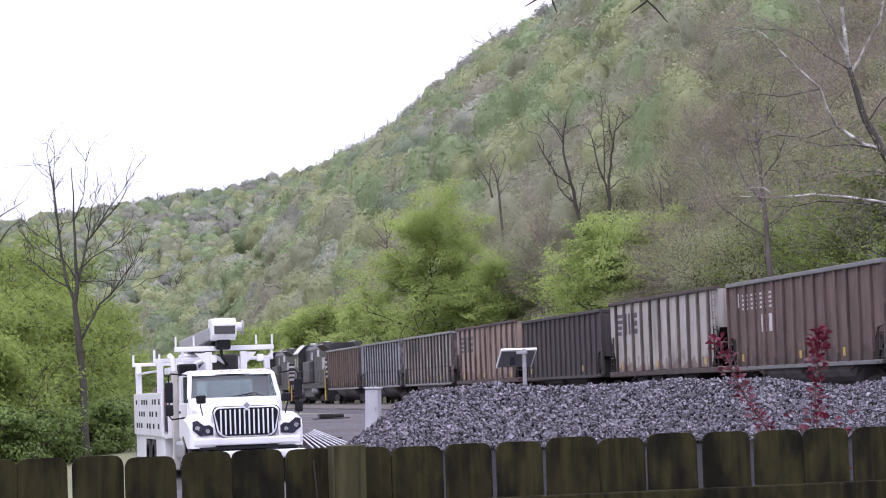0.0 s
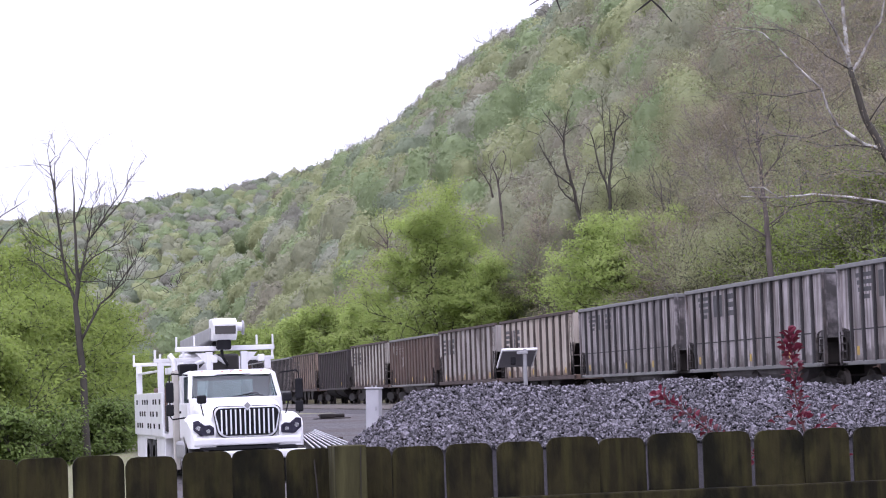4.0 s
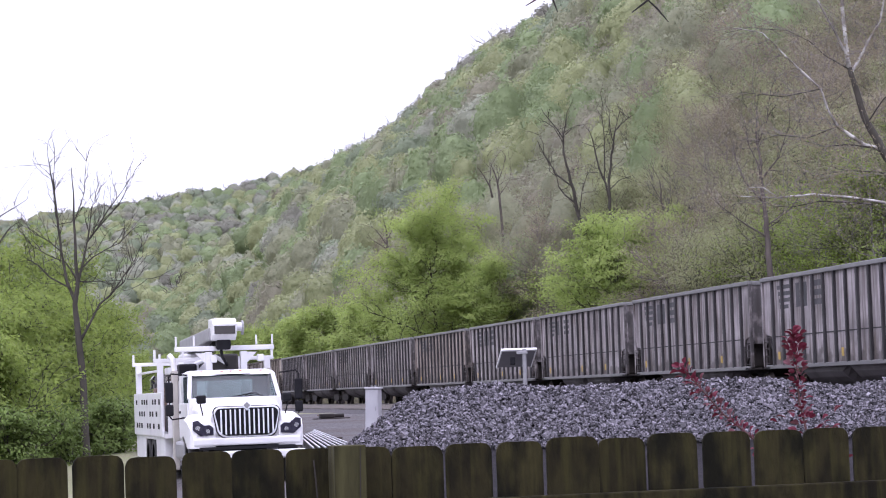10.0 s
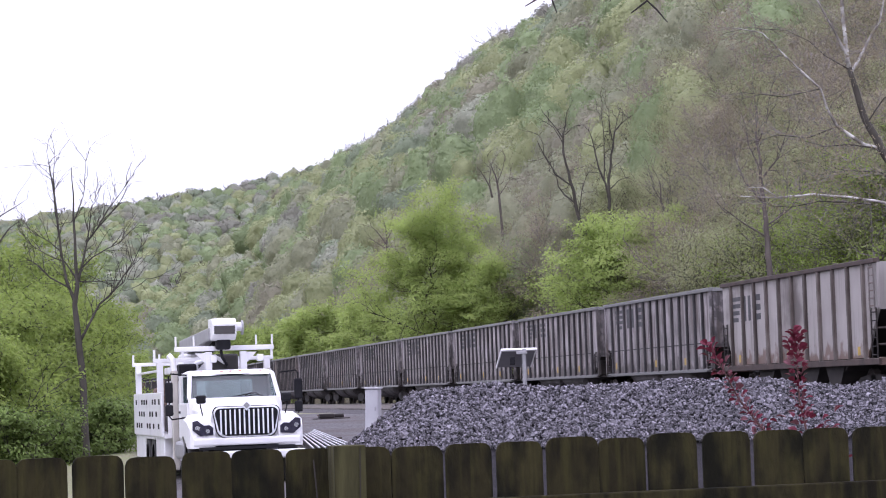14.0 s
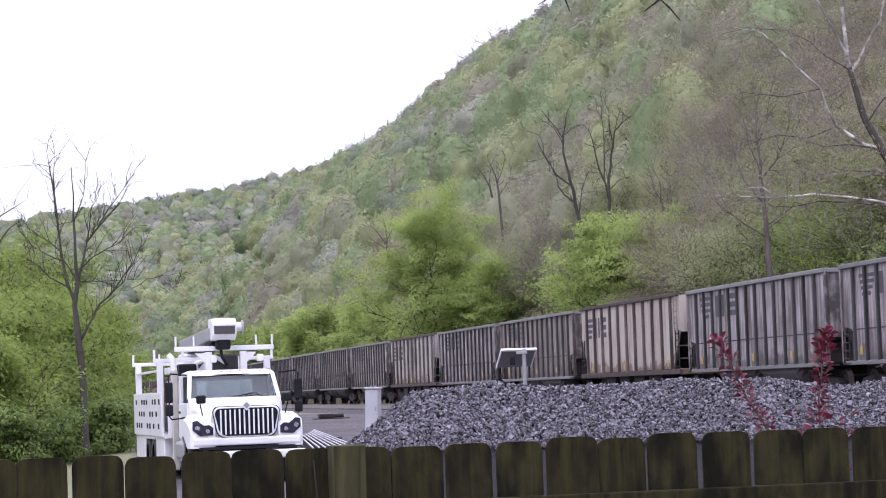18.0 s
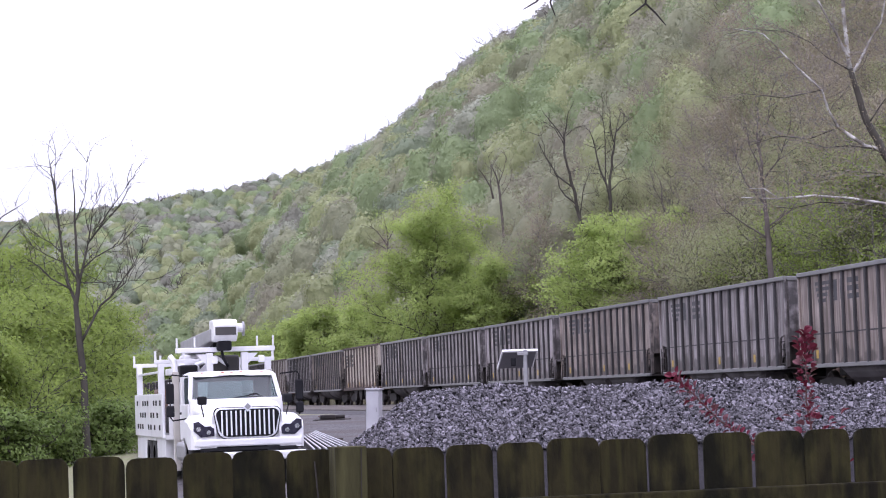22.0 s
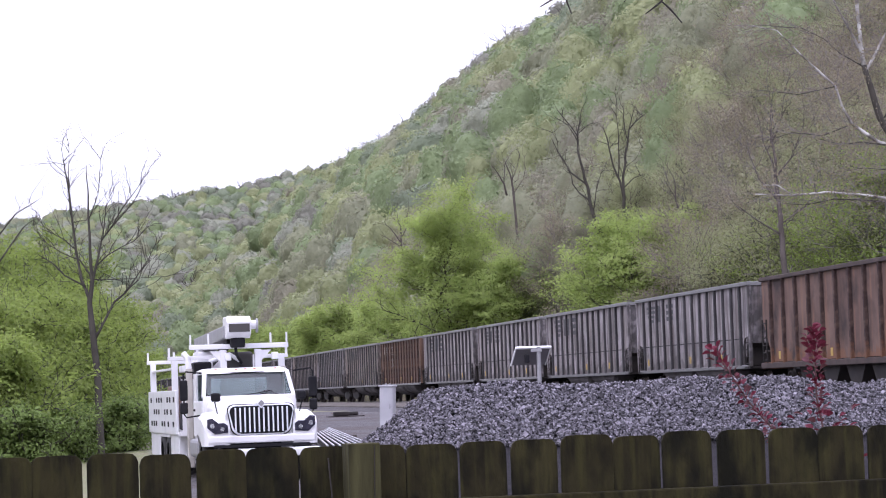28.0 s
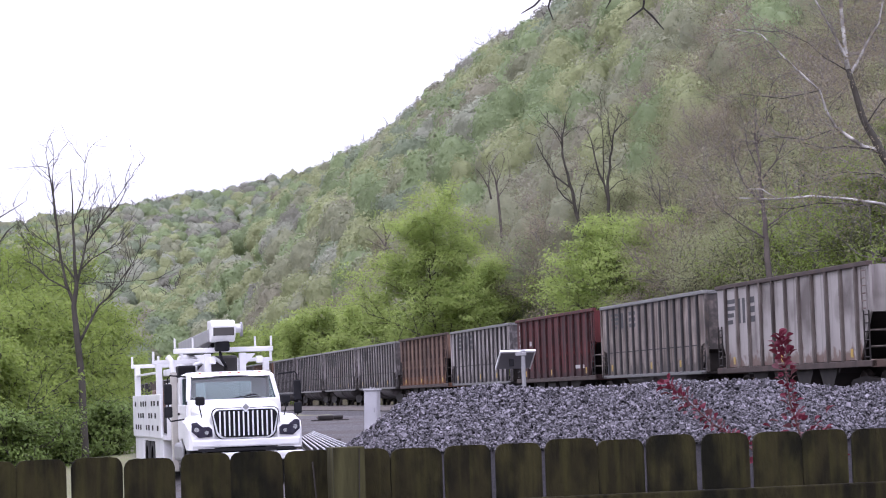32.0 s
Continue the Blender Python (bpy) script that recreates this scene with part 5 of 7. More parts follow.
    part("wiper", tube([(-0.1, 1.77, 1.82), (0.5, 1.86, 1.9)], 0.01, 5), BLACK_PLASTIC, tr)
    for sx in (-1, 1):
        part("pillar", tube([(sx * 0.97, 1.84, 1.8), (sx * 0.9, 2.23, 2.32)], 0.05, 6), W, tr)
        bm = block(sx * 1.0 - 0.03, sx * 1.0 + 0.03, 1.82, 3.45, 0.95, 1.72, 0.02)
        join(bm, block(sx * 0.98 - 0.03, sx * 0.98 + 0.03, 3.0, 3.45, 1.72, 2.32))
        door = part("door", bm, W, tr)
        part("side_window", block(sx * 0.96 - 0.005, sx * 0.96 + 0.005, 2.2, 3.0, 1.72, 2.28), GLASS_CLEAR, door)
        part("door_handle", block(sx * 1.04 - 0.015, sx * 1.04 + 0.015, 3.05, 3.25, 1.5, 1.55, 0.008), BLACK_PLASTIC, door, "black door handle")
        part("seat", block(sx * 0.62 - 0.22, sx * 0.62 + 0.22, 2.9, 3.1, 1.2, 1.86, 0.08), ENGINE_GREY, tr, "dark grey seat back")
    part("steering_wheel", tube([(0.48 + 0.2 * math.cos(a), 2.35 + 0.06 * math.sin(a), 1.72 + 0.19 * math.sin(a)) for a in [6.2832 * i / 16 for i in range(17)]], 0.016, 5), BLACK_PLASTIC, tr)
    for x in (-0.65, -0.2, 0.0, 0.2, 0.65):
        part("marker_lamp", block(x - 0.032, x + 0.032, 2.27, 2.35, 2.365, 2.4, 0.012), AMBER, tr, "small amber roof lamp")
    # ladder rack over the cab
    rack = part("ladder_rack", block(-1.05, 1.17, 3.68, 3.84, 2.86, 2.97, 0.015), W, tr)
    for x in (-0.3, 0.48):
        part("rack_post", block(x - 0.075, x + 0.075, 3.68, 3.84, 0.95, 2.84, 0.01), W, rack)
        part("rack_gusset", prism([(x, 2.82), (x + (0.3 if x > 0 else -0.3), 2.82), (x, 2.5)], 3.72, 3.78, "y"), W, rack)
    for x in (-1.02, -0.62, 0.78, 1.14):
        part("rack_peg", block(x - 0.018, x + 0.018, 3.72, 3.8, 2.98, 3.2, 0.008), W, rack)
    for x in (-0.2, 0.85):
        part("work_lamp", block(x - 0.07, x + 0.07, 3.6, 3.72, 2.6, 2.76, 0.02), W, rack, "white work lamp under the rack")
    part("hydraulic_gear", block(-0.24, 0.44, 4.25, 4.9, 2.3, 2.8, 0.06), ENGINE_GREY, tr, "dark hydraulic gear behind the cab")
    part("control_valve", block(-0.9, -0.5, 4.3, 4.8, 2.3, 2.6, 0.04), BLACK_PLASTIC, tr)
    # body with slotted bins
    part("deck", block(-1.27, 1.27, 4.1, 11.2, 0.95, 1.05), W, tr)
    for sx in (-1, 1):
        bm = block(sx * 1.28 - 0.03, sx * 1.28 + 0.03, 4.5, 11.2, 0.98, 1.98, 0.015)
        side = part("side_bin", bm, W, tr)
        slot = None
        for z in (1.24, 1.52, 1.8):
            for i in range(9):
                if (i * 7 + int(z * 10)) % 4 == 3:
                    continue
                slot = part("slot", block(-0.005, 0.005, -0.13, 0.13, -0.06, 0.06), BLACK_PLASTIC, side, "dark slot") if slot is None or slot.parent != side else again(slot, Matrix())
                slot.matrix_basis = pose(sx * 1.315, 5.0 + 0.68 * i + 0.1 * ((i * 5 + int(z * 7)) % 3 - 1), z + 0.03 * ((i * 3) % 3 - 1))
        for y0, y1 in ((4.5, 6.3), (9.0, 11.2)):
            part("locker", block(min(sx * 1.26, sx * 0.75), max(sx * 1.26, sx * 0.75), y0, y1, 0.42, 0.95, 0.02), W, tr)
        part("mud_wing", block(min(sx * 1.28, sx * 0.8), max(sx * 1.28, sx * 0.8), 6.4, 8.9, 0.9, 0.97, 0.01), W, tr)
        for y in (7.0, 8.3):
            add_wheel(tr, sx * 1.05, y, 0.5, 0.42)
        for y in (5.3, 10.6):
            part("stake_post", block(sx * 1.23 - 0.07, sx * 1.23 + 0.07, y - 0.07, y + 0.07, 1.05, 2.66 if y < 7 else 2.7, 0.01), W, tr)
    for y in (5.3, 10.6):
        bar = part("stake_bar", block(-1.38, 1.38, y - 0.06, y + 0.06, 2.66, 2.75, 0.012), W, tr)
        for x in (-1.35, -0.7, 1.35):
            part("stake_peg", block(x - 0.025, x + 0.025, y - 0.03, y + 0.03, 2.75, 2.95, 0.006), W, bar)
    part("rail_bar", block(-1.27, -1.19, 5.3, 10.6, 2.45, 2.5, 0.01), W, tr)
    part("front_panel", block(-1.2, 1.2, 4.1, 4.16, 1.05, 2.22), W, tr)
    leg = part("outrigger_leg", block(-1.12, -0.98, 3.85, 4.02, 0.25, 2.45, 0.02), BEIGE_STEEL, tr, "beige steel outrigger leg")
    part("outrigger_elbow", tube([(-1.05, 3.93, 2.45), (-1.08, 3.95, 2.7), (-1.16, 4.0, 2.8)], 0.07, 8), W, leg)
    again(leg, pose(2.1, 0, 0))
    # boom
    part("turret", tube([(-0.1, 8.2, 1.05), (-0.1, 8.2, 2.2)], [0.42, 0.3], 16), W, tr)
    part("turret_head", block(-0.42, 0.22, 7.9, 8.9, 2.0, 2.9, 0.06), W, tr)
    boom = part("boom", prism([(9.6, 2.85), (9.6, 3.25), (3.6, 3.38), (3.6, 3.1)], -0.3, 0.1, "x", 0.03), GREY_STEEL, tr, "pale grey folded boom")
    part("boom_head", prism([(3.2, 3.2), (3.2, 3.46), (3.34, 3.57), (4.0, 3.57), (4.0, 3.1), (3.4, 3.08)], -0.26, 0.28, "x", 0.03), W, boom)
    part("head_plate", block(-0.22, 0.24, 3.17, 3.195, 3.22, 3.4), ENGINE_GREY, boom, "dark grey end plate of the boom head")
    part("winch", tube([(0.28, 3.5, 3.38), (0.42, 3.5, 3.38)], 0.1, 12), W, boom)
    part("winch_flange", tube([(0.42, 3.5, 3.36), (0.46, 3.5, 3.36)], 0.16, 12), GREY_STEEL, boom)
    part("boom_cylinder", tube([(-0.1, 4.0, 3.02), (-0.1, 7.8, 2.6)], 0.09, 10), BLACK_PLASTIC, boom, "black hydraulic ram")
    hose = part("hose", tube([(-0.05, 3.6, 3.0), (-0.02, 3.5, 2.7), (0.1, 3.7, 2.55), (0.15, 4.2, 2.5)], 0.035, 6), BLACK_PLASTIC, boom, "looped black hose")
    part("hook_block", block(-0.16, 0.16, 3.35, 3.6, 2.88, 3.1, 0.04), BLACK_PLASTIC, boom)
    part("jib", block(-0.75, -0.45, 4.4, 9.0, 2.42, 2.58, 0.02), W, tr)
    part("jib_strap", tube([(-0.5, 4.6, 2.6), (-0.1, 4.2, 2.75), (0.1, 4.0, 2.6)], 0.05, 8), W, tr)
    part("engine_box", block(-0.95, 0.9, 5.7, 7.2, 1.05, 1.7, 0.05), ENGINE_GREY, tr, "dark machinery box on the deck")
    part("pump_manifold", block(-1.0, -0.5, 8.6, 9.4, 1.05, 2.1, 0.05), RUSTY, tr, "rusty pump manifold")
    part("cable_reel", tube([(-0.95, 4.9, 1.4), (0.3, 4.9, 1.4)], 0.32, 18), BLACK_PLASTIC, tr, "dark cable reel on the deck")


build_truck()


# ---- small things of the yard ----
PANEL_BACK = material("pale grey panel backing", (0.17, 0.17, 0.185), 0.6, 0, (0.13, 0.13, 0.14), 3, 4, 0.6)


def build_yard():
    box = thing("signal_case", "pale grey metal trackside cabinet on a low base", "cabinet", m=pose(-2.18, 70, 0.2, 0, 1.5, -12))
    part("body", block(-0.195, 0.195, -0.2, 0.2, 0.55, 1.72, 0.015), BOX_GREY, box)
    part("lid", block(-0.225, 0.225, -0.23, 0.23, 1.72, 1.77, 0.012), BOX_GREY, box)
    part("plinth", block(-0.21, 0.21, -0.215, 0.215, -0.4, 0.55), BEIGE_STEEL, box)
    for x in (-0.05, 0.06):
        part("bolt", tube([(x, 0, 1.77), (x, 0, 1.82)], 0.03, 8), GREY_STEEL, box)
    door = part("door", block(-0.17, 0.17, -0.215, -0.203, 0.62, 1.66, 0.004), BOX_GREY, box)
    part("latch", block(0.1, 0.13, -0.235, -0.216, 1.1, 1.22, 0.005), GREY_STEEL, door, "small steel latch")
    sol = thing("solar_panel", "small tilted solar panel on a grey steel post", "solar panel", m=pose(1.6, 50, 0))
    part("post", tube([(0, 0, 0), (-0.01, 0, 2.6)], 0.045, 10), GREY_STEEL, sol)
    tilt = Matrix.Translation((-0.12, 0.02, 2.57)) @ Euler((radians(-38), 0, radians(14))).to_matrix().to_4x4()
    pan = part("panel", block(-0.36, 0.36, -0.02, 0.52, -0.02, 0.0, 0.004), PANEL_BACK, sol, "grey back of the panel")
    pan.matrix_basis = tilt
    part("cells", block(-0.34, 0.34, 0.0, 0.5, 0.001, 0.006), BLACK_PLASTIC, pan, "dark solar cells")
    for a in ((-0.38, -0.355, -0.01, 0.53), (0.355, 0.38, -0.01, 0.53)):
        part("frame_bar", block(*a, -0.035, 0.015, 0.004), WHITE_PAINT, pan, "white frame bar")
    for a in ((-0.38, 0.38, -0.06, -0.045), (-0.38, 0.38, -0.045, -0.012)):
        part("frame_bar", block(*a, -0.035, 0.015, 0.004), WHITE_PAINT, pan, "white frame bar")
    part("bracket", block(-0.17, 0.06, -0.05, 0.05, 2.49, 2.56, 0.01), GREY_STEEL, sol)
    part("control_box", block(-0.3, -0.2, -0.06, 0.05, 2.28, 2.44, 0.01), BLACK_PLASTIC, sol)
    # rails laid in a row on sleepers
    for i in range(8):
        rail = thing("stacked_rail", "pale new steel rail lying on the gravel", "rail", "rails laid on the gravel", pose(-3.84 + 0.153 * i, 67, 0.26, 0.6, 0, 5.1 + 0.19 * i))
        far = 9.0 + 1.04 * i
        part("head", block(-0.02, 0.02, -3, far, 0.17, 0.21, 0.008), BOX_GREY, rail)
        part("web", block(-0.012, 0.012, -3, far, 0.03, 0.17), GRIME, rail)
        part("foot", block(-0.07, 0.07, -3, far, 0.0, 0.03), GRIME, rail)
    for y in (66.0, 74.0, 80.5):
        tie = tagged(part("timber_bearer", block(-1.1, 1.1, -0.12, 0.12, -0.25, 0.0, 0.01), TIE, None), "dark timber under the stacked rails", "timber", "bearers")
        tie.matrix_basis = pose(-3.43 - 0.089 * (y - 67), y, 0.26 + 0.0105 * (y - 67), 0, 0, 5)
    sw = thing("switch_machine", "low dark switch machine beside the near track", "switch machine", m=pose(-5.5, 113, 0.72, 0, 0, 12))
    part("casing", block(-0.5, 0.2, -0.25, 0.25, 0.0, 0.2, 0.05), GRIME, sw)
    part("motor", tube([(0.2, 0, 0.1), (0.65, 0, 0.1)], 0.09, 12), GRIME, sw)
    part("rod", tube([(-0.3, 0.2, 0.12), (-0.2, 2.4, 0.12)], 0.03, 6), RUSTY, sw)
    part("baseplate", block(-0.8, 0.9, -0.3, 0.3, -0.06, 0.0), GRIME, sw)
    cart = thing("track_cart", "rusty red track cart standing far off beside the trees", "cart", m=pose(-23.4, 180, 0.75))
    part("box", block(-0.75, 0.45, -0.9, 0.9, 0.55, 1.6, 0.03), RED_CAR, cart)
    part("frame", block(-0.8, 0.5, -1.0, 1.0, 0.42, 0.55), GRIME, cart)
    for x in (-0.7, 0.4):
        for y in (-0.6, 0.6):
            part("wheel", tube([(x - 0.05, y, 0.25), (x + 0.05, y, 0.25)], 0.25, 14), GRIME, cart)


build_yard()


# ---- trees near the line ----
def plant(kinds, spots, group):
    """Copies of the made trees at (x, y, kind, turn)."""
    for x, y, k, turn in spots:
        o = copy_thing(kinds[k], pose(x, y, ground_z(x, y) - 0.15, 0, 0, turn))
        o["group"] = group


def build_trees():
    big = make_tree("maple_tree", "broad bright-green spring tree beyond the railway", 11, 16.2, 6.4, BARK, LEAF_BRIGHT, 20, 0.165, 0.5, 0.08, 26)
    big.matrix_basis = pose(-0.6, 215, 0.6, 0, 0, 40)
    two = make_tree("maple_tree", "round light-green spring tree beyond the railway", 12, 10.6, 5.2, BARK, LEAF_BRIGHT, 13, 0.16, 0.36, 0.14, 20)
    two.matrix_basis = pose(12.6, 168, 0.6)
    small = make_tree("young_maple", "small bright-green spring tree beyond the railway", 13, 9.2, 4.4, BARK, LEAF_BRIGHT, 8, 0.22, 0.45, 0.08, 18)
    small.matrix_basis = pose(-13.6, 258, 0.6)
    bush = make_tree("young_maple", "low bushy yellow-green spring tree", 14, 4.6, 2.3, BARK, LEAF_LIME, 8, 0.1, 0.3, 0.05, 17, up=0.4)
    bush.matrix_basis = pose(-15.2, 86, 0.2)
    lime = make_tree("young_maple", "slender lime-green young tree", 15, 5.3, 2.2, BARK, LEAF_LIME, 8, 0.095, 0.3, 0.08, 13, up=0.4)
    lime.matrix_basis = pose(-17.9, 99, 0.3)
    russet = make_tree("budding_tree", "russet budding spring tree with fine bare twigs", 23, 11.0, 4.2, BARK_GREY, LEAF_BUD, 12, 0.078, 0.55, 0.2, 13, 3, 0.9, 0.017)
    russet.matrix_basis = pose(26.5, 140, ground_z(26.5, 140) - 0.2)
    twig = make_tree("budding_tree", "grey-brown bare spring tree with fine twigs", 24, 10.5, 4.0, BARK_GREY, LEAF_BUD, 5, 0.07, 0.45, 0.2, 13, 3, 1.0, 0.018)
    twig.matrix_basis = pose(18.0, 172, ground_z(18, 172) - 0.2)
    olive = make_tree("budding_tree", "thin olive-green spring tree coming into leaf", 25, 10.0, 4.0, BARK, LEAF_OLIVE, 12, 0.09, 0.55, 0.15, 12, 3, 0.8, 0.014)
    olive.matrix_basis = pose(22.5, 160, ground_z(22.5, 160) - 0.2)
    scrub = make_tree("shrub", "low green weedy shrub", 16, 1.3, 0.95, BARK, LEAF_DEEP, 4, 0.08, 0.16, 0.03, 16)
    scrub.matrix_basis = pose(-14.8, 63, 0.1)
    low = make_tree("young_maple", "low yellow-green spring sapling", 17, 3.3, 1.7, BARK, LEAF_LIME, 8, 0.09, 0.27, 0.05, 16, up=0.4)
    low.matrix_basis = pose(-13.4, 68, 0.1)
    top = make_tree("maple_tree", "tall airy yellow-green spring tree over the undergrowth", 18, 7.3, 2.5, BARK, LEAF_LIME, 8, 0.1, 0.32, 0.14, 17, up=0.4)
    top.matrix_basis = pose(-19.8, 96, 0.2)
    mid = make_tree("young_maple", "airy yellow-green young spring tree", 19, 5.7, 2.1, BARK, LEAF_LIME, 8, 0.095, 0.3, 0.1, 15, up=0.4)
    mid.matrix_basis = pose(-17.4, 105, 0.2)
    airy = make_tree("young_maple", "airy yellow-green spring tree with its boughs showing through", 20, 9.8, 4.0, BARK_GREY, LEAF_LIME, 4, 0.12, 0.45, 0.12, 15, thin=0.016)
    airy.matrix_basis = pose(26.5, 140, ground_z(26.5, 140) - 0.2)
    kinds = {"y": airy, "T": top, "M": mid, "d": low, "c": scrub, "b": bush, "l": lime, "s": small, "w": two, "r": russet, "g": twig, "o": olive}
    plant(kinds, [(-15.3, 85, "T", 121), (-18.0, 92, "T", 303), (-16.3, 97, "T", 278), (-14.0, 88, "M", 66), (-15.2, 100, "M", 189), (-13.4, 81, "M", 309), (-16.6, 112, "M", 242), (-13.6, 75, "b", 320), (-13.2, 78, "b", 297), (-13.9, 79, "b", 33), (-13.5, 86, "b", 310), (-14.9, 98, "b", 6), (-13.6, 72, "b", 240), (-12.9, 66, "d", 132), (-12.9, 80, "d", 282), (-16.2, 112, "d", 119), (-11.5, 64, "c", 98), (-10.9, 66, "c", 240), (-10.5, 74, "c", 276), (-10.8, 78, "c", 281), (-11.2, 76, "c", 243), (-12.3, 90, "c", 203), (-15.5, 80, "b", 327), (-11.7, 75, "c", 77)], "green trees beside the yard")
    plant(kinds, [(-19.5, 300, "s", 80), (-27, 330, "s", 170), (-8, 250, "s", 200), (-33, 360, "s", 20), (-61, 480, "s", 77), (-56, 500, "s", 118), (-66, 490, "s", 325), (-53, 520, "s", 240), (4.2, 212, "w", 60), (24.8, 128, "l", 20), (26.6, 131, "b", 90), (22.8, 133, "l", 200), (20.4, 142, "b", 33), (29.5, 137, "l", 77), (27.6, 134, "l", 140), (28.8, 140, "l", 10), (24.0, 137, "l", 250), (30.6, 138, "l", 30), (22.0, 139, "b", 200), (20.3, 135, "y", 90), (24.3, 134, "y", 190), (22.0, 141, "y", 300), (17.9, 141, "y", 20), (15.4, 166, "y", 70), (14.5, 172, "w", 140), (16.4, 170, "y", 170), (23.0, 150, "T", 90), (25.5, 149, "T", 190), (27.6, 147, "T", 20), (26.6, 151, "T", 250), (21.6, 152, "T", 300), (16.0, 150, "o", 15), (18.4, 153, "r", 60), (20.4, 150, "o", 120), (19.0, 141, "o", 170), (23.2, 148, "o", 220), (15.2, 156, "r", 260), (26.0, 146, "o", 300), (17.2, 144, "o", 340), (24.6, 143, "r", 30)], "trees beyond the railway")
    rng = random.Random(7)
    spots = []
    while len(spots) < 150:
        p = rng.uniform(700, 1680)
        foot = float(np.interp(p, FAN, FOOT_R))
        r = foot + 7 + max(270 - foot, 60) * rng.random() ** 1.15
        x, y = r * (p - 784) / 4308, r
        if 930 < p < 1140 and not 205 < r < 226:
            continue
        if any((x - a) ** 2 + (y - b) ** 2 < 9 for a, b, *_ in spots):
            continue
        low = p < 950
        spots.append((x, y, rng.choice("goolr" if low else "ogorooro"), rng.uniform(0, 360)))
    for _ in range(64):
        p = rng.uniform(520, 800)
        r = float(np.interp(p, FAN, FOOT_R)) + rng.uniform(8, 110)
        spots.append((r * (p - 784) / 4308, r, rng.choice("ooyogro"), rng.uniform(0, 360)))
    plant(kinds, spots, "half-bare trees on the slope")


build_trees()


def limb_tube(points, radii, bm=None, sides=8):
    """A crooked limb through guide points, eased between them."""
    pts, rad = [], []
    for i in range(len(points) - 1):
        for k in range(4):
            u = k / 4
            p = Vector(points[i]).lerp(Vector(points[i + 1]), u)
            pts.append(p + Vector((noise.noise(p * 0.9), noise.noise(p * 0.9 + Vector((9, 0, 0))), noise.noise(p * 0.9 + Vector((0, 7, 0))))) * 0.12 * radii[0] / 0.2)
            rad.append(radii[i] + (radii[i + 1] - radii[i]) * u)
    pts.append(Vector(points[-1]))
    rad.append(radii[-1])
    return tube(pts, rad, sides, bm)


def twigs_from(limbs, rng, every, reach, thick, bias=(0, 0, 0.4), wild=0.7, steps=4):
    """Fine twigs that leave the limbs all along, forked once: segments and tips."""
    segs, tips = [], []
    for pts in limbs:
        for a, b in zip(pts, pts[1:]):
            a, b = Vector(a), Vector(b)
            along = (b - a).normalized()
            for _ in range(max(1, int((b - a).length / every + rng.random()))):
                p = a.lerp(b, rng.random())
                d = (along * 0.5 + Vector(bias) + Vector((rng.gauss(0, wild), rng.gauss(0, wild * 0.8), rng.gauss(0, wild)))).normalized()
                step = reach * rng.uniform(0.5, 1.2) / steps
                for k in range(steps):
                    q = p + d * step
                    segs.append((p, q, thick * (1 - 0.7 * k / steps), thick * (1 - 0.7 * (k + 1) / steps), 2))
                    p = q
                    d = (d + Vector((rng.gauss(0, 0.25), rng.gauss(0, 0.25), rng.gauss(0.05, 0.2)))).normalized()
                    e = (d + Vector((rng.gauss(0, 0.8), rng.gauss(0, 0.8), rng.gauss(0.1, 0.7)))).normalized()
                    z = p + e * step * rng.uniform(0.7, 1.4)
                    segs.append((p, z, thick * 0.5, thick * 0.35, 2))
                    f = z + (e + d * 0.4) * step * 0.7
                    segs.append((z, f, thick * 0.4, thick * 0.3, 2))
                    tips += [z, p, f]
    return segs, tips


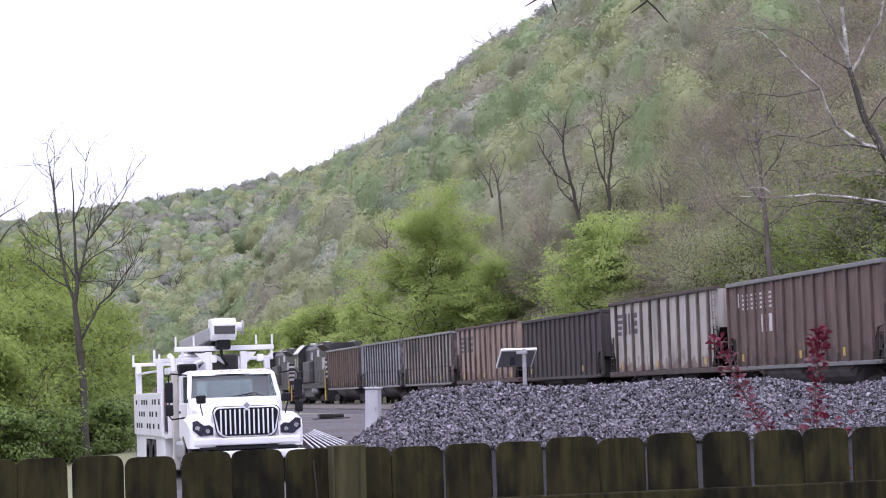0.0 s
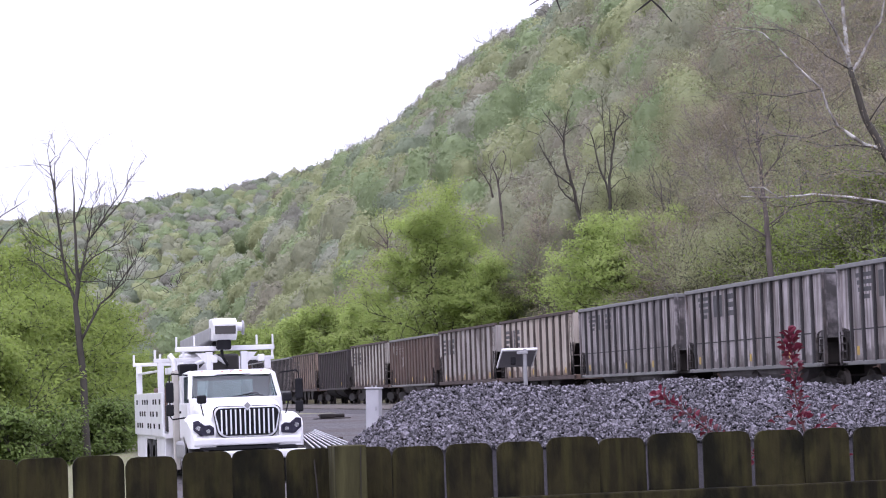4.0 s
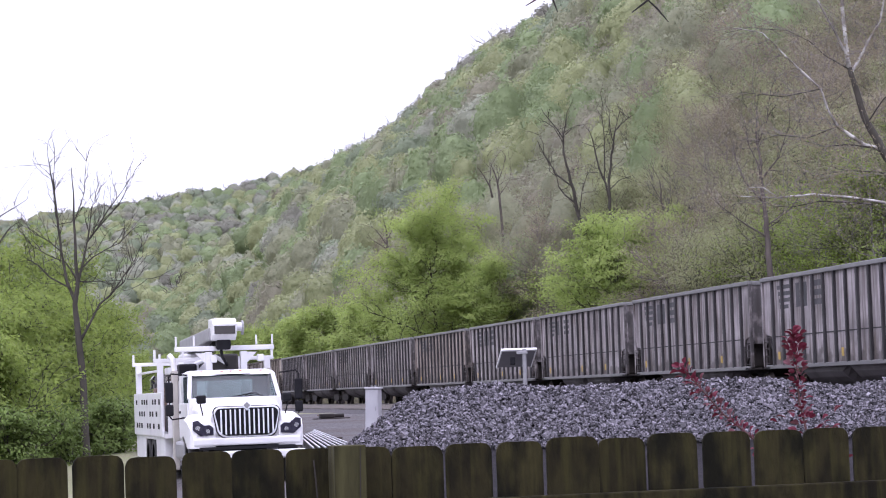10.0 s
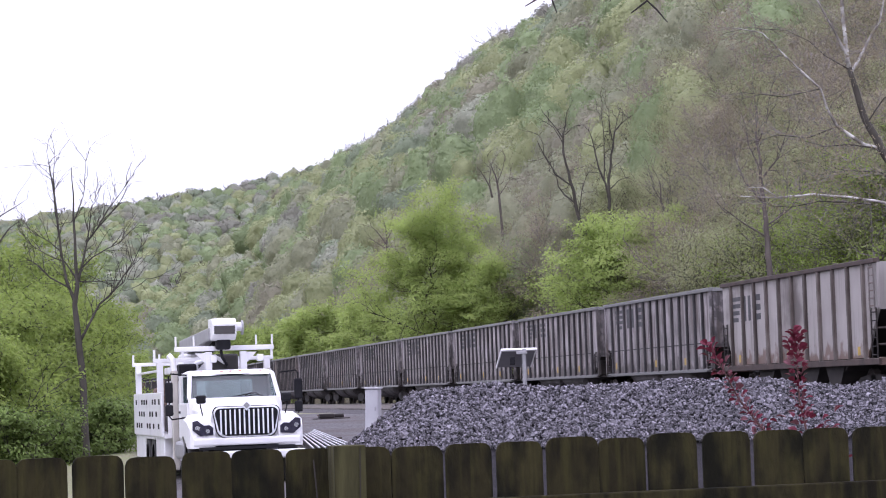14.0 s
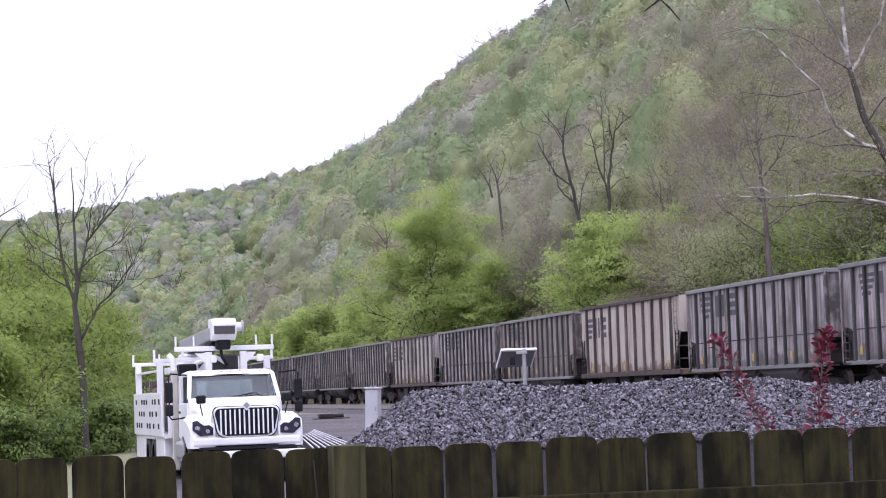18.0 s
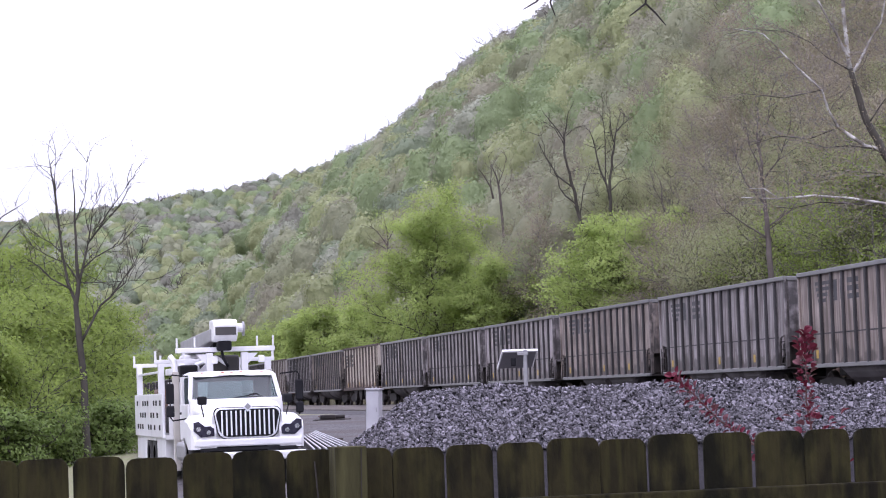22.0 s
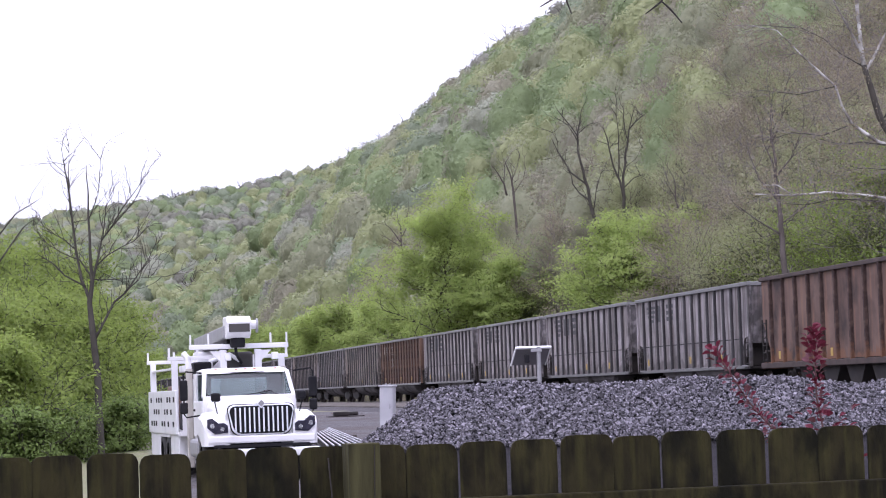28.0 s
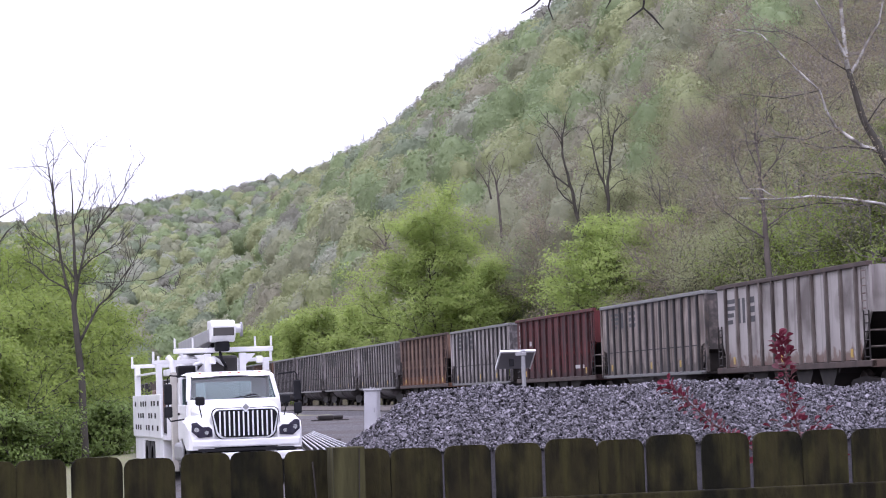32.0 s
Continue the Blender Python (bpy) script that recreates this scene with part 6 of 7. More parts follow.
def build_bare_tree():
    """The leafless tree above the green undergrowth; limbs as (across, up, thickness)."""
    rng = random.Random(77)
    tree = thing("bare_tree", "leafless dark tree with upswept limbs standing over green undergrowth", "tree", m=pose(-10.66, 71, 0))
    part("trunk", limb_tube([(0.1, 0, -0.1), (0.05, 0, 2.4), (-0.08, 0, 4.1), (-0.13, 0, 4.67), (-0.04, 0, 5.33), (-0.07, 0, 6.32), (-0.1, 0, 7.15), (-0.09, 0, 7.98), (-0.12, 0, 8.7)], [0.12, 0.105, 0.09, 0.075, 0.058, 0.042, 0.032, 0.02, 0.01]), BARK, tree, smooth=True)
    shapes = [[(-0.13, 4.75, 0.1), (-0.36, 5.34, 0.075), (-0.52, 6.25, 0.065), (-0.61, 7.25, 0.06), (-0.72, 8.08, 0.05), (-0.8, 8.6, 0.03), (-0.92, 9.3, 0.012)],
              [(-0.61, 7.25, 0.04), (-0.64, 8.33, 0.028), (-0.58, 9.1, 0.01)],
              [(-0.24, 5.15, 0.055), (-0.82, 5.49, 0.04), (-1.14, 5.86, 0.03), (-1.54, 6.12, 0.014)],
              [(-0.06, 5.45, 0.05), (-0.39, 5.92, 0.035), (-0.96, 6.19, 0.025), (-1.48, 6.54, 0.012)],
              [(-0.51, 6.25, 0.035), (-0.82, 6.55, 0.026), (-1.11, 6.72, 0.02), (-1.44, 6.87, 0.01)],
              [(-0.03, 5.3, 0.075), (0.15, 5.95, 0.06), (0.29, 6.52, 0.05), (0.58, 6.88, 0.042), (0.89, 7.37, 0.035), (1.14, 7.69, 0.024), (1.69, 8.42, 0.01)],
              [(0.1, 5.75, 0.045), (0.44, 6.06, 0.035), (0.86, 6.29, 0.028), (1.22, 6.44, 0.02), (1.79, 7.0, 0.01)],
              [(0.4, 6.68, 0.036), (0.83, 7.15, 0.028), (1.31, 7.65, 0.012)],
              [(-0.1, 7.1, 0.035), (0.06, 7.39, 0.028), (0.27, 7.88, 0.022), (0.4, 9.09, 0.01)],
              [(0.3, 6.5, 0.034), (0.43, 7.55, 0.022), (0.78, 8.28, 0.009)],
              [(-0.03, 5.35, 0.03), (1.0, 5.34, 0.02), (2.15, 5.37, 0.009)],
              [(0.0, 3.6, 0.08), (0.57, 4.68, 0.06), (0.9, 4.96, 0.05), (1.2, 5.37, 0.035), (1.59, 5.93, 0.022), (1.8, 6.39, 0.01)],
              [(0.9, 4.96, 0.036), (1.36, 5.28, 0.026), (1.55, 5.69, 0.012)]]
    limbs = []
    for s in shapes:
        tip = rng.uniform(-0.9, 0.9)
        pts = [(x, tip * i / len(s), z) for i, (x, z, _) in enumerate(s)]
        part("limb", limb_tube(pts, [r * 0.58 for *_, r in s], sides=6), BARK, tree, smooth=True)
        limbs.append(pts)
    segs, _ = twigs_from(limbs, rng, 0.22, 0.85, 0.013, (0, 0, 0.6), 0.5)
    v, f = tubes_mesh(segs)
    mesh_object("twig_spray", v, f, BARK, parent=tree)["kind"] = "stuff"
    # its neighbour, whose limbs reach in from the side
    side = thing("bare_tree", "leafless dark tree leaning over the green undergrowth", "tree", m=pose(-14.6, 71, 0))
    part("trunk", limb_tube([(-0.2, 0, -0.1), (-0.1, 0, 2.5), (0.1, 0, 4.6), (0.0, 0, 6.6), (-0.3, 0, 8.6)], [0.2, 0.17, 0.13, 0.08, 0.03]), BARK, side, smooth=True)
    limbs = []
    for s in ([(0.05, 5.2, 0.06), (0.66, 6.1, 0.05), (1.68, 7.36, 0.036), (2.1, 7.63, 0.026), (2.44, 7.86, 0.01)], [(2.1, 7.63, 0.022), (2.19, 7.95, 0.016), (2.49, 8.39, 0.008)], [(0.1, 4.5, 0.06), (0.81, 5.44, 0.05), (1.67, 6.65, 0.04), (1.87, 6.97, 0.03), (2.21, 7.24, 0.012)]):
        pts = [(x, 0.1 * i, z) for i, (x, z, _) in enumerate(s)]
        part("limb", limb_tube(pts, [r * 0.58 for *_, r in s], sides=6), BARK, side, smooth=True)
        limbs.append(pts)
    segs, _ = twigs_from(limbs, rng, 0.5, 0.6, 0.008, (0, 0, 0.5), 0.5)
    v, f = tubes_mesh(segs)
    mesh_object("twig_spray", v, f, BARK, parent=side)["kind"] = "stuff"


build_bare_tree()


def limbed_tree(label, x, y, bark, boughs, twig=0.3, reach=1.6, seed=1):
    """A leafless tree: its stem first, then its limbs, each of (across, height, thickness)."""
    rng = random.Random(seed)
    z = ground_z(x, y)
    tree = thing("bare_tree", label, "tree", m=pose(x, y, 0))
    limbs = []
    for i, b in enumerate(boughs):
        sway = rng.uniform(-1.5, 1.5)
        if i == 0:
            b = [(b[0][0] + 0.5, z - 0.3, b[0][2] * 1.5), (b[0][0] + 0.3, (z + b[0][1]) / 2, b[0][2] * 1.25)] + b
        pts = [(a, 0 if i == 0 else sway * k / len(b), h) for k, (a, h, _) in enumerate(b)]
        part("limb" if i else "trunk", limb_tube(pts, [r for *_, r in b], sides=7), bark, tree, smooth=True)
        limbs.append(pts[2:] if i == 0 else pts)
    segs, _ = twigs_from(limbs, rng, twig, reach, 0.028, (0, 0, 0.45), 0.6)
    v, f = tubes_mesh(segs)
    mesh_object("twig_spray", v, f, bark, parent=tree)["kind"] = "stuff"


def build_slope_trees():
    """The leafless trees that stand out on the slope beyond the railway."""
    boughs = []
    boughs.append([(0.0, 14.4, 0.17), (-0.3, 15.5, 0.16), (-0.6, 16.9, 0.14), (-0.8, 18.3, 0.12), (-1.1, 19.5, 0.1), (-1.4, 20.9, 0.085), (-1.4, 21.8, 0.07), (-1.2, 23.0, 0.05), (-1.0, 23.9, 0.02)])
    boughs.append([(-1.3, 21.9, 0.055), (-1.8, 22.7, 0.045), (-2.5, 23.6, 0.035), (-3.0, 24.2, 0.015)])
    boughs.append([(-1.4, 21.7, 0.04), (-2.1, 23.0, 0.03), (-3.2, 23.8, 0.012)])
    boughs.append([(-0.8, 18.1, 0.08), (-1.6, 18.7, 0.07), (-2.1, 19.1, 0.065), (-2.3, 19.6, 0.055), (-3.0, 20.8, 0.045), (-3.5, 21.9, 0.015)])
    boughs.append([(-0.6, 16.7, 0.075), (-1.4, 17.4, 0.065), (-1.9, 18.1, 0.05), (-2.0, 18.9, 0.03), (-2.7, 19.5, 0.012)])
    boughs.append([(-1.2, 22.3, 0.03), (-0.7, 22.7, 0.012)])
    boughs.append([(-3.0, 20.8, 0.03), (-3.0, 21.6, 0.02), (-3.5, 22.6, 0.01)])
    boughs.append([(-0.3, 15.5, 0.05), (-0.0, 17.6, 0.035), (0.6, 19.4, 0.012)])
    limbed_tree("tall leafless dark tree with a leaning forked stem", 11.5, 198, BARK, boughs, 0.8, 1.5, seed=65)
    boughs = []
    boughs.append([(0.0, 14.9, 0.17), (-0.2, 16.3, 0.15), (-0.3, 17.7, 0.13), (-0.2, 18.8, 0.11), (0.0, 20.0, 0.095), (0.2, 21.4, 0.08), (0.4, 22.6, 0.065), (0.9, 23.2, 0.045), (2.0, 24.0, 0.015)])
    boughs.append([(0.2, 21.9, 0.05), (-0.0, 23.0, 0.04), (-0.0, 24.7, 0.015)])
    boughs.append([(0.4, 22.6, 0.04), (0.7, 23.7, 0.03), (1.0, 24.7, 0.012)])
    boughs.append([(-0.3, 17.2, 0.1), (-0.5, 18.4, 0.09), (-1.0, 19.6, 0.075), (-1.3, 21.1, 0.06), (-1.5, 22.2, 0.04), (-1.8, 23.0, 0.015)])
    boughs.append([(-1.3, 21.1, 0.03), (-0.7, 21.7, 0.012)])
    boughs.append([(-1.3, 21.4, 0.03), (-2.3, 21.9, 0.012)])
    boughs.append([(-0.6, 18.6, 0.06), (-0.5, 20.5, 0.05), (-0.5, 22.4, 0.035), (-0.6, 24.2, 0.02), (-0.5, 25.2, 0.01)])
    boughs.append([(-0.1, 17.9, 0.045), (0.6, 18.6, 0.035), (1.8, 19.0, 0.012)])
    boughs.append([(-0.1, 19.5, 0.03), (0.9, 20.2, 0.02), (1.5, 21.3, 0.01)])
    limbed_tree("tall leafless dark tree with upright forked limbs", 14.1, 200, BARK, boughs, 0.8, 1.5, seed=66)
    boughs = []
    boughs.append([(0.0, 12.5, 0.12), (-0.4, 13.8, 0.1), (-0.7, 14.9, 0.07), (-0.8, 16.4, 0.03)])
    boughs.append([(-0.4, 13.6, 0.05), (-2.1, 13.4, 0.045), (-3.3, 13.8, 0.035), (-3.9, 14.5, 0.012)])
    boughs.append([(-0.2, 13.1, 0.06), (0.4, 14.6, 0.045), (0.7, 16.0, 0.015)])
    boughs.append([(-0.7, 14.9, 0.04), (-1.2, 15.8, 0.02), (-1.5, 17.3, 0.01)])
    boughs.append([(-0.4, 13.8, 0.04), (0.0, 15.6, 0.025), (0.0, 17.2, 0.01)])
    limbed_tree("grey leafless tree with a long low bough", 16.7, 176, BARK_BROWN, boughs, 0.8, 1.5, seed=67)
    boughs = []
    boughs.append([(0.0, 20.7, 0.12), (-0.2, 22.1, 0.09), (-0.5, 23.2, 0.06), (-0.9, 24.3, 0.02)])
    boughs.append([(-0.7, 20.7, 0.11), (-1.0, 21.9, 0.08), (-1.5, 22.8, 0.05), (-2.1, 23.6, 0.02)])
    boughs.append([(-0.2, 22.1, 0.05), (0.4, 23.4, 0.03), (0.7, 24.8, 0.012)])
    boughs.append([(-1.0, 21.9, 0.05), (-0.8, 23.5, 0.03), (-1.1, 25.1, 0.012)])
    boughs.append([(0.0, 20.9, 0.04), (1.0, 22.3, 0.025), (1.4, 24.0, 0.01)])
    limbed_tree("slim leafless twin-stemmed tree on the slope", 5.8, 240, BARK_BROWN, boughs, 0.8, 1.5, seed=69)
    boughs = []
    boughs.append([(0.0, 19.1, 0.13), (-0.0, 22.0, 0.1), (-0.3, 23.6, 0.06), (-0.5, 24.7, 0.02)])
    boughs.append([(-0.1, 20.7, 0.06), (-1.3, 22.5, 0.045), (-2.3, 23.3, 0.015)])
    boughs.append([(0.0, 21.2, 0.06), (1.1, 23.2, 0.045), (2.0, 24.2, 0.015)])
    boughs.append([(-0.0, 22.0, 0.05), (0.7, 23.7, 0.03), (1.1, 24.7, 0.012)])
    boughs.append([(-0.2, 20.2, 0.05), (-1.8, 21.3, 0.03), (-2.6, 21.8, 0.012)])
    limbed_tree("leafless spreading tree on the far slope", -7.1, 310, BARK_BROWN, boughs, 0.8, 2.0, seed=70)
    boughs = []
    boughs.append([(0.0, 7.7, 0.17), (-0.1, 9.5, 0.15), (-0.2, 11.4, 0.12), (-0.3, 13.2, 0.09), (-0.4, 15.1, 0.05), (-0.3, 16.6, 0.02)])
    boughs.append([(-0.2, 11.4, 0.06), (-1.1, 12.6, 0.045), (-1.6, 14.2, 0.015)])
    boughs.append([(-0.3, 12.6, 0.06), (0.7, 13.8, 0.04), (1.2, 15.3, 0.015)])
    boughs.append([(-0.3, 13.2, 0.05), (-0.8, 14.5, 0.03), (-1.0, 16.0, 0.012)])
    boughs.append([(-0.4, 14.5, 0.04), (0.1, 15.7, 0.03), (0.3, 17.2, 0.012)])
    boughs.append([(-0.1, 9.5, 0.05), (-1.2, 10.2, 0.04), (-2.4, 11.1, 0.015)])
    boughs.append([(-0.1, 10.1, 0.05), (1.3, 11.0, 0.035), (2.3, 12.2, 0.012)])
    limbed_tree("grey-brown leafless tree with a stout straight stem", 17.7, 132, BARK_BROWN, boughs, 0.5, 1.4, seed=8)


build_slope_trees()


def build_sycamore():
    x0, y0 = 24.5, 112
    tree = thing("sycamore_tree", "mottled pale sycamore with crooked white limbs and sparse buds", "tree")
    part("trunk", limb_tube([(x0, y0, ground_z(x0, y0) - 0.4), (22.6, 110.6, 6.2), (21.0, 110, 10.3), (20.0, 110, 12.1), (19.15, 110, 14), (18.75, 110, 15.8)], [0.3, 0.26, 0.22, 0.2, 0.15, 0.12]), BARK, tree, "dark lower trunk", True)
    pale = [([(18.75, 110, 15.8), (18.62, 110, 17.2), (18.54, 110, 18.9), (18.4, 110, 21.3), (18.2, 110, 24)], [0.11, 0.09, 0.08, 0.06, 0.04]),
            ([(20.16, 110, 12.01), (19.27, 109.9, 12.23), (18.78, 109.8, 12.58), (18.03, 109.7, 13.12), (17.63, 109.6, 13.9), (17.34, 109.5, 14.82), (16.23, 109.4, 15.89), (15.36, 109.2, 16.75), (14.75, 109, 17.37), (13.6, 109, 17.67)], [0.1, 0.09, 0.085, 0.07, 0.055, 0.045, 0.04, 0.034, 0.022, 0.01]),
            ([(18.8, 110, 15.5), (19.75, 110.3, 17.1), (20.3, 110.5, 17.9), (20.8, 110.5, 20)], [0.08, 0.06, 0.045, 0.03]),
            ([(18.75, 110, 16.2), (18.0, 109.8, 17.7), (17.3, 109.5, 19.0), (16.8, 109.5, 20.5)], [0.07, 0.05, 0.04, 0.02]),
            ([(21.6, 110.2, 9.2), (19.6, 108, 9.5), (18.1, 108, 9.75), (16.6, 108, 9.95), (14.8, 108, 9.85), (13.3, 108, 9.97)], [0.07, 0.06, 0.05, 0.045, 0.035, 0.016]),
            ([(14.93, 108, 9.88), (14.32, 108, 10.33), (13.69, 108, 10.35)], [0.03, 0.025, 0.012])]
    dark = [([(18.71, 110, 15.75), (17.66, 109.8, 16.36), (16.92, 109.6, 17.03), (15.91, 109.4, 17.51), (14.12, 109, 17.65), (12.9, 109, 17.4)], [0.034, 0.024, 0.018, 0.014, 0.01, 0.007]),
            ([(20.1, 110, 12.05), (18.51, 109.6, 12.25), (17.35, 109.3, 12.19), (16.2, 109, 12.5)], [0.05, 0.035, 0.025, 0.012]),
            ([(19.18, 108.1, 9.42), (16.8, 108, 9.64), (15.54, 108, 9.4), (14.6, 108, 9.5)], [0.04, 0.034, 0.026, 0.012]),
            ([(17.34, 109.5, 14.82), (15.6, 109.3, 14.5), (13.6, 109, 14.75)], [0.03, 0.02, 0.01]),
            ([(19.5, 110, 13.3), (20.2, 109.7, 14.3), (21.4, 109.5, 15.2)], [0.04, 0.03, 0.015]),
            ([(18.0, 109.7, 13.1), (16.6, 109.4, 12.6), (15.2, 109, 12.75), (14.0, 109, 12.4)], [0.03, 0.024, 0.018, 0.01]),
            ([(21.2, 110, 9.9), (19.8, 109, 10.9), (18.2, 108.6, 11.0), (16.6, 108.3, 10.8)], [0.035, 0.028, 0.02, 0.01])]
    rng, nr = random.Random(31), np.random.RandomState(31)
    for pts, rad in pale:
        part("limb", limb_tube(pts, rad), BARK_PALE, tree, "crooked whitish limb", True)
    for pts, rad in dark:
        part("limb", limb_tube(pts, rad, sides=6), BARK, tree, "thin dark limb", True)
    segs, tips = twigs_from([p for p, _ in pale + dark], rng, 0.32, 2.2, 0.017, (-0.25, 0, 0.15), 0.6, 5)
    v, f = tubes_mesh(segs)
    mesh_object("twig_spray", v, f, BARK_GREY, parent=tree)["kind"] = "stuff"
    c = np.array([tuple(p) for p in tips])
    c = np.repeat(c, 2, 0) + nr.normal(size=(len(c) * 2, 3)) * 0.15
    quads_object("bud_spray", leaf_quads(c, 0.1, nr), LEAF_BUD, parent=tree)


build_sycamore()


def build_overhang():
    """A garden tree beside the camera, one thin branch of which hangs into the view."""
    tree = thing("garden_tree", "garden tree whose bare dark twigs hang overhead", "tree")
    part("trunk", limb_tube([(3.2, 8.6, -0.2), (3.25, 8.5, 2.0), (3.1, 8.4, 3.6), (3.3, 8.3, 5.0)], [0.13, 0.11, 0.09, 0.06]), BARK, tree, smooth=True)
    branch = part("branch", limb_tube([(3.12, 8.4, 3.4), (2.3, 8.2, 3.45), (1.4, 8.1, 3.3), (0.7, 8.0, 3.2), (0.4, 8.0, 3.16)], [0.04, 0.03, 0.018, 0.009, 0.006], sides=6), BARK, tree)
    for pts in ([(0.42, 8, 3.16), (0.39, 8, 3.08), (0.405, 8, 3.035)], [(0.41, 8, 3.15), (0.345, 8, 3.085), (0.3, 8, 3.06)], [(0.72, 8, 3.2), (0.705, 8, 3.065), (0.735, 8, 3.035), (0.77, 8, 2.99)], [(0.705, 8, 3.065), (0.685, 8, 3.05), (0.65, 8, 3.025)], [(0.56, 8, 3.18), (0.6, 8.05, 3.1), (0.585, 8.05, 3.075)]):
        part("twig", tube(pts, [0.0036] * (len(pts) - 1) + [0.0018], 5), GRIME, branch)
    return branch


OVERHANG = build_overhang()


# seconds, millimetres to the right and down that the overhead branch sways
NOD = [(0, 0, 0), (0.5, 18, 0), (1.5, 11, 0), (2, 20, 0), (3, -4, 0), (3.5, 14, -3), (5.5, 0, -2), (6, 17, -4), (6.5, 2, -2), (7, 17, -4), (7.5, 0, -2), (8, 11, -2), (9, 6, -2), (10, 2, -2), (11, 7, 0), (12, 0, 0),
       (12.5, -7, 0), (13, 0, 0), (14, 0, 0), (14.5, 14, 0), (16.5, 28, 0), (17.5, 39, 0), (18, 43, -4), (18.5, -9, 0), (19, 20, -4), (19.5, 19, 6), (20, 44, 15), (20.5, 17, 26), (21, -4, 7), (21.5, -4, 20), (22, -9, 6),
       (23, -6, 6), (24, -15, 0), (24.5, 24, 0), (25.5, -18, 0), (28, 0, 10), (30, -8, 20), (31, -18, 24), (32, -10, 18)]

# ---- the red saplings that sway in the wind ----
SWAY = []   # (branch, pivot, rows of seconds and degrees of lean to the left)
PLUM_A = [(0, 27.5), (0.5, 44), (1, 44), (2, 42), (3, 50), (4, 56), (5.5, 62.5), (6, 61.5), (7, 58.5), (8, 46), (9, 53), (9.5, 46.5), (10, 43.5), (11, 44.5), (12, 36), (13, 45), (14, 31),
          (15.2, 34), (16.5, 41), (17, 34), (18, 27), (19, 25), (20, 16), (20.5, 3.5), (21, 0), (21.5, 9), (22, 47.5), (22.5, 56), (23, 62), (24, 60), (25, 54), (25.5, 50), (26.5, 44), (27.5, 38.5), (28, 35), (29, 20), (29.5, 34.5), (30, 42), (31, 41), (32, 50.5)]
PLUM_B = [(0, -2), (1, 2), (2, 4.5), (3, 7), (4, 8), (5.5, 8), (6, 7.5), (8, 6.5), (10, 6.3), (11, 6), (12, 2.7), (13, 5.6), (14, 6), (15.2, 4), (16.5, 2.3), (17, -1), (18, -4), (19, -6), (20, -11.5), (20.5, -14), (21, -16.5),
          (21.5, -3), (22, 3), (23, 9), (24, 8.2), (25, 5.5), (26.5, 2), (27.5, 0.2), (28, 4.7), (29, -2.3), (29.5, 1), (30, 3), (31, 3.5), (32, 10.3)]


def leaf_blade():
    """One oval leaf, folded along its rib and curled at the tip."""
    n = 5
    v, f = [], []
    for i in range(n + 1):
        u = i / n
        w = 0.44 * math.sin(math.pi * min(u * 0.92 + 0.06, 1)) ** 0.8
        z = 0.12 * math.sin(u * 2.6) - 0.1 * u * u
        v += [(-w, u, z + w * 0.35), (0, u, z), (w, u, z + w * 0.35)]
    for i in range(n):
        for k in (0, 1):
            f.append((i * 3 + k, i * 3 + k + 1, i * 3 + k + 4, i * 3 + k + 3))
    return v, f


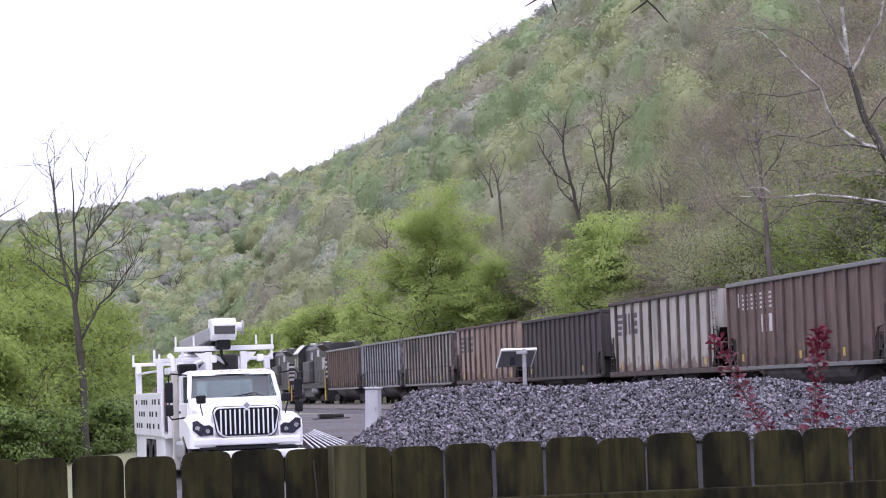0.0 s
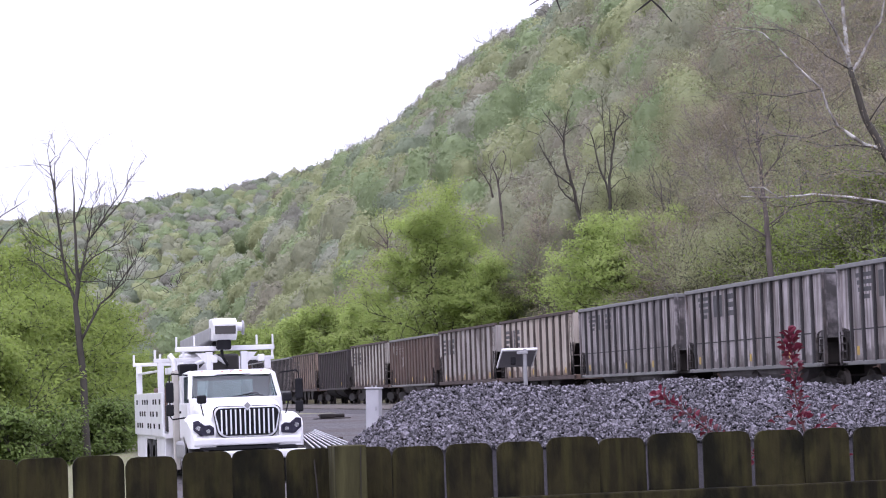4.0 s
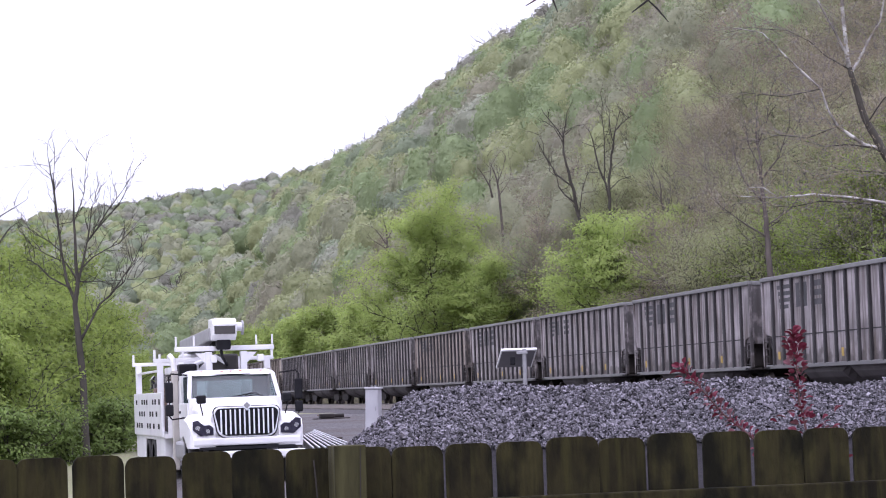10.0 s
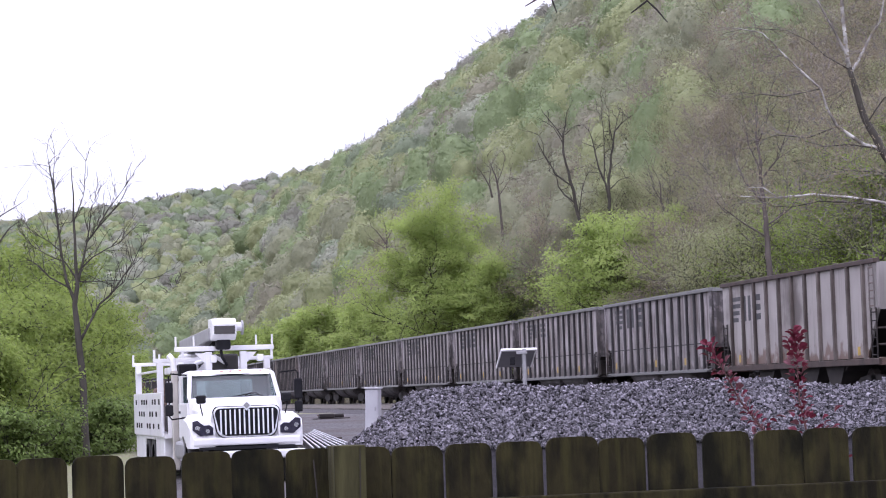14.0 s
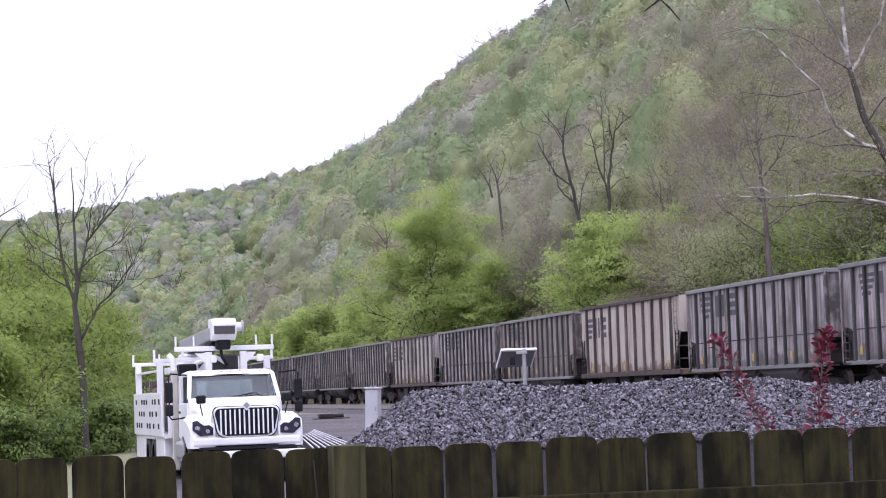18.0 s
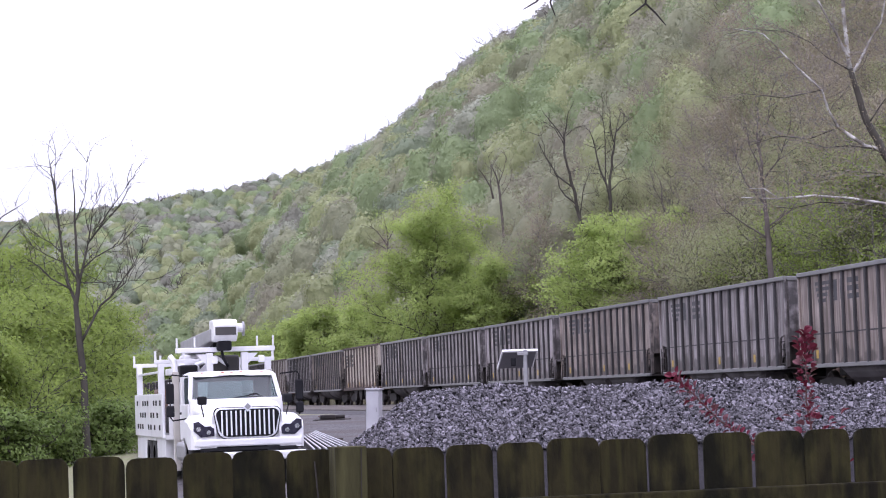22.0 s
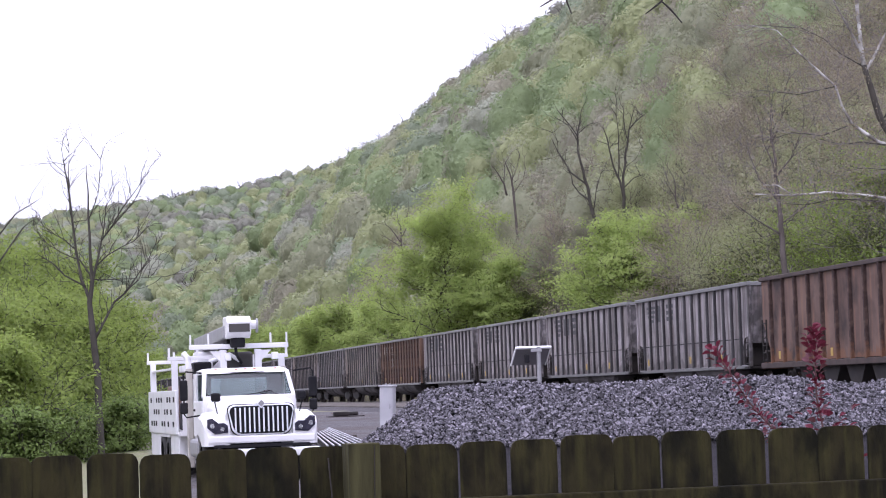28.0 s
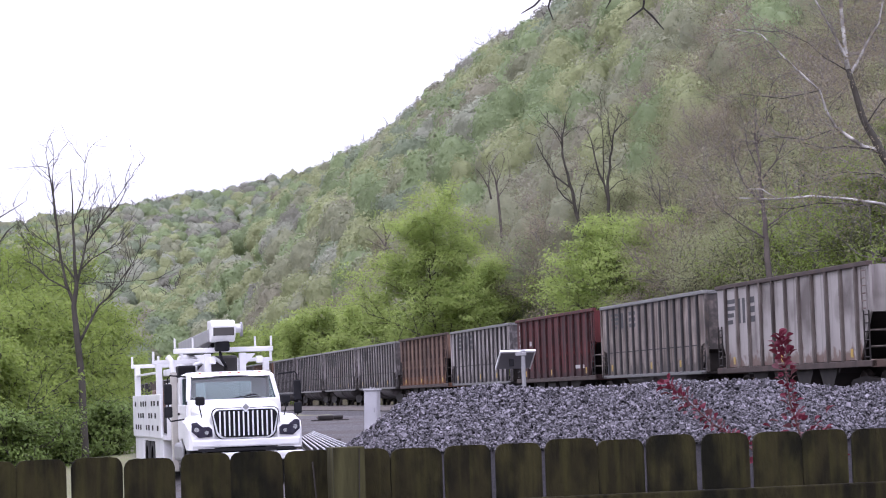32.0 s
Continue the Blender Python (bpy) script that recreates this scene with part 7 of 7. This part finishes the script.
def build_saplings():
    plum = thing("red_leaf_sapling", "red-leaved plum sapling swaying behind the fence", "sapling", m=pose(1.25, 8.5, 0))
    part("trunk", limb_tube([(0, 0, -0.1), (0.0, 0, 0.7), (-0.01, 0, 1.2), (-0.03, 0, 1.46)], [0.014, 0.012, 0.01, 0.008], sides=7), STEM_RED, plum)
    v, f = leaf_blade()
    for which, (px, pz, tall, count, seed) in enumerate(((-0.055, 1.43, 0.57, 105, 3), (0.012, 1.34, 0.62, 150, 5))):
        rng = random.Random(seed)
        bend = [(0, 0, -0.03), (0.012, 0, tall * 0.3), (-0.01, 0.01, tall * 0.62), (0.0, 0, tall)]
        br = part("shoot", tube(bend, [0.006, 0.005, 0.0035, 0.002], 6), STEM_RED, plum, "thin dark red shoot")
        br.matrix_basis = pose(px, 0, pz)
        shared = {}
        for i in range(count):
            u = 0.16 + 0.84 * (i / (count - 1)) ** 0.85
            top = u > 0.86
            big = u < 0.5 and which == 1
            length = rng.uniform(0.024, 0.04) if big else rng.uniform(0.016, 0.03) if not top else rng.uniform(0.022, 0.034)
            k = rng.randint(0, 3)
            mat = LEAF_RED if top or rng.random() < (0.55 if which else 0.4) else LEAF_PLUM
            key = (k, mat.name)
            if key not in shared:
                jit = [(a * (0.9 + 0.08 * k), b, c + 0.05 * k * a) for a, b, c in v]
                me = bpy.data.meshes.new("leaf")
                me.from_pydata(jit, [], f)
                me.materials.append(mat)
                shared[key] = me
            o = new("leaf", shared[key])
            o.parent = br
            a = i * 2.4 + rng.uniform(-0.4, 0.4)
            rise = rng.uniform(0.1, 0.7) if not top else rng.uniform(0.35, 1.3)
            d = Vector((math.cos(a), math.sin(a) * 0.8, rise)).normalized()
            side = rng.uniform(0.0, 0.03) * (4.2 if big else 1)
            at = Vector((0.006 * math.sin(u * 6), 0, tall * u)) + Vector((d.x, d.y, 0.3)) * side
            q = d.to_track_quat("Y", "Z").to_matrix().to_4x4()
            o.matrix_basis = Matrix.Translation(at) @ q @ Matrix.Rotation(rng.uniform(-0.8, 0.8), 4, "Y") @ Matrix.Diagonal((length, length, length, 1))
        SWAY.append((br, (px, 0, pz), PLUM_A if which == 0 else PLUM_B))


LEAF_PLUM = leafy("bronze plum leaf", (0.16, 0.062, 0.078), (0.08, 0.052, 0.05), through=0.25)
build_saplings()
build_sleepers()


def motions():
    for ob, n, extra in TRAIN:
        rows = []
        for k in range(0, 33):
            s = run(k) - (n - 17) * CAR_PITCH - 8.09 + 0.6
            if n == 0:
                s += extra
            rows.append((float(k), car_pose(s, 5.9)))
        walk(ob, rows)
    walk(OVERHANG, [(t, pose(x * 0.001, 0, -z * 0.001)) for t, x, z in NOD])
    for branch, (x, y, z), lean in SWAY:
        walk(branch, [(t, pose(x, y, z, 0, 2 - a, 0)) for t, a in lean])


motions()
